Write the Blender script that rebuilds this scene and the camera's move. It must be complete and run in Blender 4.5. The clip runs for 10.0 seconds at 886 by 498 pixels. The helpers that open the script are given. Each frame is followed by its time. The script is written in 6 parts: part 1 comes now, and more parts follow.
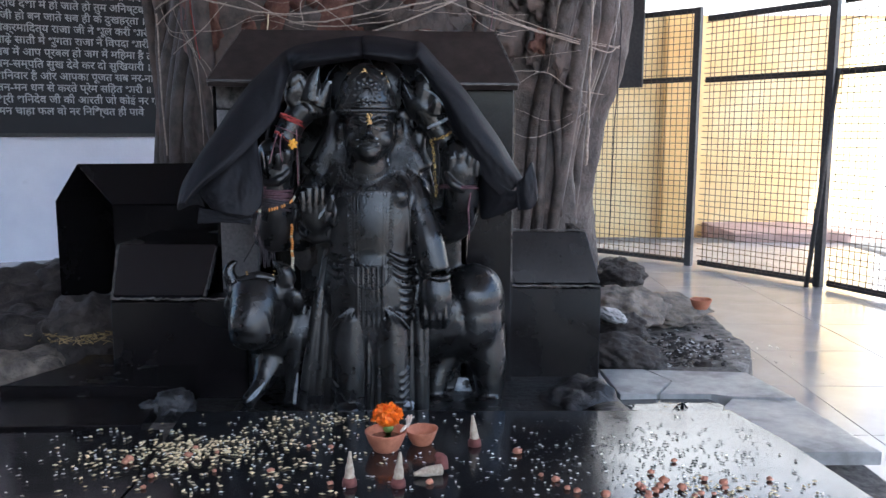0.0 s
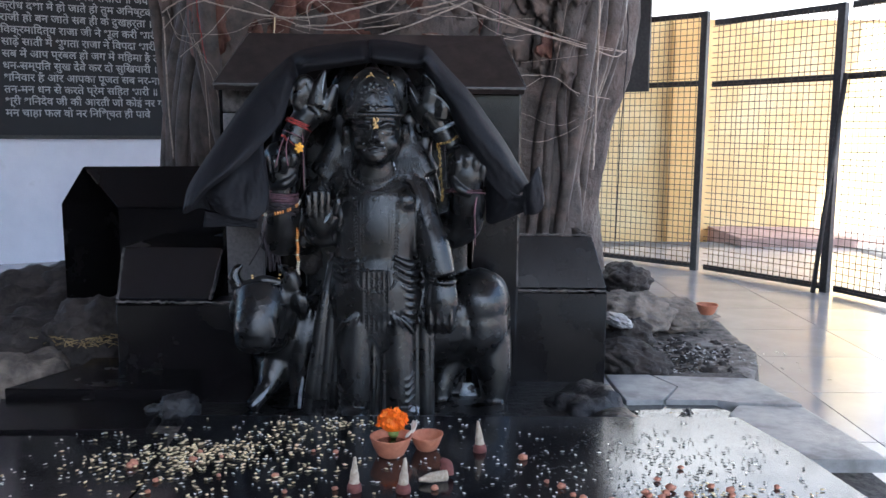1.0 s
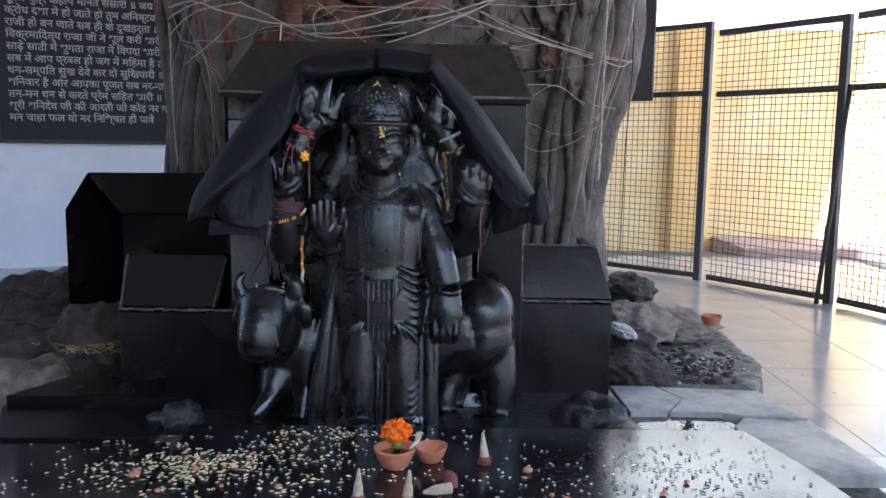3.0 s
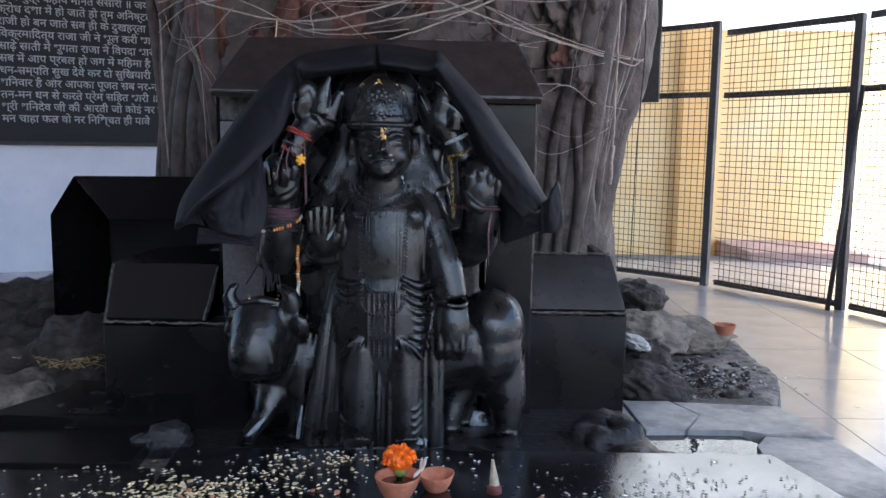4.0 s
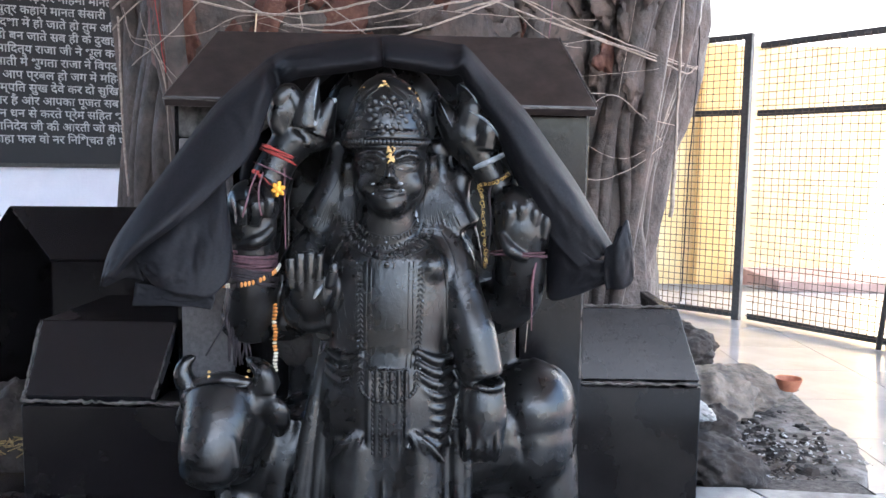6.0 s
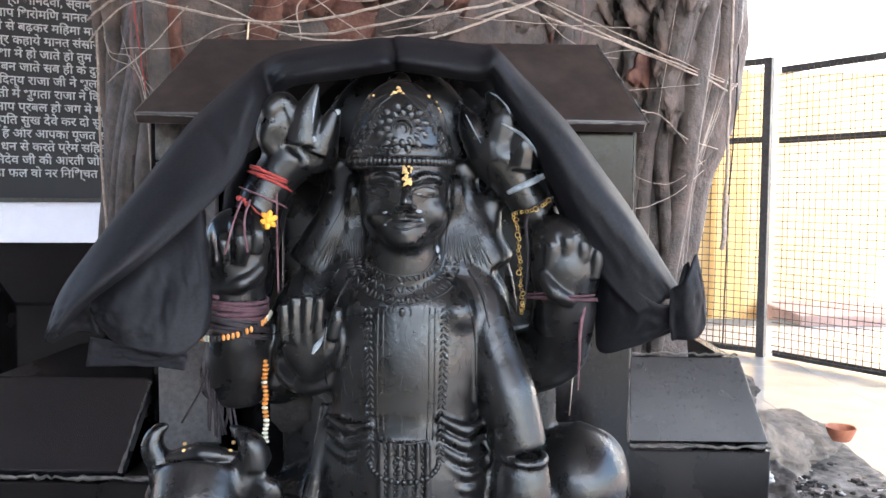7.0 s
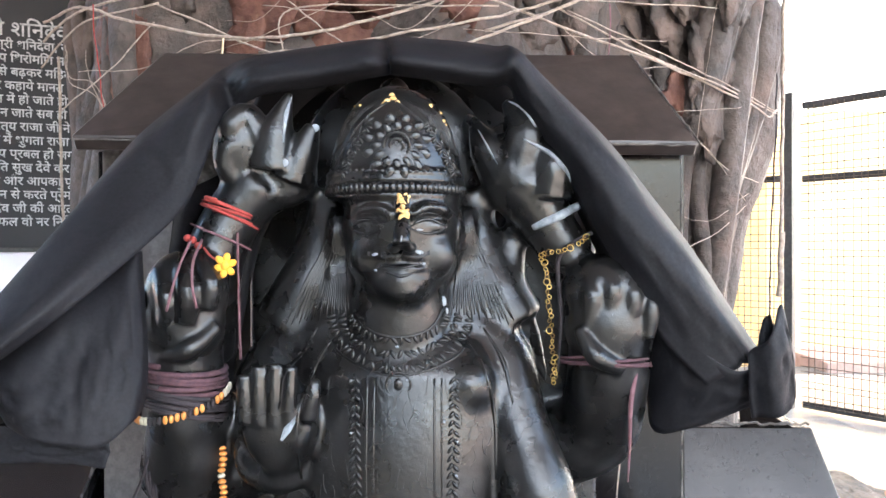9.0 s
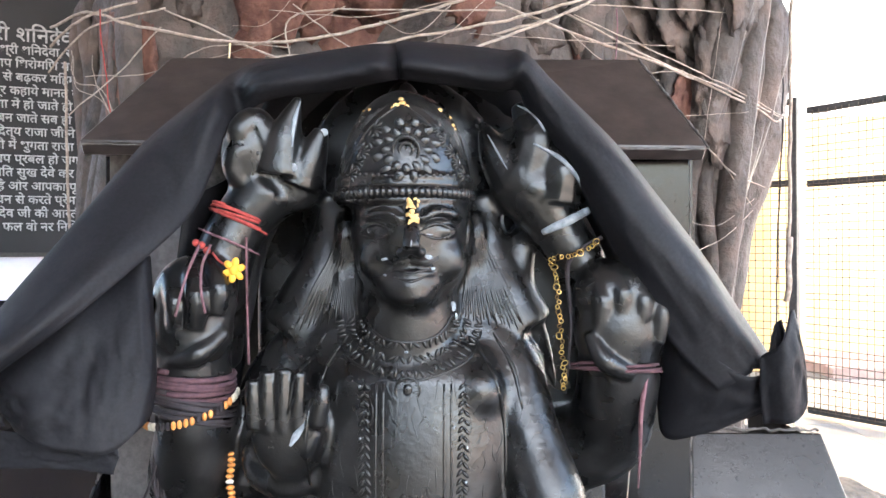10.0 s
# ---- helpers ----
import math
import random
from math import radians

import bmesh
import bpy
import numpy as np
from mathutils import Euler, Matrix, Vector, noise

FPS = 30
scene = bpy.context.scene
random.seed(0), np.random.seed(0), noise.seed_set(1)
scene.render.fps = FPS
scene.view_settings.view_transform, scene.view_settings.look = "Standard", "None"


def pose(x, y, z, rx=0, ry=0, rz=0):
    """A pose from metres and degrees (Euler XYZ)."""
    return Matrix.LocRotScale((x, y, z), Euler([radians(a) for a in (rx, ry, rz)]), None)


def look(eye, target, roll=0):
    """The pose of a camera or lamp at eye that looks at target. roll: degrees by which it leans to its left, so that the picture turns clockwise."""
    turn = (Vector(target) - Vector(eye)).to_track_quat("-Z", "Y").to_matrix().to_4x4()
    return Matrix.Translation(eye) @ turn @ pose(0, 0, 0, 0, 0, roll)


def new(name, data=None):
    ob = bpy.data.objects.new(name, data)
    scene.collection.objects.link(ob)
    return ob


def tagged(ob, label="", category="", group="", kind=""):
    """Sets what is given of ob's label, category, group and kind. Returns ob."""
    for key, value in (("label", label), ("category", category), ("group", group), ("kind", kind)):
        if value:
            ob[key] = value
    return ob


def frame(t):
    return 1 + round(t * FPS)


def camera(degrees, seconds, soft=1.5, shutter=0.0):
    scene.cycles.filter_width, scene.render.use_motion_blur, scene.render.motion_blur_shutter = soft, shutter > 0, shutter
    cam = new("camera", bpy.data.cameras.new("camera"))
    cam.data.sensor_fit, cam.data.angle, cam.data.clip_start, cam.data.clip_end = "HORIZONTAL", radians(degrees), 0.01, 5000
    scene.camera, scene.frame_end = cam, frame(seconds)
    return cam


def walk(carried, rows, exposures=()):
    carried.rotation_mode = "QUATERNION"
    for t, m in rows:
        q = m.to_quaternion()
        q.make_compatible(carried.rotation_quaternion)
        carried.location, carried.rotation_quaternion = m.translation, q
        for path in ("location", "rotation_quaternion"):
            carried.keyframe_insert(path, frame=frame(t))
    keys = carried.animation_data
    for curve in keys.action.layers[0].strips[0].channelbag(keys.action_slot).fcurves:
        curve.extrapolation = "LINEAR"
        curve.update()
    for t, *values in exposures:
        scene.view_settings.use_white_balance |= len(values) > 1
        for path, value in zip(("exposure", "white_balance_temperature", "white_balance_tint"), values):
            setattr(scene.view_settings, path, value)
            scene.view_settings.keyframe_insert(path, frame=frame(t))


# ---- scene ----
from mathutils.bvhtree import BVHTree

cam = camera(56.4, 10.0)
PATH = [
    (0, (0.014, 0.014, 0.8725), (0.002, 1.9934, 0.5923), 0.1),
    (0.5, (0.014, 0.0141, 0.8765), (-0.007, 1.9946, 0.5982), 0.1),
    (1, (0.012, 0.0191, 0.8753), (-0.012, 1.9998, 0.602), 0.3),
    (1.5, (0.012, 0.0152, 0.8785), (-0.011, 1.997, 0.6081), 0.4),
    (2, (0.006, 0.0151, 0.8765), (-0.019, 1.9971, 0.6111), 0.5),
    (2.5, (0.004, 0.0152, 0.8795), (-0.024, 1.9974, 0.6191), 0.7),
    (4, (-0.01, 0.1444, 0.881), (-0.037, 2.1278, 0.6286), 0.8),
    (4.5, (-0.025, 0.2496, 0.8853), (-0.049, 2.2341, 0.6349), 0.8),
    (5, (-0.031, 0.3587, 0.8865), (-0.055, 2.3433, 0.6411), 1.1),
    (6.5, (-0.073, 0.6897, 0.8809), (-0.111, 2.6832, 0.7163), 0.6),
    (7, (-0.088, 0.7975, 0.8732), (-0.129, 2.7935, 0.7514), 0.4),
    (7.5, (-0.093, 0.8783, 0.8673), (-0.133, 2.8765, 0.7796), 0.2),
    (8, (-0.101, 0.9571, 0.8596), (-0.144, 2.9555, 0.8058), 0.1),
    (8.5, (-0.097, 1.0023, 0.864), (-0.148, 3.0016, 0.8392), -0.1),
    (9, (-0.093, 1.0193, 0.8644), (-0.152, 3.0182, 0.8557), -0.2),
    (9.5, (-0.098, 1.0193, 0.8644), (-0.162, 3.0185, 0.8646), -0.3),
    (10, (-0.099, 1.0223, 0.8643), (-0.165, 3.0207, 0.8676), -0.2),
]
walk(cam, [(t, look(eye, target, roll)) for t, eye, target, roll in PATH],
     exposures=[(0, 2.1, 5550, 6), (2.5, 2.03, 5500, 6), (5.0, 1.95, 5450, 6), (6.4, 3.28, 5950, 6), (7.5, 3.25, 6200, 5), (8.5, 3.6, 6300, 5), (10, 3.65, 6300, 5)])

# ---- light: bright hazy day outside, open pavilion ----
world = bpy.data.worlds.new("sky")
scene.world = world
world.use_nodes = True
wn = world.node_tree
sky = wn.nodes.new("ShaderNodeTexSky")
sky.sky_type = "NISHITA"
sky.sun_disc = False
sky.sun_elevation, sky.sun_rotation = radians(55), radians(162.5)
sky.dust_density = 3.0
wn.links.new(sky.outputs[0], wn.nodes["Background"].inputs[0])
wn.nodes["Background"].inputs[1].default_value = 0.15
sun = new("sun", bpy.data.lights.new("sun", "SUN"))
sun.data.energy, sun.data.angle, sun.data.color = 5.0, radians(0.6), (1.0, 0.95, 0.86)
sun.matrix_world = look((3, -9.5, 14.2), (0, 0, 0))


# ---- materials ----
def surface(name, dark, light, scale=20.0, rough=(0.5, 0.7), bump=0.0, bump_scale=80.0, metal=0.0, detail=6.0,
            wear=None, wear_scale=6.0, wear_from=0.62, spec=0.5, island=0.0):
    """A two-tone grainy material with a second, larger scale of wear and fine relief."""
    m = bpy.data.materials.new(name)
    m.use_nodes = True
    nt = m.node_tree
    bsdf = nt.nodes["Principled BSDF"]
    coord = nt.nodes.new("ShaderNodeTexCoord")

    def noise_tex(s, d):
        n = nt.nodes.new("ShaderNodeTexNoise")
        n.inputs["Scale"].default_value, n.inputs["Detail"].default_value = s, d
        n.inputs["Roughness"].default_value = 0.6
        nt.links.new(coord.outputs["Object"], n.inputs["Vector"])
        return n

    def ramp(src, lo, hi, a, b):
        r = nt.nodes.new("ShaderNodeValToRGB")
        r.color_ramp.elements[0].position, r.color_ramp.elements[1].position = lo, hi
        r.color_ramp.elements[0].color, r.color_ramp.elements[1].color = a, b
        nt.links.new(src, r.inputs[0])
        return r.outputs[0]

    fine = noise_tex(scale, detail)
    big = noise_tex(wear_scale, 5.0)
    col = ramp(fine.outputs[0], 0.32, 0.68, (*dark, 1), (*light, 1))
    if wear:
        mix = nt.nodes.new("ShaderNodeMix")
        mix.data_type = "RGBA"
        nt.links.new(ramp(big.outputs[0], wear_from, wear_from + 0.14, (0, 0, 0, 1), (1, 1, 1, 1)), mix.inputs[0])
        nt.links.new(col, mix.inputs[6])
        mix.inputs[7].default_value = (*wear, 1)
        col = mix.outputs[2]
    if island:
        info = nt.nodes.new("ShaderNodeNewGeometry" if island > 0 else "ShaderNodeObjectInfo")
        hsv = nt.nodes.new("ShaderNodeHueSaturation")
        rng = nt.nodes.new("ShaderNodeMapRange")
        rng.inputs[3].default_value, rng.inputs[4].default_value = 1 - abs(island), 1 + abs(island)
        nt.links.new(info.outputs["Random Per Island" if island > 0 else "Random"], rng.inputs[0])
        nt.links.new(rng.outputs[0], hsv.inputs["Value"])
        nt.links.new(col, hsv.inputs["Color"])
        col = hsv.outputs[0]
    nt.links.new(col, bsdf.inputs["Base Color"])
    nt.links.new(ramp(big.outputs[0], 0.35, 0.65, (rough[0],) * 3 + (1,), (rough[1],) * 3 + (1,)), bsdf.inputs["Roughness"])
    bsdf.inputs["Metallic"].default_value = metal
    bsdf.inputs["Specular IOR Level"].default_value = spec
    if bump:
        b = nt.nodes.new("ShaderNodeBump")
        b.inputs["Strength"].default_value, b.inputs["Distance"].default_value = 1.0, bump
        n = noise_tex(bump_scale, 6.0)
        nt.links.new(n.outputs[0], b.inputs["Height"])
        nt.links.new(b.outputs[0], bsdf.inputs["Normal"])
    return m


M_STATUE = surface("black_oiled_stone", (0.0045, 0.0045, 0.0047), (0.0100, 0.0098, 0.0100), 60, (0.20, 0.38), 0.0006, 130,
                   wear=(0.020, 0.0198, 0.0205), wear_scale=22, wear_from=0.57)
M_CHIP = surface("bare_plaster_chip", (0.12, 0.14, 0.165), (0.34, 0.37, 0.40), 90, (0.6, 0.9), 0.002, 150)
M_GOLD = surface("gold_paint", (0.50, 0.30, 0.09), (0.78, 0.52, 0.22), 160, (0.4, 0.6), 0.001, 300)
M_GRANITE = surface("polished_black_granite", (0.005, 0.005, 0.007), (0.013, 0.013, 0.015), 240, (0.09, 0.19), 0.0, 10,
                    wear=(0.016, 0.016, 0.018), wear_scale=5, wear_from=0.58, spec=0.75)
M_PANEL = surface("dusty_black_granite", (0.004, 0.0038, 0.0042), (0.010, 0.0085, 0.009), 200, (0.14, 0.32), 0.0003, 60,
                  wear=(0.014, 0.0125, 0.012), wear_scale=4, wear_from=0.55, spec=0.3)
M_BROWN = surface("brown_veined_granite", (0.014, 0.010, 0.009), (0.040, 0.030, 0.027), 30, (0.3, 0.5), 0.0003, 60,
                  wear=(0.06, 0.045, 0.04), wear_scale=7, wear_from=0.55)
M_GREYSTONE = surface("grey_granite_side", (0.10, 0.095, 0.095), (0.17, 0.16, 0.16), 150, (0.3, 0.5), 0.0004, 80,
                      wear=(0.07, 0.06, 0.06), wear_scale=7)
M_MORTAR = surface("crumbling_mortar", (0.03, 0.027, 0.025), (0.15, 0.135, 0.125), 60, (0.8, 0.95), 0.004, 90)
M_CLOTH = surface("black_satin_cloth", (0.007, 0.007, 0.009), (0.013, 0.013, 0.0155), 300, (0.54, 0.68), 0.0002, 900, spec=0.18)
M_BARK = surface("dark_oiled_bark", (0.024, 0.018, 0.015), (0.095, 0.071, 0.060), 14, (0.45, 0.8), 0.012, 35,
                 wear=(0.15, 0.105, 0.085), wear_scale=5, wear_from=0.56)
M_BARKRED = surface("flaking_red_bark", (0.06, 0.018, 0.012), (0.17, 0.075, 0.05), 30, (0.6, 0.85), 0.006, 60,
                    wear=(0.22, 0.17, 0.11), wear_scale=18, wear_from=0.6)
M_THREAD = surface("dusty_cotton_thread", (0.20, 0.155, 0.125), (0.44, 0.36, 0.30), 120, (0.8, 0.95))
M_THREADRED = surface("faded_red_thread", (0.20, 0.02, 0.02), (0.38, 0.06, 0.05), 150, (0.75, 0.95))
M_THREADDARK = surface("black_wool_thread", (0.01, 0.009, 0.012), (0.035, 0.026, 0.03), 150, (0.8, 0.95))
M_THREADPINK = surface("faded_maroon_thread", (0.10, 0.045, 0.055), (0.20, 0.10, 0.12), 150, (0.75, 0.95))
M_PAINTWALL = surface("bluish_whitewash", (0.72, 0.72, 0.79), (0.80, 0.80, 0.86), 5, (0.6, 0.75), 0.0015, 60,
                      wear=(0.55, 0.54, 0.58), wear_scale=2.5, wear_from=0.62)
M_YELLOW = surface("yellow_wall_paint", (0.78, 0.57, 0.26), (0.83, 0.64, 0.33), 4, (0.7, 0.85), 0.002, 30,
                   wear=(0.85, 0.70, 0.40), wear_scale=1.6, wear_from=0.5)
M_ORANGE = surface("ochre_wall_paint", (0.72, 0.46, 0.17), (0.80, 0.54, 0.22), 4, (0.7, 0.85), 0.002, 30)
# paint of the white wall, and the sun glare above the yellow one
M_WHITEWALL = surface("white_wall_and_glare", (0.78, 0.78, 0.78), (0.86, 0.86, 0.84), 4, (0.7, 0.85), 0.002, 30)
M_PINKSTONE = surface("pink_stone_paving", (0.33, 0.21, 0.18), (0.47, 0.33, 0.29), 9, (0.6, 0.8), 0.002, 40,
                      wear=(0.55, 0.45, 0.40), wear_scale=3)
M_TILE = surface("glazed_grey_floor_tile", (0.36, 0.34, 0.34), (0.44, 0.42, 0.41), 4, (0.10, 0.22), 0.0, 10,
                 wear=(0.33, 0.31, 0.30), wear_scale=1.7, wear_from=0.55, island=-0.05)
M_GROUT = surface("dark_grout", (0.08, 0.075, 0.07), (0.14, 0.13, 0.12), 60, (0.8, 0.9))
M_SLAB = surface("grey_paving_stone", (0.22, 0.22, 0.22), (0.34, 0.34, 0.335), 25, (0.3, 0.55), 0.0012, 70,
                 wear=(0.17, 0.165, 0.16), wear_scale=9, wear_from=0.56)
M_SOIL = surface("ashy_cement_ground", (0.035, 0.031, 0.027), (0.29, 0.255, 0.225), 26, (0.75, 0.95), 0.014, 60,
                 wear=(0.38, 0.355, 0.33), wear_scale=8, wear_from=0.58)
M_ROCK = surface("weathered_rock", (0.045, 0.038, 0.033), (0.25, 0.205, 0.165), 18, (0.7, 0.95), 0.010, 50,
                 wear=(0.22, 0.185, 0.15), wear_scale=9, wear_from=0.58)
M_ROCKDARK = surface("sooty_rock", (0.011, 0.009, 0.008), (0.060, 0.048, 0.042), 20, (0.65, 0.9), 0.010, 50)
M_MUD = surface("wet_black_mud", (0.008, 0.008, 0.009), (0.035, 0.034, 0.036), 30, (0.25, 0.6), 0.008, 70)
M_IRON = surface("dark_painted_iron", (0.022, 0.020, 0.019), (0.05, 0.045, 0.042), 60, (0.4, 0.6), 0.0006, 120)
M_WIRE = surface("rusty_mesh_wire", (0.06, 0.042, 0.030), (0.14, 0.10, 0.07), 40, (0.5, 0.75))
M_BOARD = surface("black_board_paint", (0.010, 0.011, 0.013), (0.020, 0.020, 0.022), 6, (0.6, 0.8), 0.0005, 60,
                  wear=(0.045, 0.03, 0.026), wear_scale=3, wear_from=0.58)
M_BLUEBOARD = surface("navy_board_paint", (0.010, 0.014, 0.04), (0.018, 0.022, 0.055), 6, (0.4, 0.6))
M_LETTER = surface("chalky_white_lettering", (0.22, 0.22, 0.22), (0.48, 0.48, 0.48), 40, (0.7, 0.9), wear=(0.16, 0.15, 0.15), wear_scale=9, wear_from=0.58)
M_CLAY = surface("terracotta", (0.34, 0.115, 0.06), (0.50, 0.20, 0.115), 60, (0.6, 0.85), 0.0008, 150,
                 wear=(0.25, 0.09, 0.055), wear_scale=30)
M_OIL = surface("lamp_oil", (0.05, 0.012, 0.006), (0.09, 0.022, 0.010), 20, (0.05, 0.1))
M_PETAL = surface("marigold_petal", (0.82, 0.15, 0.006), (0.95, 0.24, 0.008), 120, (0.5, 0.7), island=0.15)
M_LEAF = surface("green_sepal", (0.10, 0.16, 0.03), (0.2, 0.28, 0.07), 60, (0.5, 0.7))
M_DRY = surface("dry_white_petal", (0.5, 0.44, 0.35), (0.75, 0.7, 0.6), 60, (0.6, 0.8))
M_ASH = surface("incense_ash", (0.28, 0.22, 0.16), (0.55, 0.46, 0.36), 120, (0.85, 0.95), 0.001, 200)
M_CONE = surface("maroon_incense", (0.10, 0.03, 0.025), (0.18, 0.06, 0.05), 90, (0.8, 0.95))
M_GRAIN = surface("scattered_grain", (0.62, 0.46, 0.23), (0.82, 0.68, 0.44), 200, (0.5, 0.7), island=0.35)
M_RICE = surface("pale_rice_grain", (0.62, 0.58, 0.52), (0.8, 0.77, 0.7), 200, (0.5, 0.7), island=0.15)
M_PEPPER = surface("black_lentil", (0.012, 0.012, 0.014), (0.03, 0.03, 0.03), 200, (0.4, 0.6), island=0.2)
M_PEBBLE = surface("red_brown_crumb", (0.25, 0.085, 0.05), (0.48, 0.22, 0.14), 90, (0.7, 0.9), 0.002, 200, island=0.3)
M_BEAD = surface("orange_bead", (0.55, 0.20, 0.04), (0.72, 0.32, 0.09), 90, (0.3, 0.5))
M_BEADPALE = surface("cream_bead", (0.5, 0.47, 0.38), (0.66, 0.62, 0.5), 90, (0.35, 0.5))
M_BRASSDULL = surface("tarnished_brass", (0.16, 0.10, 0.04), (0.34, 0.22, 0.09), 90, (0.35, 0.5), metal=1.0)
M_BANDMAROON = surface("dark_maroon_wool", (0.045, 0.020, 0.028), (0.10, 0.048, 0.058), 150, (0.8, 0.95))
M_BRASS = surface("brass_chain", (0.55, 0.36, 0.10), (0.75, 0.53, 0.20), 90, (0.25, 0.4), metal=1.0)
M_YELLOWFELT = surface("yellow_flower_pendant", (0.78, 0.34, 0.03), (0.9, 0.46, 0.05), 120, (0.5, 0.7))
M_PINK = surface("pink_petal", (0.62, 0.12, 0.34), (0.8, 0.3, 0.5), 60, (0.5, 0.7))
M_STRAW = surface("dry_straw", (0.16, 0.11, 0.045), (0.34, 0.25, 0.12), 60, (0.8, 0.95), island=0.3)
M_PAPER = surface("ash_flakes", (0.30, 0.29, 0.28), (0.6, 0.58, 0.56), 60, (0.8, 0.95), island=0.3)
# dark tone for the unseen south walls, so polished granite reflects little
M_DARKWALL = surface("dark_unseen_wall", (0.045, 0.036, 0.032), (0.08, 0.066, 0.058), 5, (0.7, 0.9), 0.002, 40)
# grey of the unseen ceiling, kept low to limit bounced light
M_PLASTER = surface("dull_grey_ceiling", (0.13, 0.125, 0.12), (0.20, 0.195, 0.19), 5, (0.7, 0.9), 0.002, 40)


def water_material():
    m = bpy.data.materials.new("still_water")
    m.use_nodes = True
    b = m.node_tree.nodes["Principled BSDF"]
    b.inputs["Base Color"].default_value = (0.05, 0.05, 0.05, 1)
    b.inputs["Roughness"].default_value = 0.03
    n = m.node_tree.nodes.new("ShaderNodeTexNoise")
    n.inputs["Scale"].default_value = 14
    bu = m.node_tree.nodes.new("ShaderNodeBump")
    bu.inputs["Distance"].default_value = 0.0006
    m.node_tree.links.new(n.outputs[0], bu.inputs["Height"])
    m.node_tree.links.new(bu.outputs[0], b.inputs["Normal"])
    return m


M_WATER = water_material()


# ---- mesh helpers ----
def mesh_of(name, bm, material, smooth=False):
    me = bpy.data.meshes.new(name)
    bm.normal_update()
    bm.to_mesh(me)
    bm.free()
    for mm in (material if isinstance(material, (list, tuple)) else [material]):
        me.materials.append(mm)
    if smooth:
        for p in me.polygons:
            p.use_smooth = True
    return me


def part(name, bm, material, parent=None, label="", smooth=False):
    ob = new(name, mesh_of(name, bm, material, smooth))
    if parent:
        ob.parent = parent
        ob.matrix_parent_inverse = parent.matrix_world.inverted()
    return tagged(ob, label)


def thing(name, at, label, category, group="", kind=""):
    ob = new(name)
    ob.empty_display_size = 0.05
    ob.matrix_world = Matrix.Translation(at)
    return tagged(ob, label, category, group, kind)


def solo(name, bm, material, label, category, group="", kind="", smooth=False):
    return tagged(part(name, bm, material, None, "", smooth), label, category, group, kind)


def box(bm, x0, y0, z0, x1, y1, z1, bevel=0.0):
    vs = [bm.verts.new(p) for p in ((x0, y0, z0), (x1, y0, z0), (x1, y1, z0), (x0, y1, z0), (x0, y0, z1), (x1, y0, z1), (x1, y1, z1), (x0, y1, z1))]
    fs = [bm.faces.new([vs[i] for i in q]) for q in ((3, 2, 1, 0), (4, 5, 6, 7), (0, 1, 5, 4), (1, 2, 6, 5), (2, 3, 7, 6), (3, 0, 4, 7))]
    if bevel:
        edges = list({e for f in fs for e in f.edges})
        bmesh.ops.bevel(bm, geom=edges, offset=bevel, segments=2, affect="EDGES", profile=0.6)
    return bm


def prism(bm, outline, low, high, bevel=0.0):
    """A slab with the given plan; low and high are heights or functions of (x, y)."""
    f0 = low if callable(low) else (lambda x, y: low)
    f1 = high if callable(high) else (lambda x, y: high)
    a = [bm.verts.new((x, y, f0(x, y))) for x, y in outline]
    b = [bm.verts.new((x, y, f1(x, y))) for x, y in outline]
    n = len(outline)
    fs = [bm.faces.new(a[::-1]), bm.faces.new(b)]
    fs += [bm.faces.new((a[i], a[(i + 1) % n], b[(i + 1) % n], b[i])) for i in range(n)]
    if bevel:
        bmesh.ops.bevel(bm, geom=list({e for f in fs for e in f.edges}), offset=bevel, segments=2, affect="EDGES", profile=0.6)
    return bm


def plate(bm, a, b, c, d, thick):
    """A flat panel with corners a, b, c, d (counter-clockwise from its face), thickness behind it."""
    a, b, c, d = (Vector(p) for p in (a, b, c, d))
    n = (b - a).cross(d - a).normalized() * thick
    f = [bm.verts.new(p) for p in (a, b, c, d)]
    k = [bm.verts.new(p - n) for p in (a, b, c, d)]
    fs = [bm.faces.new(f), bm.faces.new(k[::-1])] + [bm.faces.new((f[(i + 1) % 4], f[i], k[i], k[(i + 1) % 4])) for i in range(4)]
    bmesh.ops.bevel(bm, geom=list({e for q in fs for e in q.edges}), offset=min(0.002, thick / 4), segments=1, affect="EDGES")
    return bm


def ell(bm, x, y, z, rx, ry, rz, turn=(0, 0, 0), seg=16, mat=0):
    r = bmesh.ops.create_uvsphere(bm, u_segments=seg, v_segments=max(6, seg // 2), radius=1.0)
    m = pose(x, y, z, *turn) @ Matrix.Diagonal((rx, ry, rz, 1))
    for v in r["verts"]:
        v.co = m @ v.co
        for f in v.link_faces:
            f.material_index = mat
            f.smooth = True
    return r["verts"]


def smooth_line(points, steps=6):
    """Points on a Catmull-Rom curve through the given ones."""
    p = [Vector(q) for q in points]
    if len(p) < 3:
        return [p[0].lerp(p[1], i / steps) for i in range(steps + 1)]
    p = [p[0] * 2 - p[1]] + p + [p[-1] * 2 - p[-2]]
    out = []
    for i in range(1, len(p) - 2):
        for k in range(steps):
            t = k / steps
            a, b, c, d = p[i - 1], p[i], p[i + 1], p[i + 2]
            out.append(0.5 * ((2 * b) + (c - a) * t + (2 * a - 5 * b + 4 * c - d) * t * t + (3 * b - a - 3 * c + d) * t ** 3))
    return out + [p[-2]]


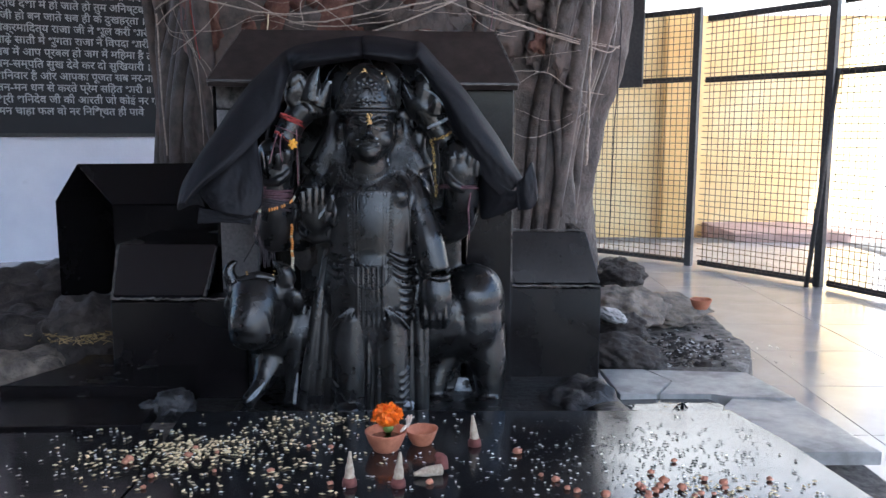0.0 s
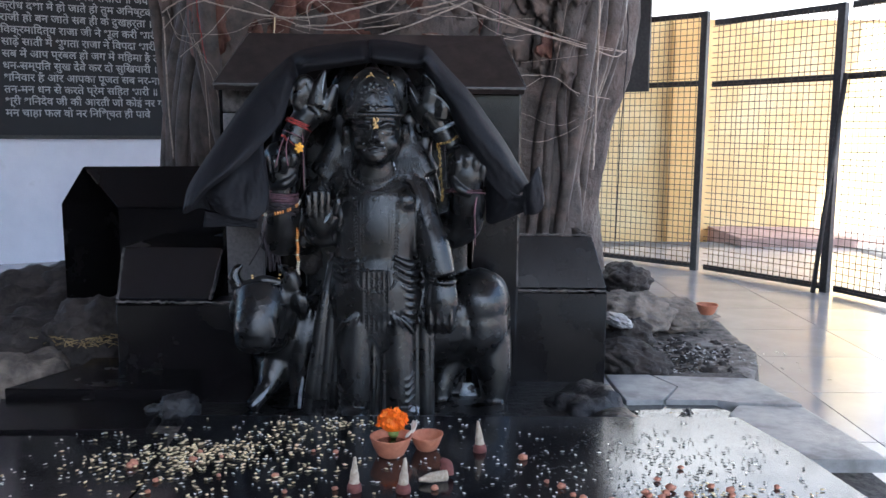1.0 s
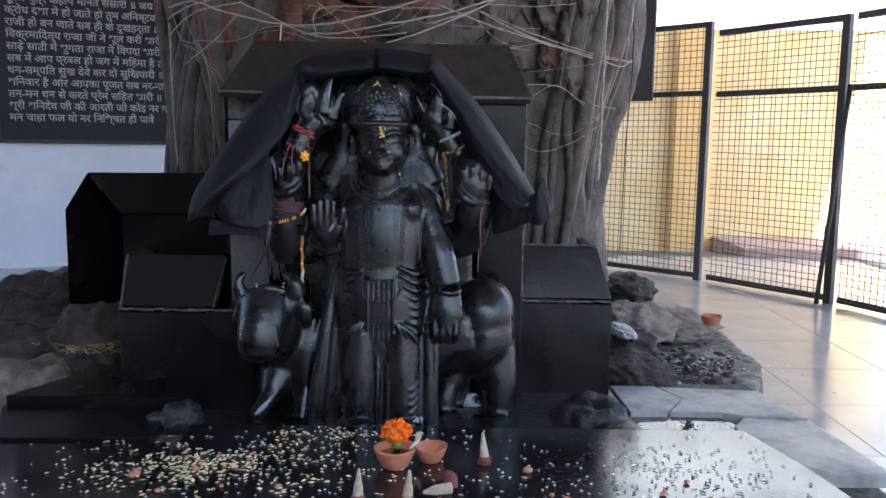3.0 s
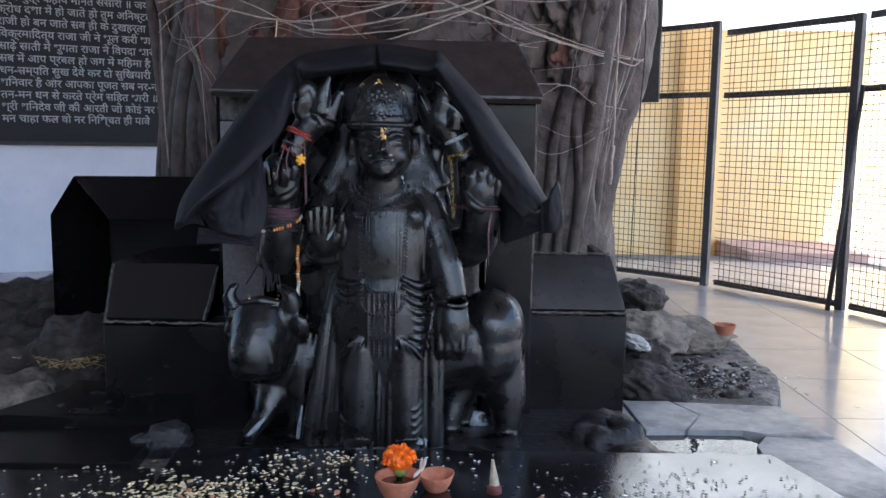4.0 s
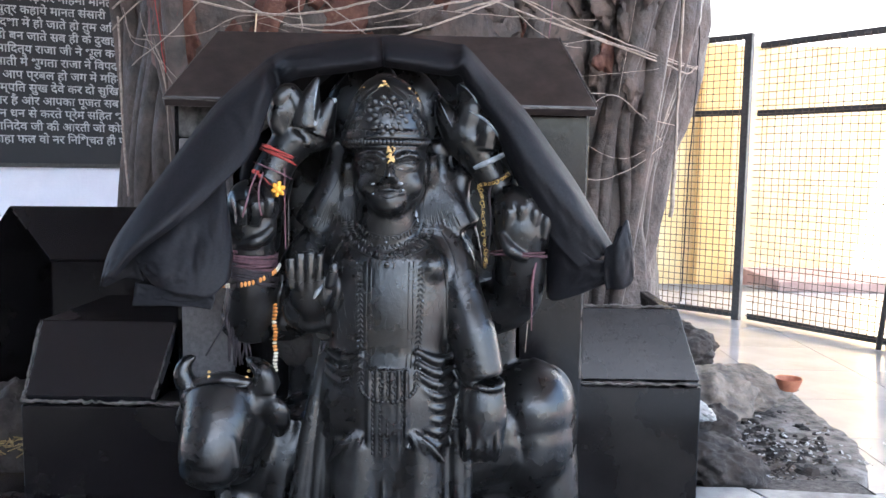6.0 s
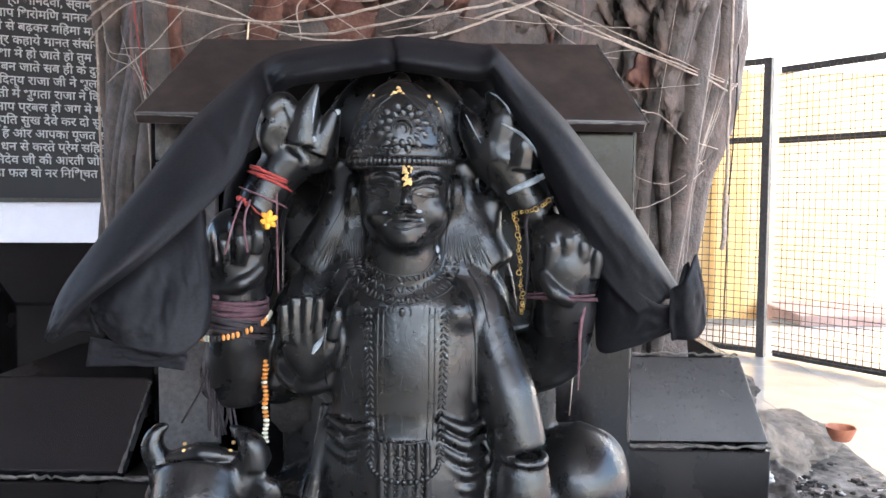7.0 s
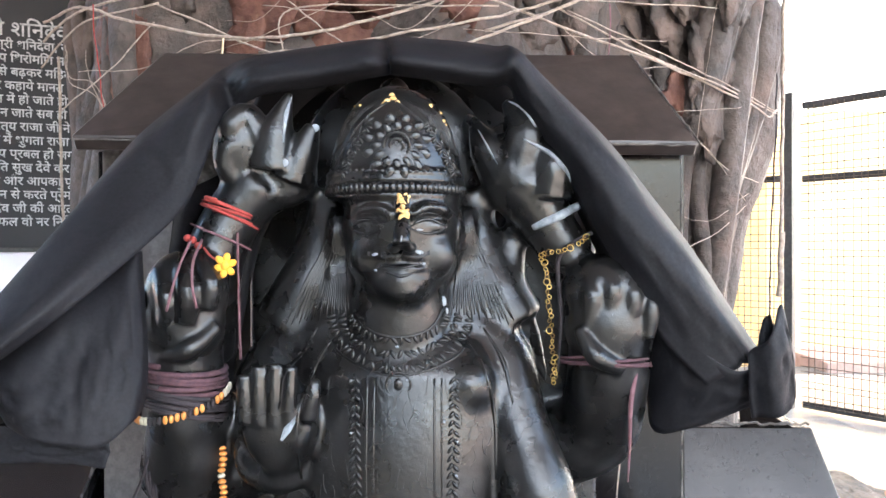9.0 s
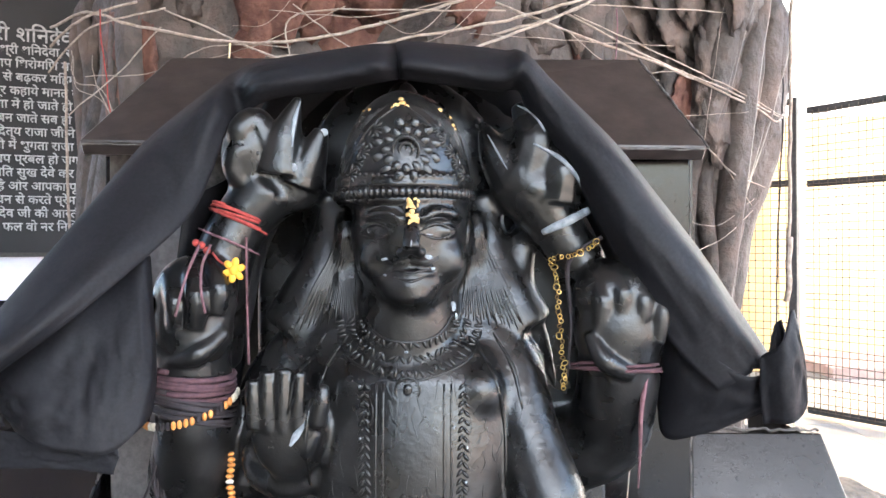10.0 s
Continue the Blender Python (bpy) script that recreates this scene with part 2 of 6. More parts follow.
def tube(bm, points, radii, seg=10, steps=5, mat=0, flat=1.0):
    """A closed tapering tube through the points; flat squeezes it front to back."""
    line = smooth_line(points, steps)
    if not isinstance(radii, (list, tuple)):
        radii = [radii, radii]
    rings = []
    n = len(line)
    for i, p in enumerate(line):
        t = i / (n - 1) * (len(radii) - 1)
        k = min(int(t), len(radii) - 2)
        r = radii[k] + (radii[k + 1] - radii[k]) * (t - k)
        d = (line[min(i + 1, n - 1)] - line[max(i - 1, 0)]).normalized()
        side = d.cross(Vector((0, 1, 0)) if abs(d.y) < 0.9 else Vector((0, 0, 1))).normalized()
        up = d.cross(side)
        rings.append([bm.verts.new(p + (side * math.cos(a) + up * math.sin(a) * flat) * r) for a in (2 * math.pi * j / seg for j in range(seg))])
    faces = [bm.faces.new((q[j], q[(j + 1) % seg], w[(j + 1) % seg], w[j])) for q, w in zip(rings, rings[1:]) for j in range(seg)]
    faces += [bm.faces.new(rings[0][::-1]), bm.faces.new(rings[-1])]
    for f in faces:
        f.material_index, f.smooth = mat, True
    return bm


def ring(bm, centre, axis, radius, thick, seg=24, squash=1.0, mat=0, wobble=0.0, seed=0):
    """A closed loop of cord round an axis."""
    axis = Vector(axis).normalized()
    u = axis.cross(Vector((0, 0, 1)) if abs(axis.z) < 0.9 else Vector((1, 0, 0))).normalized()
    v = axis.cross(u)
    rnd = random.Random(seed)
    loops = []
    for i in range(seg):
        a = 2 * math.pi * i / seg
        o = u * math.cos(a) + v * math.sin(a) * squash
        c = Vector(centre) + o * (radius + rnd.uniform(-1, 1) * wobble) + axis * rnd.uniform(-1, 1) * wobble
        loops.append([bm.verts.new(c + (o * math.cos(b) + axis * math.sin(b)) * thick) for b in (2 * math.pi * k / 6 for k in range(6))])
    for i in range(seg):
        q, w = loops[i], loops[(i + 1) % seg]
        for k in range(6):
            f = bm.faces.new((q[k], w[k], w[(k + 1) % 6], q[(k + 1) % 6]))
            f.material_index, f.smooth = mat, True
    return bm


def lathe(bm, profile, seg=28, at=(0, 0, 0)):
    """Turns a profile of (radius, height) round the upright axis."""
    rings = []
    for r, z in profile:
        rings.append([bm.verts.new((at[0] + r * math.cos(a), at[1] + r * math.sin(a), at[2] + z)) for a in (2 * math.pi * j / seg for j in range(seg))])
    for q, w in zip(rings, rings[1:]):
        for j in range(seg):
            bm.faces.new((q[j], q[(j + 1) % seg], w[(j + 1) % seg], w[j])).smooth = True
    bm.faces.new(rings[0][::-1])
    bm.faces.new(rings[-1])
    return bm


def lump(bm, x, y, z, rx, ry, rz, seed, rough=0.25, freq=2.2, level=4, turn=(0, 0, 0)):
    """A broken stone: an icosphere pushed in and out, with some flats."""
    r = bmesh.ops.create_icosphere(bm, subdivisions=level, radius=1.0)
    m = pose(x, y, z, *turn)
    off = Vector((seed * 7.3, seed * 3.1, seed * 1.7))
    for v in r["verts"]:
        p = v.co.copy()
        k = 1 + rough * noise.fractal(p * freq + off, 0.9, 2.1, 5) + 0.35 * rough * noise.noise(p * 7 + off)
        ridge = abs(noise.noise(p * 1.7 - off))
        k -= 0.35 * rough * (0.3 - min(ridge, 0.3))
        v.co = m @ Vector((p.x * rx * k, p.y * ry * k, p.z * rz * k))
        for f in v.link_faces:
            f.smooth = True
    return bm


# ---- the pavilion ----
def structure(name, bm, material, label, category):
    return solo(name, bm, material, label, category, kind="structure")


bm = bmesh.new()
box(bm, -5.0, -5.0, -0.16, 3.6, 7.0, -0.012)
floor = structure("floor", bm, M_GROUT, "dark grout bed under glossy grey floor tiles", "floor")

bm = bmesh.new()
box(bm, -40, -40, -0.6, 40, 40, -0.17)
structure("ground", bm, M_PINKSTONE, "pinkish stone-paved ground outside the pavilion", "ground")

# added slab, never in view: its edges decide where the sun comes in
bm = bmesh.new()
box(bm, -5.0, -2.2, 3.4, 4.0, 6.45, 3.6)
structure("ceiling", bm, M_PLASTER, "added dull grey ceiling slab, out of view, that keeps the sun off the floor", "ceiling")

# back wall, which runs away to the side, with a return on the left
WALL_A, WALL_B = Vector((-3.12, 5.42, 0)), Vector((-0.5, 6.50, 0))
along = (WALL_B - WALL_A).normalized()
outward = Vector((along.y, -along.x, 0))


def on_wall(s, h, out=0.0):
    p = WALL_A + along * s + outward * out
    return (p.x, p.y, h)


bm = bmesh.new()
length = (WALL_B - WALL_A).length
prism(bm, [on_wall(0, 0)[:2], on_wall(length, 0)[:2], on_wall(length, 0, -0.2)[:2], on_wall(0, 0, -0.2)[:2]], -0.012, 3.4)
structure("wall_north", bm, M_PAINTWALL, "bluish whitewashed wall behind the sacred tree", "wall")
bm = bmesh.new()
prism(bm, [(-3.12, 5.42), (-3.2, 5.6), (-5.0, 4.4), (-4.9, 4.2)], -0.012, 3.4)
structure("wall_return", bm, M_PAINTWALL, "bluish whitewashed return of the wall", "wall")
# added wall out of view; the gap past its end lights the back wall
bm = bmesh.new()
box(bm, -5.0, -2.5, -0.012, -4.8, 2.2, 3.4)
structure("wall_west", bm, M_PAINTWALL, "added plain white side wall, out of view, ending short to admit light", "wall")

# two added walls behind the camera: one shuts out light, the low one trims it
bm = bmesh.new()
box(bm, -5.0, -2.7, -0.012, -1.1, -2.5, 3.4)
structure("wall_south", bm, M_DARKWALL, "added dark brown wall, out of view, that blocks light from the front", "wall")
bm = bmesh.new()
box(bm, -1.1, -2.7, -0.012, 0.9, -2.52, 1.2)
structure("wall_parapet", bm, M_DARKWALL, "added low dark brown wall, out of view, that limits low front light", "wall")

# ---- outside, beyond the fence ----
bm = bmesh.new()
box(bm, -0.6, 7.6, -0.17, 3.95, 7.9, 1.9)
structure("wall_outer", bm, M_YELLOW, "sunlit pale yellow compound wall", "wall")
bm = bmesh.new()
box(bm, 1.95, 7.46, -0.17, 2.21, 7.598, 1.9, 0.01)
structure("pilaster", bm, M_ORANGE, "ochre pilaster on the yellow wall", "pilaster")
bm = bmesh.new()
box(bm, 2.35, 6.7, -0.17, 9.0, 7.598, 0.06, 0.01)
structure("ledge", bm, M_PINKSTONE, "low pink stone ledge along the yellow wall", "ledge")
# added band: its white stands for sun glare and brightens the platform's reflection
bm = bmesh.new()
box(bm, -0.6, 7.58, 1.902, 5.5, 7.9, 3.3)
structure("parapet", bm, M_WHITEWALL, "added white band above the yellow wall, standing for sun glare", "wall")
bm = bmesh.new()
box(bm, 3.95, 7.7, -0.17, 12.0, 8.0, 4.0)
structure("wall_white", bm, M_WHITEWALL, "sunlit white wall next to the yellow one", "wall")


# ---- the fence of welded mesh in angle-iron frames ----
def fence_panel(a, b, top, mid, pitch=0.040):
    """Mesh, rails and posts from a to b; returns the thing."""
    a, b = Vector((*a, 0)), Vector((*b, 0))
    d = (b - a).normalized()
    side = Vector((-d.y, d.x, 0))
    run = (b - a).length
    fence = thing("mesh_fence", a, "dark iron fence panel with rusty welded square mesh", "fence", "fence panels round the pavilion")

    def bar(name, s0, s1, z0, z1, w):
        bm = bmesh.new()
        p, q = a + d * s0, a + d * s1
        prism(bm, [(p - side * w)[:2], (q - side * w)[:2], (q + side * w)[:2], (p + side * w)[:2]], z0, z1, 0.002)
        part(name, bm, M_IRON, fence)

    bar("post", -0.022, 0.022, 0.0, top, 0.02)
    bar("rail", 0.022, run - 0.022, 0.015, 0.05, 0.012)
    bar("rail", 0.022, run - 0.022, mid - 0.015, mid + 0.02, 0.012)
    bar("rail", 0.022, run - 0.022, top - 0.035, top, 0.012)
    bm = bmesh.new()
    rnd = random.Random(int(run * 1000))
    r = 0.0024
    n = int(run / pitch)
    for i in range(1, n):
        s = i * pitch + rnd.uniform(-0.004, 0.004)
        p = a + d * s + side * 0.016
        q = p + d * rnd.uniform(-0.006, 0.006)
        tube(bm, [(p.x, p.y, 0.03), ((p.x + q.x) / 2 + rnd.uniform(-0.003, 0.003), (p.y + q.y) / 2, top / 2), (q.x, q.y, top - 0.02)], r, 4, 3)
    for k in range(1, int(top / pitch)):
        z = k * pitch + rnd.uniform(-0.004, 0.004)
        p, q = a + d * 0.02 + side * 0.021, b - d * 0.02 + side * 0.021
        mpt = (p + q) / 2
        tube(bm, [(p.x, p.y, z), (mpt.x, mpt.y, z + rnd.uniform(-0.006, 0.006)), (q.x, q.y, z + rnd.uniform(-0.005, 0.005))], r, 4, 3)
    part("wire_mesh", bm, M_WIRE, fence, "rusty welded square wire mesh")
    return fence


fence_panel((1.605, 5.43), (0.62, 6.36), 1.66, 1.21)
fence_panel((2.13, 4.68), (1.64, 5.385), 1.60, 1.20)
fence_panel((2.52, 3.75), (2.15, 4.64), 1.60, 1.20)
fence_panel((2.95, 2.60), (2.535, 3.71), 1.60, 1.20)

# a leaning iron stay against the gate post, and a dark panel on the fence
bm = bmesh.new()
tube(bm, [(2.055, 4.66, 0.0), (2.13, 4.60, 1.22)], 0.014, 8, 2)
solo("iron_stay", bm, M_IRON, "grey iron stay leaning against the fence post", "stay")
bm = bmesh.new()
plate(bm, (1.10, 5.80, 1.17), (1.30, 5.62, 1.17), (1.30, 5.62, 1.95), (1.10, 5.80, 1.95), 0.02)
solo("panel", bm, M_IRON, "dark iron sheet fixed to the mesh fence", "panel")


# ---- the sign boards on the wall ----
board = thing("sign_board", on_wall(0.75, 1.5, 0.02), "black painted board with white hymn lettering, on the wall", "sign board")
bm = bmesh.new()
plate(bm, on_wall(0.14, 0.86, 0.03), on_wall(1.75, 0.86, 0.03), on_wall(1.75, 2.35, 0.03), on_wall(0.14, 2.35, 0.03), 0.025)
board_face = part("face", bm, M_BOARD, board)
for s0, s1, h0, h1 in ((0.115, 0.14, 0.835, 2.37), (1.75, 1.775, 0.835, 2.37), (0.14, 1.75, 0.835, 0.86), (0.14, 1.75, 2.35, 2.375)):
    bm = bmesh.new()
    plate(bm, on_wall(s0, h0, 0.036), on_wall(s1, h0, 0.036), on_wall(s1, h1, 0.036), on_wall(s0, h1, 0.036), 0.032)
    part("frame", bm, M_IRON, board)

blue = thing("notice_board", on_wall(0.02, 1.4, 0.02), "navy painted notice board with a pale border, on the wall", "notice board")
bm = bmesh.new()
plate(bm, on_wall(-0.3, 0.98, 0.03), on_wall(0.085, 0.98, 0.03), on_wall(0.085, 2.0, 0.03), on_wall(-0.3, 2.0, 0.03), 0.02)
part("face", bm, M_BLUEBOARD, blue)
bm = bmesh.new()
plate(bm, on_wall(0.055, 1.0, 0.034), on_wall(0.062, 1.0, 0.034), on_wall(0.062, 1.98, 0.034), on_wall(0.055, 1.98, 0.034), 0.003)
part("border_line", bm, M_LETTER, blue, "thin white painted line")


def lettering(text, s, h, size):
    cu = bpy.data.curves.new("line", "FONT")
    cu.body, cu.size, cu.extrude, cu.resolution_u = text, size, 0.0006, 2
    cu.offset = 0.0012
    tmp = new("line", cu)
    bpy.context.view_layer.update()
    me = bpy.data.meshes.new_from_object(tmp.evaluated_get(bpy.context.evaluated_depsgraph_get()))
    bpy.data.objects.remove(tmp)
    me.materials.clear()
    me.materials.append(M_LETTER)
    ob = new("lettering", me)
    turn = math.degrees(math.atan2(along.y, along.x))
    ob.matrix_world = pose(*on_wall(s, h, 0.0325), 90, 0, turn)
    tagged(ob, "", "", "", "stuff")
    ob.parent = board_face
    ob.matrix_parent_inverse = (board.matrix_world @ board_face.matrix_parent_inverse @ board_face.matrix_basis).inverted()
    return ob


HYMN = ("श्री शनिदेव की आरती", "जय जय श्री शनिदेवा, स्वामी जय शनिदेवा", "देवों में आप शिरोमणि मानत सब देवा ॥", "नव ग्रहों से बढ़कर महिमा मानत संसारी",
        "सूरज पुत्र कहाये मानत संसारी ॥ जय", "क्रोध दशा में हो जाते हो तुम अनिष्टकारी", "राजी हो बन जाते सब ही के दुखहर्ता ॥ जय", "विक्रमादित्य राजा जी ने भूल करी भारी",
        "साढ़े साती में भुगता राजा ने विपदा भारी ॥", "सब में आप प्रबल हो जग में महिमा है तब भारी", "धन-सम्पति सुख देवे कर दो सुखियारी ॥ जय",
        "शनिवार है और आपका पूजत सब नर-नारी", "तन-मन धन से करते प्रेम सहित भारी ॥ जय", "श्री शनिदेव जी की आरती जो कोई नर गावे", "मन चाहा फल वो नर निश्चित ही पावे")
for i, row in enumerate(HYMN):
    title = i == 0
    # vowel sign i is written before its consonant, as the eye sees it
    seen = []
    for ch in row:
        if ch == "ि" and seen:
            k = len(seen) - 1
            while k >= 2 and seen[k - 1] == "्":
                k -= 2
            seen.insert(k, ch)
        else:
            seen.append(ch)
    lettering("".join(seen), 0.31 if title else 0.20, (2.05 if title else 1.672 - (i - 5) * 0.0765), 0.115 if title else 0.068)


# ---- floor tiles ----
TILE = 0.47
bm = bmesh.new()
box(bm, -TILE / 2 + 0.0015, -TILE / 2 + 0.0015, -0.012, TILE / 2 - 0.0015, TILE / 2 - 0.0015, 0.0, 0.0012)
tile_mesh = mesh_of("tile", bm, M_TILE)


# ---- the bed of the tree: a rough raised disc ----
def bed_height(x, y):
    d = math.hypot(x + 0.1, y - 3.15)
    p = Vector((x, y, 0))
    h = 0.125 + 0.013 * noise.fractal(p * 3.0, 1.0, 2.0, 5) + 0.011 * abs(noise.noise(p * 9)) + max(0, 0.10 * (0.9 - d))
    return h


bm = bmesh.new()
rings = []
NA = 220
for k in range(46):
    r = 1.20 * k / 44 if k < 45 else 1.215
    row = []
    for j in range(NA):
        a = 2 * math.pi * j / NA
        rr = r * (1 + 0.035 * noise.noise(Vector((math.cos(a) * 2.2, math.sin(a) * 2.2, 3.3))) + 0.012 * noise.noise(Vector((math.cos(a) * 14, math.sin(a) * 14, 1))))
        x, y = -0.1 + rr * math.cos(a), 3.15 + rr * math.sin(a)
        row.append(bm.verts.new((x, y, bed_height(x, y) if k < 45 else -0.005)))
    rings.append(row)
for q, w in zip(rings, rings[1:]):
    for j in range(NA):
        bm.faces.new((q[j], w[j], w[(j + 1) % NA], q[(j + 1) % NA])).smooth = True
structure("tree_bed", bm, M_SOIL, "rough ashy cement bed round the foot of the tree", "tree bed")


def stone(x, y, z, rx, ry, rz, seed, material, label, turn=(0, 0, 0), rough=0.3, level=4):
    bm = bmesh.new()
    lump(bm, 0, 0, 0, rx, ry, rz, seed, rough * 0.8, 1.9, 5, turn)
    ob = part("rock", bm, material)
    ob.matrix_world = Matrix.Translation((x, y, z))
    return tagged(ob, label, "rock", "rocks round the tree")


stone(0.610, 2.750, 0.287, 0.12, 0.20, 0.060, 1, M_ROCK, "long pale brown weathered rock lying on the tree bed", (0, 12, -35))
stone(0.703, 3.300, 0.296, 0.10, 0.16, 0.075, 2, M_ROCKDARK, "dark flat rock at the foot of the tree")
stone(0.889, 3.250, 0.180, 0.15, 0.22, 0.045, 3, M_ROCK, "flat grey rock on the tree bed", (0, 8, -30))
stone(0.549, 2.450, 0.206, 0.115, 0.10, 0.06, 4, M_ROCKDARK, "sooty black rock beside the shrine", (0, 10, 0))
stone(0.570, 2.600, 0.245, 0.08, 0.09, 0.06, 5, M_ROCKDARK, "sooty rock beside the ashes")
stone(0.516, 2.500, 0.317, 0.045, 0.06, 0.02, 6, M_SLAB, "thin grey stone flake", (0, 15, 0))
stone(-1.350, 2.600, 0.285, 0.26, 0.24, 0.13, 7, M_ROCKDARK, "large dark weathered rock", (10, 5, 20))
stone(-1.141, 2.250, 0.268, 0.22, 0.2, 0.12, 8, M_ROCKDARK, "dark rounded rock under the stone bench", (0, 0, 40))
stone(-0.958, 2.200, 0.329, 0.12, 0.14, 0.11, 9, M_ROCKDARK, "dark rounded rock beside the shrine")
stone(-1.075, 2.000, 0.234, 0.16, 0.14, 0.10, 10, M_ROCK, "low gritty rock by the plinth")
stone(-1.270, 2.750, 0.339, 0.22, 0.2, 0.10, 11, M_ROCKDARK, "ridged dark rock at the foot of the tree", (0, -12, 0))
stone(-1.478, 2.500, 0.236, 0.24, 0.24, 0.15, 12, M_ROCKDARK, "broad dark rock at the edge of the bed", (0, 0, 70))

# ---- the tree ----
tree = thing("tree", (-0.15, 2.95, 0.15), "broad old sacred fig trunk with dark oiled bark and fluted roots", "tree")


def trunk_radius(a, z):
    p = Vector((math.cos(a), math.sin(a), 0))
    flute = 0.055 * math.sin(9 * a + 1.2 + 0.8 * z) + 0.03 * math.sin(17 * a + 2 * z)
    flare = 0.10 * max(0, 0.9 - z) ** 2
    waist = 1.0 - 0.30 * min(1.0, max(0.0, (z - 1.42) / 0.35))
    if p.x > 0:
        waist -= 0.13 * p.x * (1.0 - min(1.0, max(0.0, (z - 0.72) / 0.62)))
    return waist * 0.66 + flare + (1.0 - 0.3 * min(z, 1.2)) * flute + 0.05 * noise.fractal(Vector((p.x * 3, p.y * 3, z * 2.2)), 1, 2, 5)


bm = bmesh.new()
rings = []
for k in range(70):
    z = 0.1 + 2.92 * k / 69
    row = []
    for j in range(240):
        a = 2 * math.pi * j / 240
        r = trunk_radius(a, z)
        row.append(bm.verts.new((-0.20 + 0.02 * z + r * 1.12 * math.cos(a) * (0.98 + 0.06 * z), 3.05 + r * 0.98 * math.sin(a), z)))
    rings.append(row)
for q, w in zip(rings, rings[1:]):
    for j in range(240):
        bm.faces.new((q[j], q[(j + 1) % 240], w[(j + 1) % 240], w[j])).smooth = True
part("trunk", bm, M_BARK, tree)

# ---- the plinth and its black granite slabs ----
plinth = thing("granite_platform", (0, 1.4, 0.0), "low offering platform of polished black granite slabs", "platform", kind="structure")
bm = bmesh.new()
prism(bm, [(-0.93, 0.75), (0.70, 0.75), (0.655, 1.25), (0.62, 1.49), (0.575, 1.655), (-0.60, 1.655), (-0.94, 1.72)], 0.0, 0.275)
part("core", bm, M_MORTAR, plinth, "rough mortar core")
bm = bmesh.new()
prism(bm, [(-0.500, 0.75), (0.735, 0.75), (0.690, 1.25), (0.652, 1.49), (0.604, 1.675), (-0.532, 1.655), (-0.497, 1.3)], 0.277, 0.30, 0.0025)
part("slab", bm, M_GRANITE, plinth)
bm = bmesh.new()
prism(bm, [(-1.02, 0.75), (-0.506, 0.75), (-0.503, 1.3), (-0.540, 1.553), (-0.86, 1.536)], 0.277, 0.299, 0.0025)
part("slab", bm, M_GRANITE, plinth)
bm = bmesh.new()
prism(bm, [(-0.865, 1.541), (-0.585, 1.558), (-0.60, 1.738), (-0.965, 1.733), (-0.90, 1.60)], 0.277, 0.306, 0.0025)
part("slab", bm, M_PANEL, plinth)
bm = bmesh.new()
prism(bm, [(-0.96, 1.742), (-0.58, 1.744), (-0.58, 2.0), (-0.88, 2.0), (-0.87, 1.93)], 0.20, 0.325, 0.0025)
part("slab", bm, M_PANEL, plinth)

# the dark base on which statue and shrine stand
bm = bmesh.new()
box(bm, -0.83, 1.66, 0.0, 0.40, 2.6, 0.245)
structure("shrine_base", bm, M_MUD, "dark oily base behind the offering platform", "base")


# ---- the shrine of granite panels ----
def granite_box(name, x0, x1, yf, yb, z0, z1, z2, label, open_side, lean=0.0):
    """A box with an upright front and a sloped top."""
    t = thing(name, ((x0 + x1) / 2, (yf + yb) / 2, z0), label, "stone bench", "granite boxes round the tree")
    bm = bmesh.new()
    plate(bm, (x0, yf, z0), (x1, yf, z0), (x1, yf, z1), (x0, yf, z1), 0.018)
    part("front_panel", bm, M_PANEL, t)
    for x in (x0, x1):
        if x == open_side:
            continue
        bm = bmesh.new()
        o = [(yf + 0.018, z0), (yb + 0.25, z0), (yb + 0.25, z2), (yb, z2), (yf + 0.018, z1)]
        a = [bm.verts.new((x - (0 if x == x0 else 0.018) + (lean if z == z2 else 0), y, z)) for y, z in o]
        b = [bm.verts.new((x + (0.018 if x == x0 else 0) + (lean if z == z2 else 0), y, z)) for y, z in o]
        bm.faces.new(a[::-1])
        bm.faces.new(b)
        for i in range(5):
            bm.faces.new((a[i], a[(i + 1) % 5], b[(i + 1) % 5], b[i]))
        bmesh.ops.recalc_face_normals(bm, faces=bm.faces)
        part("side_panel", bm, M_PANEL, t)
    return t


shrine = thing("shrine", (-0.19, 2.1, 0.245), "niche shrine clad in black and brown granite panels", "shrine")
bm = bmesh.new()
plate(bm, (-0.545, 2.03, 0.245), (-0.455, 2.03, 0.245), (-0.455, 2.03, 0.925), (-0.545, 2.03, 0.925), 0.02)
part("pillar_face", bm, M_GREYSTONE, shrine, "worn grey granite facing")
bm = bmesh.new()
plate(bm, (-0.545, 2.03, 0.928), (-0.36, 2.03, 0.928), (-0.36, 2.03, 0.985), (-0.545, 2.03, 0.985), 0.02)
part("pillar_head", bm, M_MORTAR, shrine, "broken mortar above the pillar")
bm = bmesh.new()
plate(bm, (0.06, 2.05, 0.245), (0.172, 2.05, 0.245), (0.172, 2.05, 0.985), (0.06, 2.05, 0.985), 0.02)
part("pillar_face", bm, M_PANEL, shrine)
bm = bmesh.new()
plate(bm, (-0.455, 2.16, 0.245), (0.06, 2.16, 0.245), (0.06, 2.16, 1.0), (-0.455, 2.16, 1.0), 0.02)
part("back_panel", bm, M_PANEL, shrine)
for x in (-0.56, 0.158):
    bm = bmesh.new()
    box(bm, x, 2.052, 0.245, x + 0.018, 2.5, 0.985, 0.002)
    part("side_panel", bm, M_PANEL, shrine)
bm = bmesh.new()
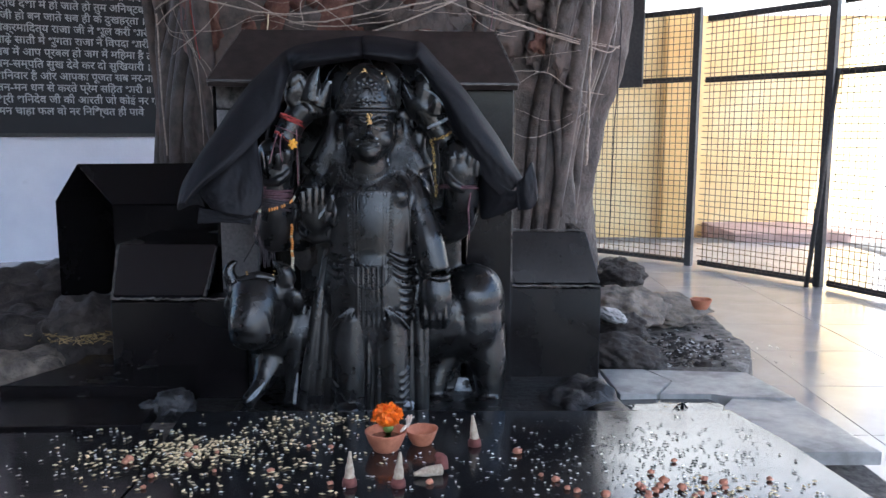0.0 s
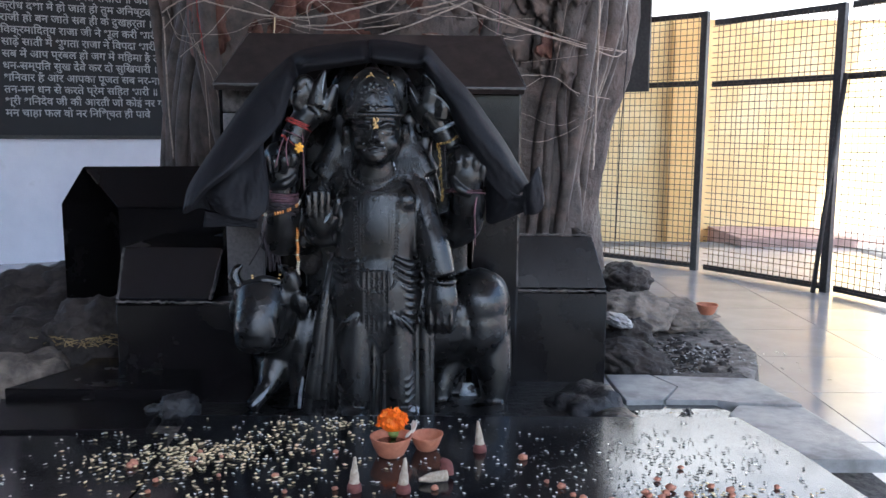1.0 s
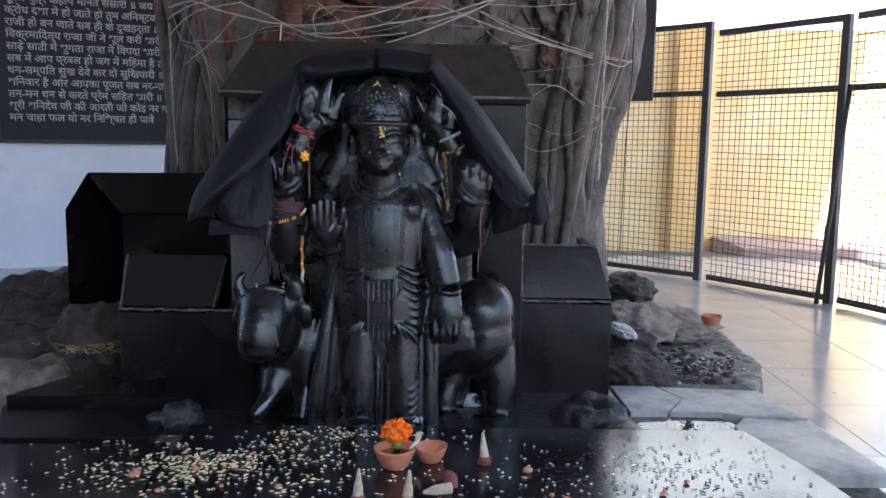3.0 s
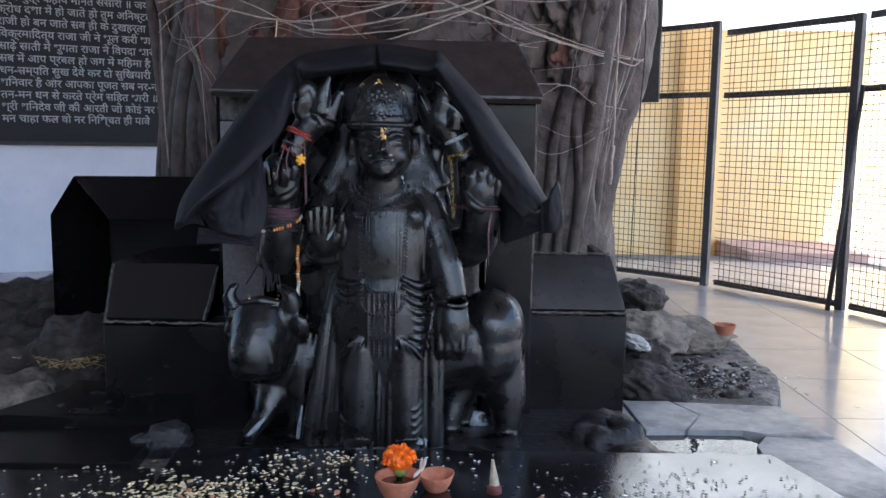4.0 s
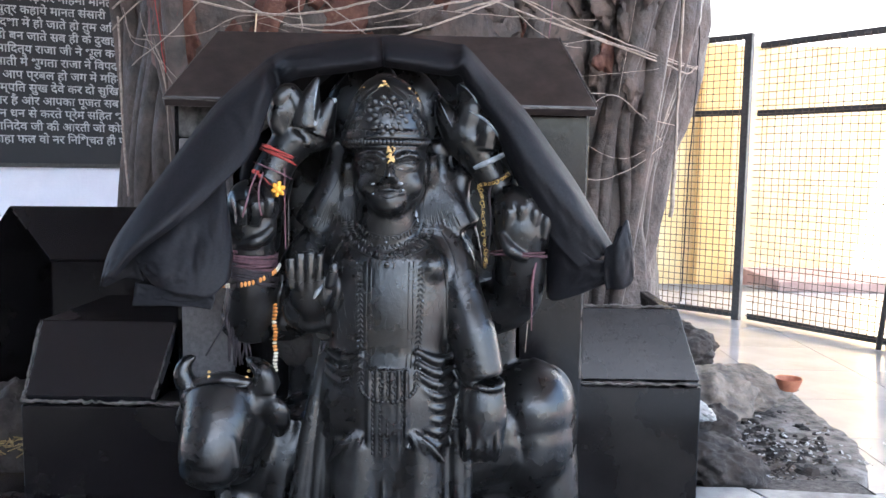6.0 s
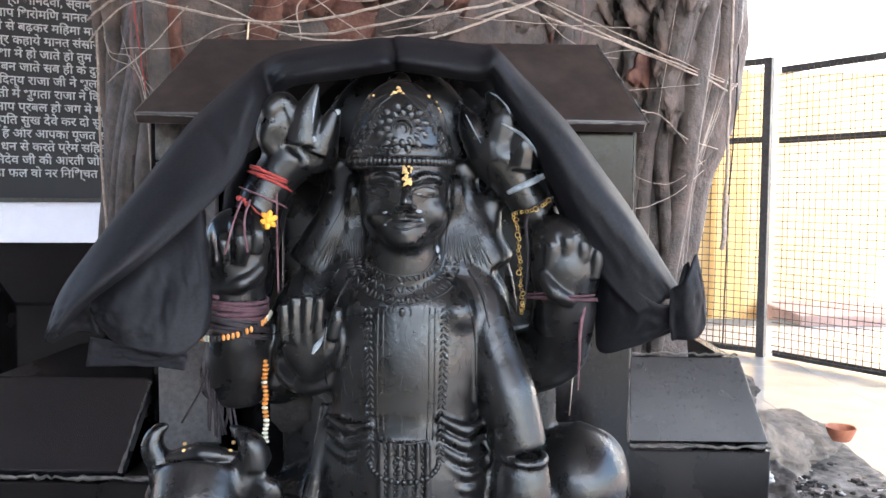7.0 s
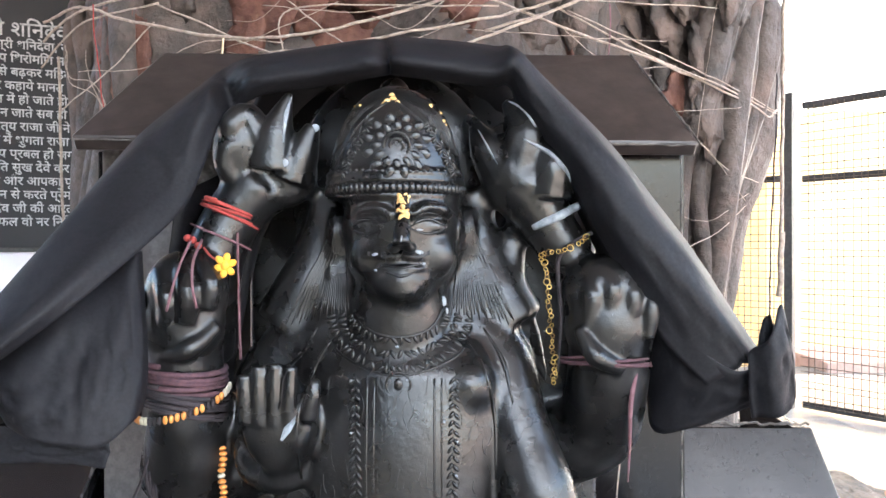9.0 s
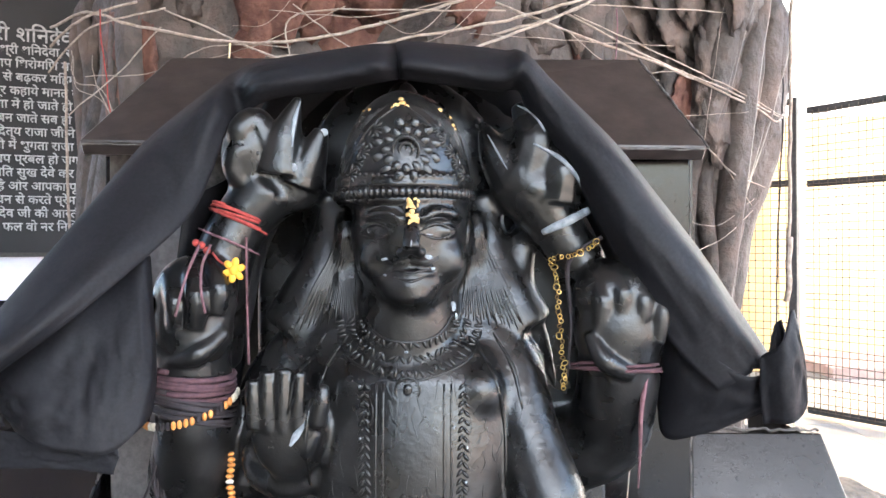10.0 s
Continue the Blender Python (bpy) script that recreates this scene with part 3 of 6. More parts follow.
plate(bm, (-0.455, 2.03, 0.925), (0.06, 2.05, 0.925), (0.06, 2.05, 0.985), (-0.455, 2.03, 0.985), 0.02)
part("lintel", bm, M_PANEL, shrine)
# the hipped cap
bm = bmesh.new()
plate(bm, (-0.545, 1.95, 0.991), (0.182, 2.01, 0.986), (0.130, 2.16, 1.125), (-0.500, 2.12, 1.125), 0.02)
part("cap_front", bm, M_BROWN, shrine, "sloping brown granite cap slab")
bm = bmesh.new()
plate(bm, (0.184, 2.012, 0.986), (0.20, 2.5, 0.986), (0.15, 2.45, 1.125), (0.132, 2.16, 1.125), 0.02)
part("cap_side", bm, M_BROWN, shrine)
bm = bmesh.new()
plate(bm, (-0.575, 2.5, 0.991), (-0.547, 1.952, 0.991), (-0.502, 2.122, 1.125), (-0.525, 2.45, 1.125), 0.02)
part("cap_side", bm, M_BROWN, shrine)
bm = bmesh.new()
plate(bm, (-0.503, 2.125, 1.105), (0.132, 2.165, 1.105), (0.14, 2.5, 1.105), (-0.525, 2.5, 1.105), 0.02)
part("cap_top", bm, M_PANEL, shrine)
rnd = random.Random(5)


def mortar_line(parent, a, b, r, n=44):
    bm = bmesh.new()
    r *= 0.62
    a, b = Vector(a), Vector(b)
    tube(bm, [a.lerp(b, i / n) + Vector((0, rnd.uniform(-1, 1) * r * 0.6, rnd.uniform(-1, 1) * r * 0.8)) for i in range(n + 1)], [r * rnd.uniform(0.5, 1.4) for i in range(14)], 6, 1)
    return part("mortar_joint", bm, M_MORTAR, parent)


mortar_line(shrine, (-0.545, 1.953, 0.987), (0.182, 2.012, 0.982), 0.0028)
mortar_line(shrine, (0.172, 2.052, 0.50), (0.172, 2.052, 0.98), 0.0042)
mortar_line(shrine, (0.184, 2.012, 0.986), (0.132, 2.16, 1.125), 0.0025)

left_box = granite_box("granite_bench", -0.775, -0.46, 1.905, 2.035, 0.245, 0.478, 0.592, "black granite boxed bench with a sloping top beside the niche", -0.46, -0.027)
bm = bmesh.new()
plate(bm, (-0.772, 1.912, 0.492), (-0.555, 1.912, 0.492), (-0.555, 2.035, 0.596), (-0.800, 2.035, 0.596), 0.018)
part("top_panel", bm, M_GRANITE, left_box)
bm = bmesh.new()
plate(bm, (-0.553, 1.912, 0.486), (-0.46, 1.912, 0.486), (-0.46, 2.028, 0.486), (-0.553, 2.028, 0.486), 0.012)
part("ledge", bm, M_PANEL, left_box)
bm = bmesh.new()
plate(bm, (-0.803, 2.037, 0.596), (-0.562, 2.037, 0.596), (-0.562, 2.33, 0.596), (-0.803, 2.33, 0.596), 0.012)
part("lid", bm, M_PANEL, left_box)
mortar_line(left_box, (-0.775, 1.906, 0.485), (-0.50, 1.906, 0.485), 0.0048)
mortar_line(left_box, (-0.557, 1.912, 0.492), (-0.557, 2.030, 0.592), 0.004)
mortar_line(left_box, (-0.773, 1.910, 0.49), (-0.803, 2.035, 0.597), 0.004)
right_box = granite_box("granite_bench", 0.10, 0.405, 2.09, 2.15, 0.215, 0.478, 0.612, "dusty black granite boxed bench with a sloping top beside the niche", 0.10, -0.033)
bm = bmesh.new()
plate(bm, (0.172, 2.095, 0.49), (0.404, 2.095, 0.49), (0.372, 2.15, 0.617), (0.165, 2.15, 0.617), 0.018)
part("top_panel", bm, M_PANEL, right_box)
mortar_line(right_box, (0.12, 2.092, 0.484), (0.405, 2.092, 0.484), 0.0042)
mortar_line(right_box, (0.165, 2.155, 0.62), (0.37, 2.155, 0.62), 0.004)
mortar_line(right_box, (0.172, 2.095, 0.49), (0.166, 2.15, 0.617), 0.0034)

# the farther box, with an open house-shaped end
far_box = thing("granite_bench", (-1.0, 2.4, 0.3), "black granite gabled box standing against the tree trunk", "stone bench", "granite boxes round the tree")


bm = bmesh.new()
rim = [(-1.125, 2.40, 0.36), (-0.955, 2.38, 0.335), (-0.955, 2.38, 0.662), (-1.075, 2.44, 0.776), (-1.135, 2.42, 0.67)]
a = [bm.verts.new(p) for p in rim]
b = [bm.verts.new((-1.04 + (p[0] + 1.04) * 0.9 + 0.10, p[1] + 0.30, 0.55 + (p[2] - 0.55) * 0.9)) for p in rim]
bm.faces.new(b)
for i in range(5):
    bm.faces.new((a[(i + 1) % 5], a[i], b[i], b[(i + 1) % 5]))
part("hollow", bm, M_PANEL, far_box, "dark hollow inside")
bm = bmesh.new()
plate(bm, (-0.953, 2.38, 0.335), (-0.45, 2.34, 0.32), (-0.45, 2.34, 0.667), (-0.953, 2.38, 0.661), 0.02)
part("front_panel", bm, M_PANEL, far_box)
bm = bmesh.new()
plate(bm, (-0.953, 2.378, 0.664), (-0.45, 2.338, 0.670), (-0.572, 2.40, 0.785), (-1.075, 2.44, 0.779), 0.02)
part("top_panel", bm, M_PANEL, far_box)
bm = bmesh.new()
box(bm, -0.70, 2.45, 0.14, -0.5, 2.7, 0.66)
part("core", bm, M_MORTAR, far_box)

# ---- stone kerb and the wet drain beside the platform ----
kerb = thing("stone_kerb", (0.7, 2.0, 0.0), "grey paving stones edging the tree bed and drain", "kerb", kind="structure")
for outline, z in (([(0.45, 2.31), (0.575, 2.312), (0.625, 2.20), (0.555, 2.085), (0.46, 2.078)], 0.202),
                   ([(0.585, 2.312), (0.860, 2.29), (0.905, 2.06), (0.745, 2.073), (0.70, 2.095), (0.565, 2.09), (0.632, 2.205)], 0.200),
                   ([(0.745, 2.066), (0.905, 2.052), (0.945, 1.71), (0.79, 1.709), (0.67, 1.72), (0.70, 2.0)], 0.196),
                   ([(0.41, 2.31), (0.442, 2.31), (0.452, 2.08), (0.41, 2.15)], 0.20)):
    bm = bmesh.new()
    prism(bm, outline, z - 0.03, z, 0.003)
    part("paving_stone", bm, M_SLAB, kerb)
bm = bmesh.new()
prism(bm, [(0.41, 2.45), (0.88, 2.45), (0.93, 2.05), (0.97, 1.69), (1.02, 1.3), (1.03, 0.8), (0.74, 0.8), (0.70, 1.3), (0.72, 2.0), (0.69, 2.085), (0.41, 2.075)], 0.0,
      lambda x, y: 0.168 if y > 1.7 else 0.10)
part("bed", bm, M_MORTAR, kerb, "crumbling mortar bed")
bm = bmesh.new()
prism(bm, [(0.30, 1.66), (0.72, 1.66), (0.73, 2.0), (0.69, 2.085), (0.30, 2.085)], 0.10, 0.188)
structure("drain_water", bm, M_WATER, "still bright water in the drain behind the platform", "water")


def clod(x, y, z, r, seed, material, label, flat=0.6):
    bm = bmesh.new()
    lump(bm, 0, 0, 0, r, r, r * flat, seed, 0.36, 1.7, 4)
    ob = part("mud_clod", bm, material)
    ob.matrix_world = Matrix.Translation((x, y, z))
    return tagged(ob, label, "mud clod", "mud beside the drain")


clod(0.37, 1.78, 0.20, 0.10, 21, M_MUD, "wet black mud heaped at the corner of the shrine")
clod(0.46, 1.80, 0.18, 0.06, 22, M_MUD, "wet black mud in the drain")
clod(0.33, 1.90, 0.22, 0.10, 23, M_MUD, "wet black mud heaped against the granite box")
clod(-0.570, 1.71, 0.292, 0.046, 24, M_MUD, "dark broken lump of mortar on the plinth", 0.75)
clod(-0.610, 1.675, 0.300, 0.024, 25, M_MUD, "small dark crumb of mortar on the plinth", 0.6)


# ---- the statue: one carved and oiled stone ----
def statue():
    bm, fb = bmesh.new(), bmesh.new()

    def g(u, v, y):
        """A spot of the figure counted in half-millimetre steps from the middle of the face."""
        return Vector((-0.1538 + (u - 728) * 0.000526, y, 0.8609 - (v - 450) * 0.000526))

    # head: broad face, full cheeks and round jaw
    ell(bm, *(-0.1545, 1.8000, 0.8822), 0.0575, 0.058, 0.066, seg=24)
    ell(bm, *(-0.1545, 1.7990, 0.8598), 0.0540, 0.055, 0.0500, seg=24)
    ell(bm, *(-0.1527, 1.7720, 0.8328), 0.0300, 0.034, 0.0230, seg=20)
    ell(bm, *(-0.1808, 1.7660, 0.8550), 0.020, 0.016, 0.022)
    ell(bm, *(-0.1226, 1.7660, 0.8559), 0.020, 0.016, 0.022)
    tube(fb, [(-0.1499, 1.7440, 0.9047), (-0.1492, 1.7330, 0.8875), (-0.1490, 1.7230, 0.8728), (-0.1488, 1.7200, 0.8646)], [0.0050, 0.0060, 0.0076, 0.0086], 12, 5)
    ell(fb, *(-0.1569, 1.7310, 0.8622), 0.0064, 0.008, 0.0052)
    ell(fb, *(-0.1423, 1.7310, 0.8626), 0.0064, 0.008, 0.0052)
    ell(fb, *(-0.1511, 1.7510, 0.8441), 0.0215, 0.010, 0.0046)
    ell(fb, *(-0.1511, 1.7510, 0.8396), 0.0165, 0.010, 0.0050)
    ell(fb, *(-0.1511, 1.7500, 0.8257), 0.016, 0.010, 0.0100)
    tube(fb, [(-0.1799, 1.7580, 0.8602), (-0.1711, 1.7510, 0.8537), (-0.1597, 1.7460, 0.8542), (-0.1506, 1.7450, 0.8562), (-0.1418, 1.7460, 0.8542), (-0.1331, 1.7510, 0.8546), (-0.1263, 1.7580, 0.8615)], [0.0012, 0.0030, 0.0036, 0.0026, 0.0036, 0.0030, 0.0012], 8, 5)
    # eyes under arched brows
    ell(fb, *(-0.1788, 1.7580, 0.8809), 0.0160, 0.008, 0.0078)
    ell(fb, *(-0.1263, 1.7580, 0.8811), 0.0160, 0.008, 0.0078)
    tube(fb, [(-0.2003, 1.7750, 0.8880), (-0.1877, 1.7570, 0.8950), (-0.1728, 1.7490, 0.8971), (-0.1575, 1.7450, 0.8904)], [0.002, 0.0052, 0.0056, 0.004], 8, 5)
    tube(fb, [(-0.1032, 1.7750, 0.8897), (-0.1141, 1.7570, 0.8961), (-0.1279, 1.7490, 0.8979), (-0.1426, 1.7450, 0.8908)], [0.002, 0.0052, 0.0056, 0.004], 8, 5)
    # long ears half under the hair
    ell(bm, *(-0.2199, 1.8220, 0.8747), 0.008, 0.013, 0.030)
    ell(bm, *(-0.0937, 1.8220, 0.8743), 0.008, 0.013, 0.030)
    # neck
    tube(bm, [(-0.1565, 1.8180, 0.8336), (-0.1567, 1.8120, 0.8013), (-0.1597, 1.8350, 0.7550)], [0.044, 0.050, 0.066], 20, 5)
    # crown: a tall rounded cap on a double band, with a knob
    tube(bm, [(-0.1616, 1.8100, 0.9084), (-0.1614, 1.8080, 0.9255), (-0.1613, 1.8080, 0.9471), (-0.1614, 1.8100, 0.9716), (-0.1626, 1.8130, 0.9920), (-0.1634, 1.8160, 1.0056), (-0.1635, 1.8180, 1.0158)],
         [0.0625, 0.0640, 0.0610, 0.0545, 0.0430, 0.0290, 0.0110], 36, 6)
    tube(bm, [(-0.1649, 1.8350, 1.0084), (-0.1657, 1.8380, 1.0285)], [0.020, 0.012], 16, 4)
    ring(fb, (-0.1614, 1.8080, 0.9298), (0, 0, 1), 0.0640, 0.0026, 48)
    ring(fb, (-0.1614, 1.8080, 0.9228), (0, 0, 1), 0.0645, 0.0026, 48)
    ring(fb, (-0.1614, 1.8080, 0.9093), (0, 0, 1), 0.0625, 0.0030, 48)
    # halo slab behind the head, back stone behind the figure
    ell(bm, *(-0.1688, 1.8720, 0.9218), 0.108, 0.034, 0.126, seg=28)
    ell(bm, *(-0.1641, 1.8680, 0.8432), 0.112, 0.034, 0.110, seg=28)
    ell(bm, -0.168, 1.912, 0.930, 0.158, 0.030, 0.130, seg=24)
    box(bm, -0.33, 1.905, 0.26, 0.045, 1.955, 0.90)
    # mantle of hair from under the crown to the shoulders
    for pts, rad in (([(-0.2296, 1.8420, 0.9201), (-0.2361, 1.8460, 0.8723), (-0.2499, 1.8460, 0.8242), (-0.2717, 1.8460, 0.7817)], [0.016, 0.024, 0.036, 0.040]),
                     ([(-0.2208, 1.8360, 0.9001), (-0.2196, 1.8340, 0.8498), (-0.2155, 1.8280, 0.8001)], [0.014, 0.019, 0.030]),
                     ([(-0.0923, 1.8420, 0.9193), (-0.0845, 1.8460, 0.8717), (-0.0712, 1.8460, 0.8238), (-0.0534, 1.8460, 0.7845)], [0.016, 0.024, 0.036, 0.040]),
                     ([(-0.0957, 1.8360, 0.8995), (-0.0970, 1.8340, 0.8494), (-0.1016, 1.8280, 0.8028)], [0.014, 0.019, 0.030])):
        tube(bm, pts, rad, 14, 5)
    # sloping shoulders and upper body
    tube(bm, [(-0.2605, 1.8380, 0.7517), (-0.2229, 1.8320, 0.7753), (-0.1600, 1.8260, 0.7837), (-0.0973, 1.8320, 0.7798), (-0.0617, 1.8380, 0.7491)], [0.030, 0.036, 0.044, 0.036, 0.030], 18, 6)
    ell(bm, *(-0.1587, 1.8220, 0.7430), 0.100, 0.050, 0.068, seg=24)
    tube(bm, [(-0.150, 1.818, 0.770), (-0.150, 1.812, 0.737), (-0.153, 1.800, 0.676), (-0.153, 1.797, 0.615), (-0.154, 1.795, 0.546), (-0.154, 1.795, 0.496)], [0.078, 0.098, 0.094, 0.090, 0.106, 0.108], 32, 6, flat=0.56)
    ell(bm, *(-0.0924, 1.7800, 0.7345), 0.0240, 0.021, 0.0260)
    ell(bm, *(-0.1875, 1.7850, 0.7355), 0.0240, 0.018, 0.0240)
    # skirt and legs
    tube(bm, [(-0.154, 1.800, 0.545), (-0.157, 1.795, 0.445), (-0.158, 1.792, 0.343), (-0.158, 1.788, 0.264)], [0.108, 0.106, 0.092, 0.092], 32, 5, flat=0.54)
    tube(bm, [(-0.194, 1.775, 0.475), (-0.197, 1.765, 0.376), (-0.199, 1.760, 0.270)], [0.042, 0.040, 0.036], 16, 5)
    tube(bm, [(-0.108, 1.775, 0.475), (-0.106, 1.765, 0.376), (-0.105, 1.760, 0.270)], [0.042, 0.040, 0.036], 16, 5)
    # raised open palm before a wide sleeve
    tube(bm, [(-0.2435, 1.8380, 0.7702), (-0.2744, 1.8420, 0.7483), (-0.2951, 1.8380, 0.7039), (-0.2876, 1.8150, 0.6648)], [0.034, 0.038, 0.040, 0.034], 18, 5)
    ell(bm, *(-0.2723, 1.8060, 0.6886), 0.0400, 0.034, 0.0480, seg=22)
    tube(bm, [(-0.3066, 1.8000, 0.6899), (-0.2992, 1.7920, 0.6572), (-0.2689, 1.7850, 0.6472), (-0.2405, 1.7920, 0.6612), (-0.2293, 1.8020, 0.7004)], [0.010, 0.014, 0.016, 0.014, 0.010], 12, 5)
    ell(bm, *(-0.2649, 1.7680, 0.7033), 0.0360, 0.015, 0.0480, seg=20)
    ell(bm, *(-0.2456, 1.7640, 0.6956), 0.0150, 0.013, 0.0270, (0, 18, 0))
    for x0, x1, z1 in ((462, 460, 655), (486, 484, 640), (512, 513, 635), (537, 541, 640)):
        tube(fb, [g(x0, 748, 1.760), g((x0 + x1) / 2, 700, 1.757), g(x1, z1 + 8, 1.757)], [0.0080, 0.0076, 0.0066], 10, 4)
    tube(fb, [(-0.2372, 1.7580, 0.7086), (-0.2318, 1.7540, 0.7296), (-0.2306, 1.7560, 0.7453)], [0.0090, 0.0078, 0.0055], 10, 4)
    # raised rear hand: bent fingers at one side, a stretched one and the thumb
    ell(bm, *(-0.2871, 1.8260, 0.9398), 0.0420, 0.022, 0.0440, (0, 20, 0), seg=20)
    ell(bm, *(-0.3122, 1.8160, 0.9610), 0.0280, 0.026, 0.0400, (0, 12, 0), seg=18)
    ell(fb, *(-0.3073, 1.8060, 0.9630), 0.0200, 0.013, 0.0280, (0, 12, 0), seg=16)
    ell(bm, *(-0.2655, 1.8240, 0.9318), 0.0270, 0.019, 0.0330, (0, 25, 0))
    tube(fb, [(-0.2809, 1.8140, 0.9403), (-0.2751, 1.8080, 0.9760), (-0.2626, 1.8060, 1.0112)], [0.0260, 0.0170, 0.0030], 14, 5)
    tube(fb, [(-0.2631, 1.8180, 0.9291), (-0.2513, 1.8140, 0.9559), (-0.2410, 1.8120, 0.9806)], [0.0230, 0.0160, 0.0075], 14, 5)
    tube(fb, [(-0.2920, 1.8100, 0.9655), (-0.3045, 1.8080, 0.9881), (-0.3171, 1.8020, 0.9766), (-0.3161, 1.8060, 0.9631)], [0.016, 0.0150, 0.0140, 0.011], 12, 5)
    tube(fb, [(-0.3041, 1.8060, 0.9597), (-0.3179, 1.8010, 0.9582), (-0.3226, 1.8020, 0.9422), (-0.3124, 1.8080, 0.9264)], [0.013, 0.0130, 0.0120, 0.010], 12, 5)
    tube(bm, [(-0.2949, 1.8260, 0.9249), (-0.3202, 1.8200, 0.8944), (-0.3365, 1.8150, 0.8587), (-0.3488, 1.8220, 0.8117), (-0.3592, 1.8400, 0.7541)], [0.032, 0.0285, 0.029, 0.032, 0.032], 16, 5)
    # the lower fist on its forearm
    ell(bm, *(-0.3587, 1.7820, 0.7908), 0.0410, 0.031, 0.0420, seg=20)
    ell(bm, *(-0.3543, 1.7820, 0.8223), 0.0410, 0.029, 0.0400, seg=18)
    tube(fb, [(-0.3385, 1.7760, 0.8533), (-0.3241, 1.7560, 0.8313), (-0.3268, 1.7580, 0.8078)], [0.0085, 0.0105, 0.0085], 10, 4)
    tube(fb, [(-0.3577, 1.7720, 0.8493), (-0.3425, 1.7500, 0.8245), (-0.3457, 1.7560, 0.7968)], [0.0085, 0.0115, 0.0085], 10, 4)
    tube(fb, [(-0.3768, 1.7740, 0.8430), (-0.3628, 1.7540, 0.8183), (-0.3646, 1.7600, 0.7914)], [0.0080, 0.0105, 0.0080], 10, 4)
    ell(fb, *(-0.3898, 1.7720, 0.8125), 0.008, 0.010, 0.013)
    tube(fb, [(-0.3716, 1.7620, 0.7646), (-0.3437, 1.7560, 0.7715), (-0.3222, 1.7700, 0.7919)], [0.006, 0.010, 0.006], 10, 5)
    tube(bm, [(-0.3604, 1.7900, 0.7714), (-0.3590, 1.7950, 0.7335), (-0.3603, 1.8050, 0.6939), (-0.3721, 1.8400, 0.6355)], [0.036, 0.036, 0.040, 0.050], 16, 5)
    tube(bm, [(-0.378, 1.830, 0.683), (-0.323, 1.860, 0.647), (-0.273, 1.850, 0.702), (-0.248, 1.840, 0.762)], [0.04, 0.045, 0.04, 0.035], 14, 5)
    # the other raised hand, seen along its back, with long fingers
    tube(bm, [(0.0096, 1.8300, 0.8492), (-0.0114, 1.8280, 0.8795), (-0.0339, 1.8320, 0.9183), (-0.0545, 1.8360, 0.9437)], [0.026, 0.0260, 0.036, 0.036], 16, 5)
    ell(bm, *(-0.0435, 1.8340, 0.9478), 0.0380, 0.020, 0.0420, (0, -38, 0), seg=18)
    tube(fb, [(-0.0533, 1.8280, 0.9291), (-0.0735, 1.8300, 0.9609), (-0.0876, 1.8360, 0.9895)], [0.0270, 0.0190, 0.0040], 12, 5)
    tube(fb, [(-0.0425, 1.8260, 0.9426), (-0.0373, 1.8200, 0.9719), (-0.0532, 1.8260, 1.0052)], [0.0280, 0.0220, 0.0070], 12, 5)
    tube(fb, [(-0.0157, 1.8220, 0.9137), (-0.0135, 1.8160, 0.9415), (-0.0379, 1.8200, 0.9659)], [0.0280, 0.0230, 0.0080], 12, 5)
    # its fist below, fingers bent over
    ell(bm, *(0.0411, 1.8060, 0.7883), 0.0440, 0.034, 0.0480, seg=20)
    ell(bm, *(0.0391, 1.8060, 0.8203), 0.0440, 0.031, 0.0370, seg=18)
    for x, z, s in ((1052, 488, 1.0), (1086, 476, 1.05), (1122, 488, 1.0), (1154, 508, 0.9)):
        tube(fb, [g(x, z, 1.798), g(x + 10, z + 44, 1.784), g(x + 4, z + 100, 1.784)], [0.0075 * s, 0.0105 * s, 0.0070 * s], 10, 4)
    tube(fb, [(0.0093, 1.7840, 0.7879), (0.0232, 1.7750, 0.7632), (0.0489, 1.7820, 0.7509)], [0.006, 0.010, 0.007], 10, 5)
    tube(bm, [(0.0437, 1.8150, 0.7740), (0.0418, 1.8300, 0.7229), (0.0333, 1.8600, 0.6778), (-0.0082, 1.8750, 0.6569)], [0.040, 0.040, 0.044, 0.044], 16, 5)
    # rough broken attribute between arm and hair
    tube(bm, [(-0.0405, 1.8480, 0.8913), (-0.0510, 1.8450, 0.8491), (-0.0444, 1.8450, 0.8098), (-0.0289, 1.8450, 0.7706), (-0.0145, 1.8450, 0.7257)], [0.012, 0.017, 0.015, 0.011, 0.004], 10, 5)
    # lowered arm with a loose sleeve, bangle and flat hand
    tube(bm, [(-0.0773, 1.8340, 0.7740), (-0.0598, 1.8220, 0.7432), (-0.0501, 1.8050, 0.7031), (-0.0340, 1.7900, 0.6513)], [0.034, 0.034, 0.032, 0.034], 16, 5)
    tube(bm, [(-0.046, 1.800, 0.690), (-0.030, 1.785, 0.640), (-0.014, 1.772, 0.572)], [0.030, 0.036, 0.034], 16, 5)
    tube(fb, [(-0.062, 1.790, 0.715), (-0.050, 1.770, 0.655), (-0.040, 1.755, 0.585)], [0.004, 0.008, 0.006], 8, 5)
    ring(fb, (-0.013, 1.771, 0.568), (0.12, -0.1, 1), 0.0285, 0.0060, 34)
    tube(bm, [(-0.014, 1.770, 0.561), (-0.012, 1.762, 0.516), (-0.013, 1.765, 0.455)], [0.034, 0.037, 0.031], 16, 5, flat=0.6)
    for x in (-0.036, -0.021, -0.006, 0.008):
        tube(fb, [(x, 1.748, 0.505), (x, 1.748, 0.475), (x - 0.002, 1.757, 0.452)], [0.004, 0.0066, 0.005], 8, 4)
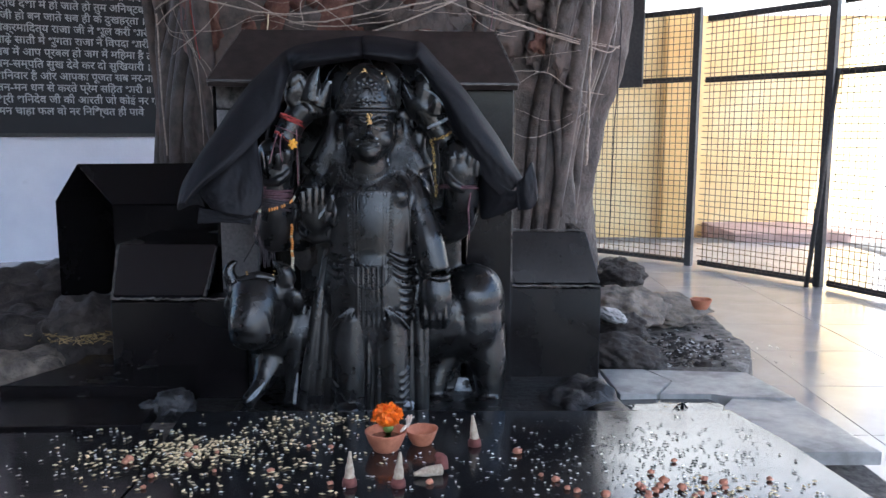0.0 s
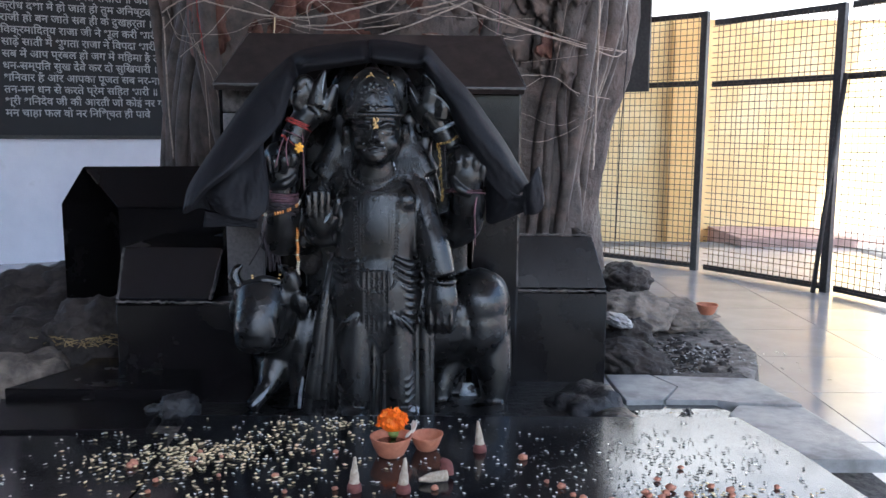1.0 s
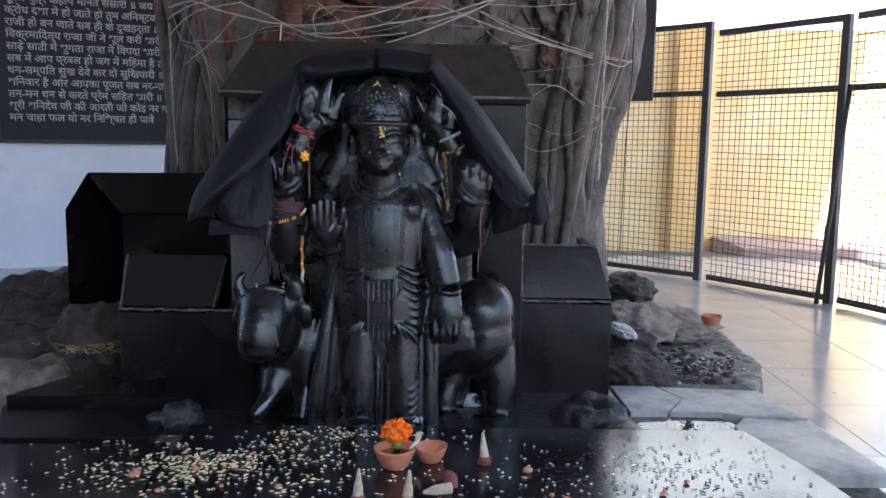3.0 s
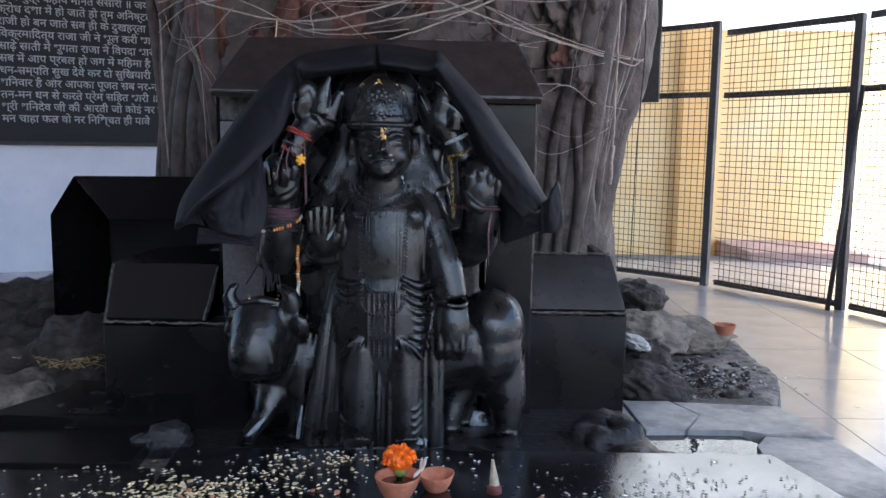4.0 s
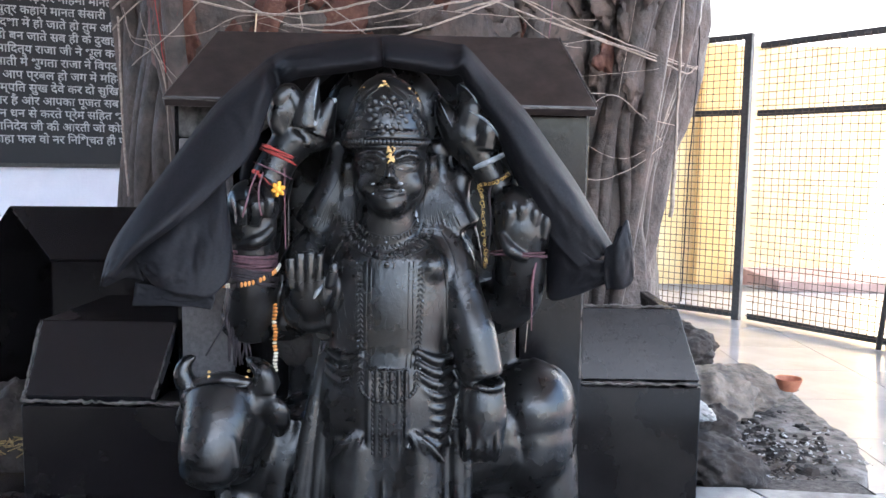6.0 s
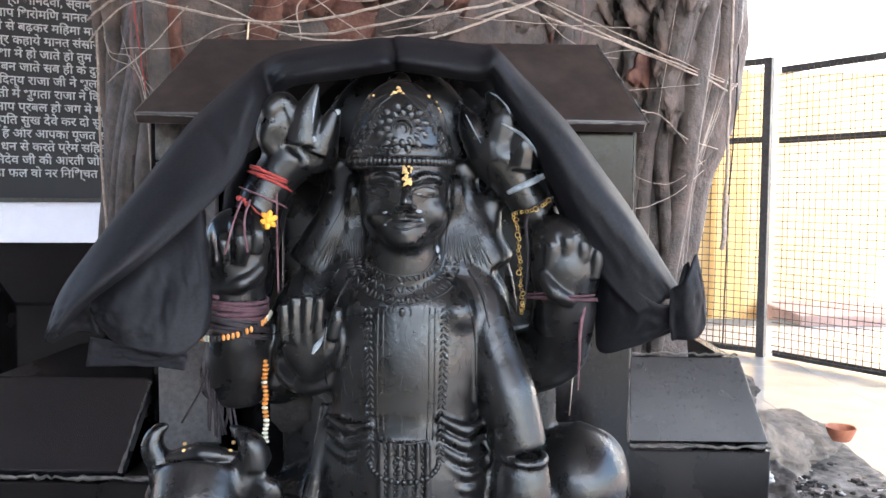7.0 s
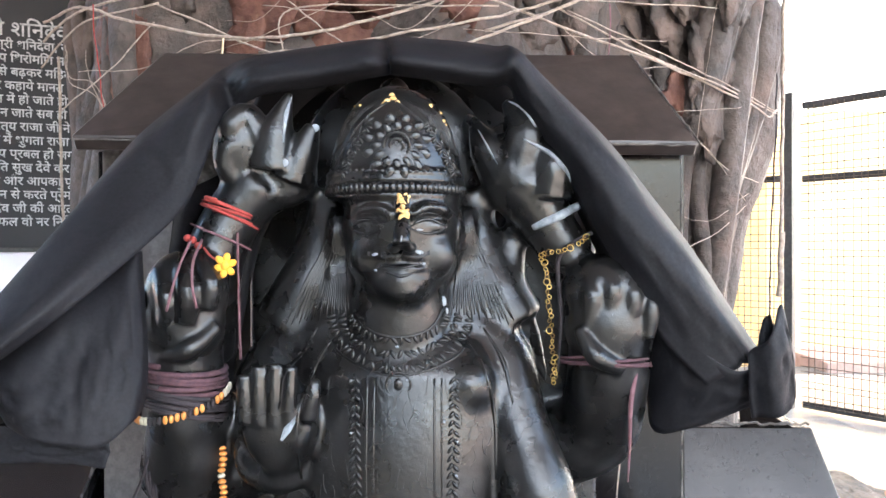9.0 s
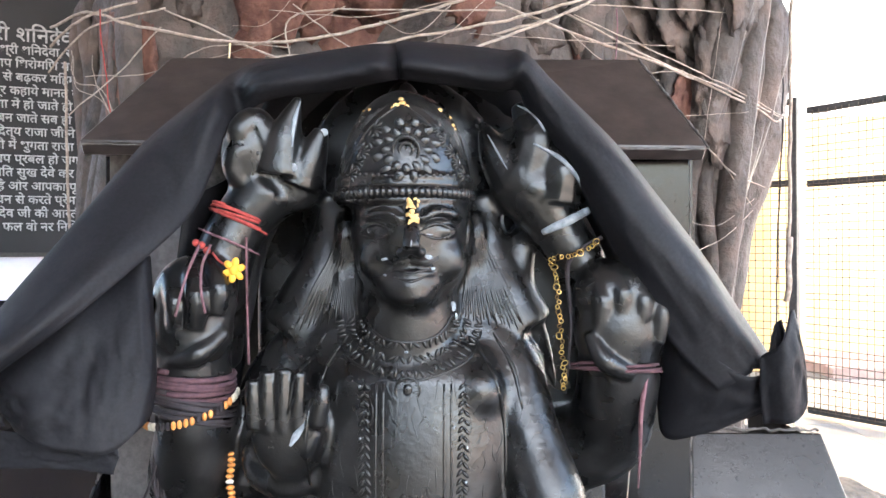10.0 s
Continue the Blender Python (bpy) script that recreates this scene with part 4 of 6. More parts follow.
    # drapery: sagging swags over both thighs
    for k in range(8):
        s = k / 7
        top = 0.614 - 0.0170 * k
        tube(fb, [(-0.248, 1.778, top - 0.002), (-0.219, 1.758, top - 0.013), (-0.190, 1.748, top - 0.004 + 0.004 * s)], [0.004, 0.0092, 0.004], 8, 4)
        tube(fb, [(-0.054, 1.778, top - 0.006 - 0.010 * s), (-0.080, 1.758, top - 0.013 - 0.006 * s), (-0.112, 1.748, top + 0.004)], [0.004, 0.0092, 0.004], 8, 4)
    # fanned hems that end the swags
    for x0, x1, z1 in ((-0.196, -0.238, 0.452), (-0.190, -0.222, 0.436), (-0.185, -0.204, 0.428), (-0.112, -0.066, 0.452), (-0.116, -0.082, 0.440), (-0.120, -0.098, 0.430)):
        tube(fb, [(x0, 1.740, 0.500), ((x0 + x1) / 2, 1.738, 0.480), (x1, 1.744, z1)], [0.003, 0.0062, 0.003], 8, 4)
    # beaded sash strips between them
    for k in range(6):
        x = -0.178 + 0.0108 * k
        tube(fb, [(x, 1.740, 0.590), (x, 1.738, 0.525), (x - 0.001, 1.741, 0.455 + 0.006 * (k % 2))], [0.0030, 0.0038, 0.0034], 8, 4)
    # long folds down both sides
    for x0, x1, x2, r in ((-0.243, -0.274, -0.304, 0.013), (-0.252, -0.268, -0.288, 0.011), (-0.236, -0.252, -0.270, 0.012), (-0.226, -0.236, -0.249, 0.009),
                          (-0.055, -0.050, -0.046, 0.013), (-0.073, -0.068, -0.066, 0.010), (-0.040, -0.036, -0.036, 0.010)):
        tube(fb, [(x0, 1.800, 0.620), (x1, 1.775, 0.474), (x2, 1.765, 0.271)], [r * 0.6, r, r * 1.1], 10, 5)
    # folds of the long skirt between and on the legs
    for x in (-0.206, -0.182, -0.158, -0.136, -0.104, -0.084):
        tube(fb, [(x, 1.742, 0.440), (x + 0.002, 1.738, 0.370), (x - 0.001, 1.736, 0.278)], [0.003, 0.0060, 0.0060], 8, 4)
    for k in range(6):
        z = 0.366 - 0.0165 * k
        tube(fb, [(-0.104, 1.733, z), (-0.084, 1.732, z - 0.011), (-0.066, 1.745, z + 0.006)], [0.0016, 0.0044, 0.0016], 8, 3)
        tube(fb, [(-0.204, 1.733, z - 0.03), (-0.222, 1.735, z - 0.040), (-0.238, 1.748, z - 0.025)], [0.0012, 0.0036, 0.0012], 8, 3)
    ell(fb, -0.197, 1.740, 0.280, 0.03, 0.04, 0.016)
    ell(fb, -0.099, 1.735, 0.279, 0.03, 0.04, 0.016)
    # the bull: broad skull, brows, blunt muzzle, horns and ears
    ell(bm, *(-0.4091, 1.8120, 0.5187), 0.0600, 0.052, 0.046, seg=22)
    ell(bm, *(-0.3518, 1.7900, 0.5272), 0.0270, 0.028, 0.0330)
    ell(bm, *(-0.4532, 1.8000, 0.5267), 0.0190, 0.026, 0.0330)
    tube(bm, [(-0.4047, 1.7950, 0.5290), (-0.4032, 1.7700, 0.4967), (-0.4081, 1.7480, 0.4645), (-0.4120, 1.7400, 0.4404)], [0.0580, 0.0560, 0.0500, 0.0440], 20, 6)
    ell(bm, *(-0.4092, 1.7380, 0.4411), 0.0460, 0.034, 0.0330, seg=20)
    ell(bm, *(-0.3797, 1.8000, 0.4891), 0.0480, 0.045, 0.0580, seg=20)
    ell(bm, *(-0.3896, 1.7900, 0.4343), 0.0400, 0.040, 0.0380, seg=20)
    tube(fb, [(-0.3845, 1.7380, 0.5145), (-0.3745, 1.7240, 0.4868), (-0.3670, 1.7240, 0.4466)], [0.004, 0.0085, 0.0075], 10, 5)
    tube(fb, [(-0.4214, 1.7380, 0.5049), (-0.4240, 1.7240, 0.4799), (-0.4318, 1.7260, 0.4473)], [0.003, 0.0070, 0.0060], 10, 5)
    tube(fb, [(-0.4441, 1.7900, 0.5502), (-0.3999, 1.7780, 0.5610), (-0.3579, 1.7840, 0.5547)], [0.008, 0.013, 0.008], 12, 5)
    ell(fb, *(-0.3625, 1.7520, 0.4978), 0.0110, 0.008, 0.0075)
    tube(fb, [(-0.3767, 1.7520, 0.5068), (-0.3590, 1.7500, 0.5113), (-0.3471, 1.7600, 0.4995)], [0.002, 0.0055, 0.002], 8, 4)
    tube(fb, [(-0.4492, 1.7650, 0.5029), (-0.4404, 1.7580, 0.4932), (-0.4255, 1.7460, 0.4922)], [0.002, 0.0055, 0.002], 8, 4)
    tube(bm, [(-0.4539, 1.7950, 0.5398), (-0.4655, 1.7920, 0.5641), (-0.4591, 1.7950, 0.5844), (-0.4440, 1.8000, 0.5921)], [0.0180, 0.0150, 0.0110, 0.0045], 12, 5)
    tube(bm, [(-0.3366, 1.7850, 0.5478), (-0.3389, 1.7800, 0.5725), (-0.3538, 1.7850, 0.5864), (-0.3705, 1.7920, 0.5929)], [0.0240, 0.0180, 0.0110, 0.0035], 12, 5)
    tube(bm, [(-0.3427, 1.7750, 0.5264), (-0.3201, 1.7720, 0.5182), (-0.3156, 1.7780, 0.4930), (-0.3206, 1.7850, 0.4706)], [0.014, 0.022, 0.018, 0.006], 12, 5, flat=0.55)
    tube(bm, [(-0.4621, 1.8100, 0.5240), (-0.4730, 1.8050, 0.4887), (-0.4728, 1.8100, 0.4507)], [0.010, 0.013, 0.005], 10, 5, flat=0.6)
    # neck, body, rump and legs
    tube(bm, [(-0.3899, 1.8300, 0.4931), (-0.3798, 1.8500, 0.4442), (-0.3652, 1.8800, 0.4037), (-0.241, 1.910, 0.431)], [0.050, 0.062, 0.078, 0.095], 20, 5)
    ell(bm, *(-0.3831, 1.8620, 0.3833), 0.0640, 0.050, 0.0850, seg=22)
    tube(bm, [(-0.294, 1.910, 0.437), (-0.109, 1.920, 0.429), (0.037, 1.930, 0.451)], [0.10, 0.105, 0.105], 20, 5)
    ell(bm, *(0.0706, 1.9120, 0.4900), 0.0760, 0.085, 0.0780, seg=26)
    ell(bm, *(0.0741, 1.9050, 0.4388), 0.0720, 0.078, 0.1100, seg=26)
    tube(bm, [(0.0957, 1.9000, 0.4018), (0.1094, 1.8850, 0.3290), (0.1100, 1.8720, 0.2753), (0.1112, 1.8680, 0.2247)], [0.056, 0.042, 0.030, 0.033], 16, 5)
    tube(bm, [(0.024, 1.920, 0.388), (-0.002, 1.900, 0.325), (-0.015, 1.880, 0.276), (-0.009, 1.880, 0.235)], [0.05, 0.036, 0.026, 0.028], 14, 5)
    tube(bm, [(-0.3787, 1.8700, 0.3873), (-0.3875, 1.8400, 0.3525), (-0.3987, 1.8050, 0.3212), (-0.4092, 1.7800, 0.3047), (-0.4243, 1.7480, 0.2852)], [0.060, 0.044, 0.026, 0.018, 0.017], 14, 5)
    tube(bm, [(-0.320, 1.880, 0.470), (-0.326, 1.850, 0.400), (-0.328, 1.830, 0.325), (-0.335, 1.815, 0.254)], [0.060, 0.048, 0.028, 0.024], 14, 5)
    # tail down the rump and the foot of the stone
    tube(bm, [(0.0695, 1.9100, 0.5694), (0.1167, 1.9050, 0.5492), (0.1370, 1.9000, 0.5061), (0.1416, 1.8950, 0.3915), (0.1431, 1.8850, 0.2775)], [0.007, 0.0075, 0.0075, 0.0075, 0.006], 8, 6)
    box(bm, -0.46, 1.69, 0.246, 0.13, 1.99, 0.268)

    def fused(work, voxel, rounds):
        """The union of overlapping forms, worn smooth."""
        ob = new("carving", mesh_of("carving", work, M_STATUE))
        fuse = ob.modifiers.new("fuse", "REMESH")
        fuse.mode, fuse.voxel_size = "VOXEL", voxel
        soft = ob.modifiers.new("soft", "SMOOTH")
        soft.factor, soft.iterations = 0.5, rounds
        bpy.context.view_layer.update()
        me = bpy.data.meshes.new_from_object(ob.evaluated_get(bpy.context.evaluated_depsgraph_get()))
        bpy.data.objects.remove(ob)
        return me

    # large forms first, worn round; then the finer carving on them
    fb.from_mesh(fused(bm, 0.0036, 14))
    carved = fused(fb, 0.0020, 5)

    # crisp chasing on top of the fused form, laid on its front
    skin = BVHTree.FromPolygons([v.co for v in carved.vertices], [p.vertices for p in carved.polygons])

    def face_y(x, z, fallback=1.75):
        hit = skin.ray_cast(Vector((x, 1.0, z)), Vector((0, 1, 0)))[0]
        return hit.y if hit and hit.y < 1.87 else fallback

    def chase(pts, radii, mat=0, seg=6, lift=0.0, steps=4):
        """A raised line that follows the front of the stone."""
        line = [(p.x, face_y(p.x, p.z, p.y) - lift, p.z) for p in smooth_line(pts, steps)]
        tube(bm, line, radii, seg, 1, mat)

    bm = bmesh.new()
    rnd = random.Random(3)
    c = Vector((-0.1614, 1.8080, 0.9158))
    for k in range(36):
        a = math.pi + math.pi * (k + 0.5) / 36
        ell(bm, c.x + 0.0645 * math.cos(a), c.y + 0.0645 * math.sin(a), c.z, 0.0040, 0.004, 0.0058, seg=8)
    # rosette, scalloped ring and leaf sprays on the crown's front plaque
    m = Vector((-0.1554, 1.7600, 0.9531))
    ring(bm, (m.x, face_y(m.x, m.z), m.z), (0, 1, 0.15), 0.0060, 0.0016, 20)
    ring(bm, (m.x, face_y(m.x, m.z), m.z), (0, 1, 0.15), 0.0115, 0.0014, 26)
    for k in range(12):
        a = 2 * math.pi * k / 12
        for r, s in ((0.0175, 0.0050), (0.0250, 0.0056)):
            x, z = m.x + r * math.cos(a + 0.26 * (r > 0.02)), m.z + r * math.sin(a + 0.26 * (r > 0.02))
            ell(bm, x, face_y(x, z) + 0.0004, z, s * 0.90, 0.0013, s * 1.15, (0, 90 - math.degrees(a), 0), seg=8)
    for side in (-1, 1):
        chase([g(714 + side * 8, 196, 1.78), g(714 + side * 52, 232, 1.77), g(716 + side * 88, 282, 1.775), g(716 + side * 106, 312, 1.78)], 0.0013)
        for k in range(5):
            s = k / 4
            x0, z0 = m.x + side * (0.030 + 0.022 * s), m.z + 0.020 - 0.040 * s
            for j in range(5):
                a = radians(20 + 32 * j) * side + radians(90)
                x, z = x0 + 0.0060 * math.cos(a), z0 + 0.0060 * math.sin(a)
                ell(bm, x, face_y(x, z, c.y - 0.02) + 0.0004, z, 0.0018, 0.0026, 0.0052, (0, 90 - math.degrees(a), 0), seg=7)
        for k in range(9):
            x, z = m.x + side * (0.006 + 0.006 * k), m.z - 0.0235 + 0.0004 * k
            ell(bm, x, face_y(x, z, c.y - 0.02), z, 0.0022, 0.0016, 0.0020, seg=7)
        # fine flutes on the cap beside the plaque
        for k in range(7):
            s = k / 6
            chase([g(714 + side * (20 + 60 * s), 190 + 22 * s, 1.79), g(716 + side * (60 + 48 * s), 222 + 30 * s, 1.79), g(716 + side * (92 + 22 * s), 270 + 22 * s, 1.80)], [0.0003, 0.0008, 0.0003])
    # eyelids, lips and moustache hair
    for x in (674, 778):
        chase([g(x - 31, 414, 1.755), g(x - 14, 402, 1.752), g(x + 6, 400, 1.752), g(x + 30, 412, 1.755)], [0.0006, 0.0019, 0.0019, 0.0006], lift=0.0005)
        chase([g(x - 30, 415, 1.755), g(x - 8, 423, 1.752), g(x + 12, 422, 1.752), g(x + 30, 413, 1.755)], [0.0006, 0.0014, 0.0014, 0.0006])
        chase([g(x - 30, 404, 1.755), g(x - 10, 391, 1.752), g(x + 10, 390, 1.752), g(x + 31, 402, 1.755)], [0.0004, 0.0010, 0.0004])
    chase([(-0.1700, 1.7500, 0.8467), (-0.1586, 1.7450, 0.8458), (-0.1507, 1.7450, 0.8448), (-0.1427, 1.7450, 0.8463), (-0.1311, 1.7500, 0.8486)], [0.0004, 0.0014, 0.0012, 0.0014, 0.0004])
    chase([(-0.1660, 1.7500, 0.8412), (-0.1507, 1.7450, 0.8374), (-0.1351, 1.7500, 0.8426)], [0.0004, 0.0018, 0.0004])
    for k in range(10):
        s = k / 9
        for side in (-1, 1):
            chase([g(727 + side * 6, 456 + 5 * s, 1.74), g(727 + side * 30, 461 + 5 * s, 1.745), g(727 + side * 53, 452 + 7 * s, 1.75)], [0.0004, 0.0009, 0.0003])
    # combed strands of hair
    for k in range(52):
        side = -1 if k % 2 else 1
        s = (k // 2) / 25
        chase([g(722 + side * (108 + 22 * s), 372, 1.82), g(722 + side * (104 + 32 * s), 430 + 10 * math.sin(k), 1.82), g(722 + side * (102 + 66 * s), 495, 1.82), g(722 + side * (92 + 118 * s), 562 + 8 * math.cos(k * 2) + 20 * s, 1.82)],
              [0.0010, 0.0019, 0.0019, 0.0006], seg=5)
    # leaf collar: rows of curling leaves between neck and chest
    for row, (half, low, n) in enumerate(((84, 606, 22), (104, 632, 28), (124, 656, 34))):
        for k in range(n):
            a = math.pi * (k + 0.5 + rnd.uniform(-0.2, 0.2)) / n
            q = Vector(g(722 - half * math.cos(a), 566 + (low - 566) * math.sin(a), 1.78))
            ell(bm, q.x, face_y(q.x, q.z) + 0.0003, q.z, 0.0020, 0.0024, 0.0054, (0, 60 * math.cos(a) + rnd.uniform(-45, 45), 0), seg=7)
    chase([(-0.1981, 1.7800, 0.8039), (-0.1820, 1.7750, 0.7868), (-0.1558, 1.7700, 0.7811), (-0.1283, 1.7750, 0.7878), (-0.1128, 1.7800, 0.8101)], 0.0016)
    chase([(-0.2239, 1.7900, 0.7820), (-0.2080, 1.7750, 0.7620), (-0.1559, 1.7700, 0.7473), (-0.1047, 1.7750, 0.7621), (-0.0889, 1.7900, 0.7873)], 0.0014)
    # round medallion under the collar
    q = Vector((-0.1552, 1.7600, 0.7398))
    ring(bm, (q.x, face_y(q.x, q.z), q.z), (0, 1, 0), 0.0110, 0.0012, 22)
    ell(bm, q.x, face_y(q.x, q.z), q.z, 0.0045, 0.002, 0.0060, seg=10)
    # leaf garlands down the bodice that meet in a loop, with plain bands inside
    for side in (-1, 1):
        for k in range(24):
            z = 0.742 - 0.0075 * k
            x = -0.150 + side * (0.0425 - 0.0002 * k)
            y = face_y(x, z) + 0.0004
            ell(bm, x, y, z, 0.0019, 0.0022, 0.0046, (0, 38 * side, 0), seg=7)
            ell(bm, x + side * 0.0055, y + 0.0006, z - 0.001, 0.0018, 0.0022, 0.0044, (0, -40 * side, 0), seg=7)
            if rnd.random() < 0.22:
                ell(bm, x + side * 0.0062, y - 0.0008, z, 0.0016, 0.0008, 0.0016, seg=6, mat=1)
        for dx in (0.0335, 0.0270):
            chase([(-0.150 + side * dx, 1.75, 0.745), (-0.150 + side * dx, 1.75, 0.70), (-0.150 + side * dx, 1.75, 0.64), (-0.150 + side * (dx - 0.002), 1.75, 0.592)], 0.0011)
        # robe edges over the shoulders
        chase([g(722 + side * 118, 606, 1.79), g(722 + side * 150, 660, 1.785), g(722 + side * 168, 740, 1.785), g(722 + side * 170, 850, 1.785)], [0.0012, 0.0022, 0.0012])
        chase([g(722 + side * 150, 592, 1.80), g(722 + side * 184, 650, 1.795), g(722 + side * 200, 720, 1.79)], [0.0010, 0.0024, 0.0010])
    for k in range(60):
        x, z = -0.150 + rnd.uniform(-0.085, 0.085), rnd.uniform(0.60, 0.775)
        chase([(x, 1.75, z), (x + rnd.uniform(-0.004, 0.004), 1.75, z - 0.010), (x + rnd.uniform(-0.006, 0.006), 1.75, z - rnd.uniform(0.015, 0.03))], [0.0002, 0.0006, 0.0002], seg=5)
    chase([(-0.177, 1.75, 0.592), (-0.151, 1.75, 0.588), (-0.123, 1.75, 0.592)], 0.0014)
    for k in range(17):
        a = math.pi * (k + 0.5) / 17
        x, z = -0.151 - 0.040 * math.cos(a), 0.566 - 0.022 * math.sin(a)
        ell(bm, x, face_y(x, z), z, 0.0036, 0.003, 0.0040, seg=8)
    for k in range(8):
        a = 2 * math.pi * k / 8
        x, z = -0.151 + 0.0095 * math.cos(a), 0.566 + 0.0095 * math.sin(a)
        ell(bm, x, face_y(x, z), z, 0.0026, 0.0022, 0.0044, (0, 90 - math.degrees(a), 0), seg=7)
    # beads along the sash strips
    for k in range(6):
        for j in range(18):
            x, z = -0.1725 + 0.0108 * k, 0.590 - 0.0072 * j
            if k < 5:
                ell(bm, x, face_y(x, z), z, 0.0020, 0.0018, 0.0028, seg=6)
    # broken bangle plaster, pale chips of missing paint and the gold mark, which stay part of the stone
    chase([(-0.0302, 1.8000, 0.8812), (-0.0181, 1.8000, 0.8869), (-0.0038, 1.8000, 0.8932), (0.0135, 1.8100, 0.9021)], [0.0032, 0.0044, 0.0046, 0.0036], 1, 8, -0.001)
    chase([(-0.0530, 1.8200, 1.0031), (-0.0389, 1.8200, 0.9937), (-0.0281, 1.8200, 0.9757)], [0.0008, 0.0022, 0.0010], 1)
    chase([(-0.0397, 1.8100, 0.9641), (-0.0168, 1.8100, 0.9516), (0.0018, 1.8100, 0.9311), (0.0046, 1.8150, 0.9240)], [0.0010, 0.0024, 0.0022, 0.0010], 1)
    chase([(-0.0822, 1.8300, 0.9764), (-0.0736, 1.8250, 0.9592), (-0.0641, 1.8200, 0.9411)], [0.0004, 0.0011, 0.0004], 1)
    chase([(-0.2663, 1.8000, 0.9619), (-0.2646, 1.8000, 0.9871), (-0.2603, 1.8000, 1.0069)], [0.0008, 0.0026, 0.0006], 1)
    for px, pz, r in ((516, 294, 0.0050), (568, 229, 0.0050), (452, 268, 0.0026), (442, 266, 0.0018)):
        q = Vector(g(px, pz, 1.80))
        ell(bm, q.x, face_y(q.x, q.z), q.z, r * 0.8, 0.0008, r * 0.8, seg=12, mat=1 if r > 0.003 else 0)
    chase([(-0.2630, 1.7500, 0.6852), (-0.2545, 1.7480, 0.6997), (-0.2434, 1.7480, 0.7157)], [0.0010, 0.0048, 0.0016], 1, lift=-0.002)
    chase([(-0.3911, 1.7700, 0.3226), (-0.4039, 1.7600, 0.3068), (-0.4229, 1.7350, 0.2908)], [0.002, 0.0055, 0.004], 1, 8, -0.002)
    tube(bm, [(-0.317, 1.782, 0.345), (-0.322, 1.782, 0.306), (-0.326, 1.780, 0.274)], [0.002, 0.005, 0.004], 8, 4, 1)
    lump(bm, 0.049, 1.905, 0.268, 0.022, 0.010, 0.030, 31, 0.3, level=3)
    lump(bm, -0.071, 1.732, 0.288, 0.012, 0.012, 0.016, 32, 0.3, level=3)
    for f in bm.faces:
        p = f.calc_center_median()
        if (p - Vector((0.046, 1.905, 0.268))).length < 0.045 and p.y < 1.93 or (p - Vector((-0.071, 1.732, 0.288))).length < 0.014:
            if noise.noise(p * 60) > -0.15:
                f.material_index = 1
    top, low = Vector((-0.1493, 1.7500, 0.9150)), Vector((-0.1489, 1.7500, 0.8860))
    for k in range(40):
        s = rnd.random()
        p = top.lerp(low, s)
        x, z = p.x + rnd.uniform(-1, 1) * (0.0062 - 0.0025 * s) + 0.0015 * math.sin(9 * s), p.z
        ell(bm, x, face_y(x, z), z, rnd.uniform(0.0010, 0.0026), 0.0008, rnd.uniform(0.0010, 0.0030), (0, rnd.uniform(0, 90), 0), seg=7, mat=2)
    for dx in (-0.004, 0.0, 0.004):
        ell(bm, top.x + dx, face_y(top.x + dx, top.z) - 0.0005, top.z + 0.2 * dx, 0.0034, 0.0012, 0.0026, seg=8, mat=2)
    for px, pz, r in ((713, 182, 0.0030), (706, 194, 0.0032), (716, 190, 0.0034), (724, 196, 0.0024), (700, 199, 0.0022), (645, 196, 0.0016), (657, 197, 0.0020), (779, 198, 0.0028), (797, 208, 0.0018), (802, 224, 0.0022), (806, 230, 0.0016)):
        q = Vector(g(px, pz, 1.79))
        ell(bm, q.x, face_y(q.x, q.z, 1.80), q.z, r, 0.0010, r * 0.8, seg=7, mat=2)
    # flecks where the paint has chipped off
    for px, pz, rx, rz in ((690, 458, 0.0042, 0.0014), (760, 455, 0.0058, 0.0022), (768, 474, 0.0030, 0.0016), (690, 485, 0.0026, 0.0012), (762, 417, 0.0046, 0.0009), (738, 432, 0.0008, 0.0030),
                           (716, 602, 0.0034, 0.0013), (800, 542, 0.0040, 0.0050), (806, 560, 0.0022, 0.0034), (812, 290, 0.0014, 0.0048), (650, 718, 0.0018, 0.0018), (803, 742, 0.0018, 0.0018), (742, 672, 0.0024, 0.0014), (722, 618, 0.0020, 0.0012)):
        q = Vector(g(px, pz, 1.75))
        ell(bm, q.x, face_y(q.x, q.z), q.z, rx, 0.0008, rz, (0, rnd.uniform(-12, 12), 0), seg=7, mat=1)
    for q in ((-0.4275, 1.7900, 0.5672), (-0.4205, 1.7900, 0.5662), (-0.3667, 1.7900, 0.5697), (-0.3656, 1.7900, 0.5650)):
        q = Vector(q)
        ell(bm, q.x, face_y(q.x, q.z, 1.80), q.z, 0.0030, 0.002, 0.0024, seg=6, mat=2)
    for p in carved.polygons:
        p.use_smooth = True
    bm.from_mesh(carved)
    me = bpy.data.meshes.new("statue")
    bm.to_mesh(me)
    bm.free()
    for mm in (M_STATUE, M_CHIP, M_GOLD):
        me.materials.append(mm)
    return tagged(new("statue", me), "black oiled stone statue of a crowned standing figure beside a bull", "statue")


statue()


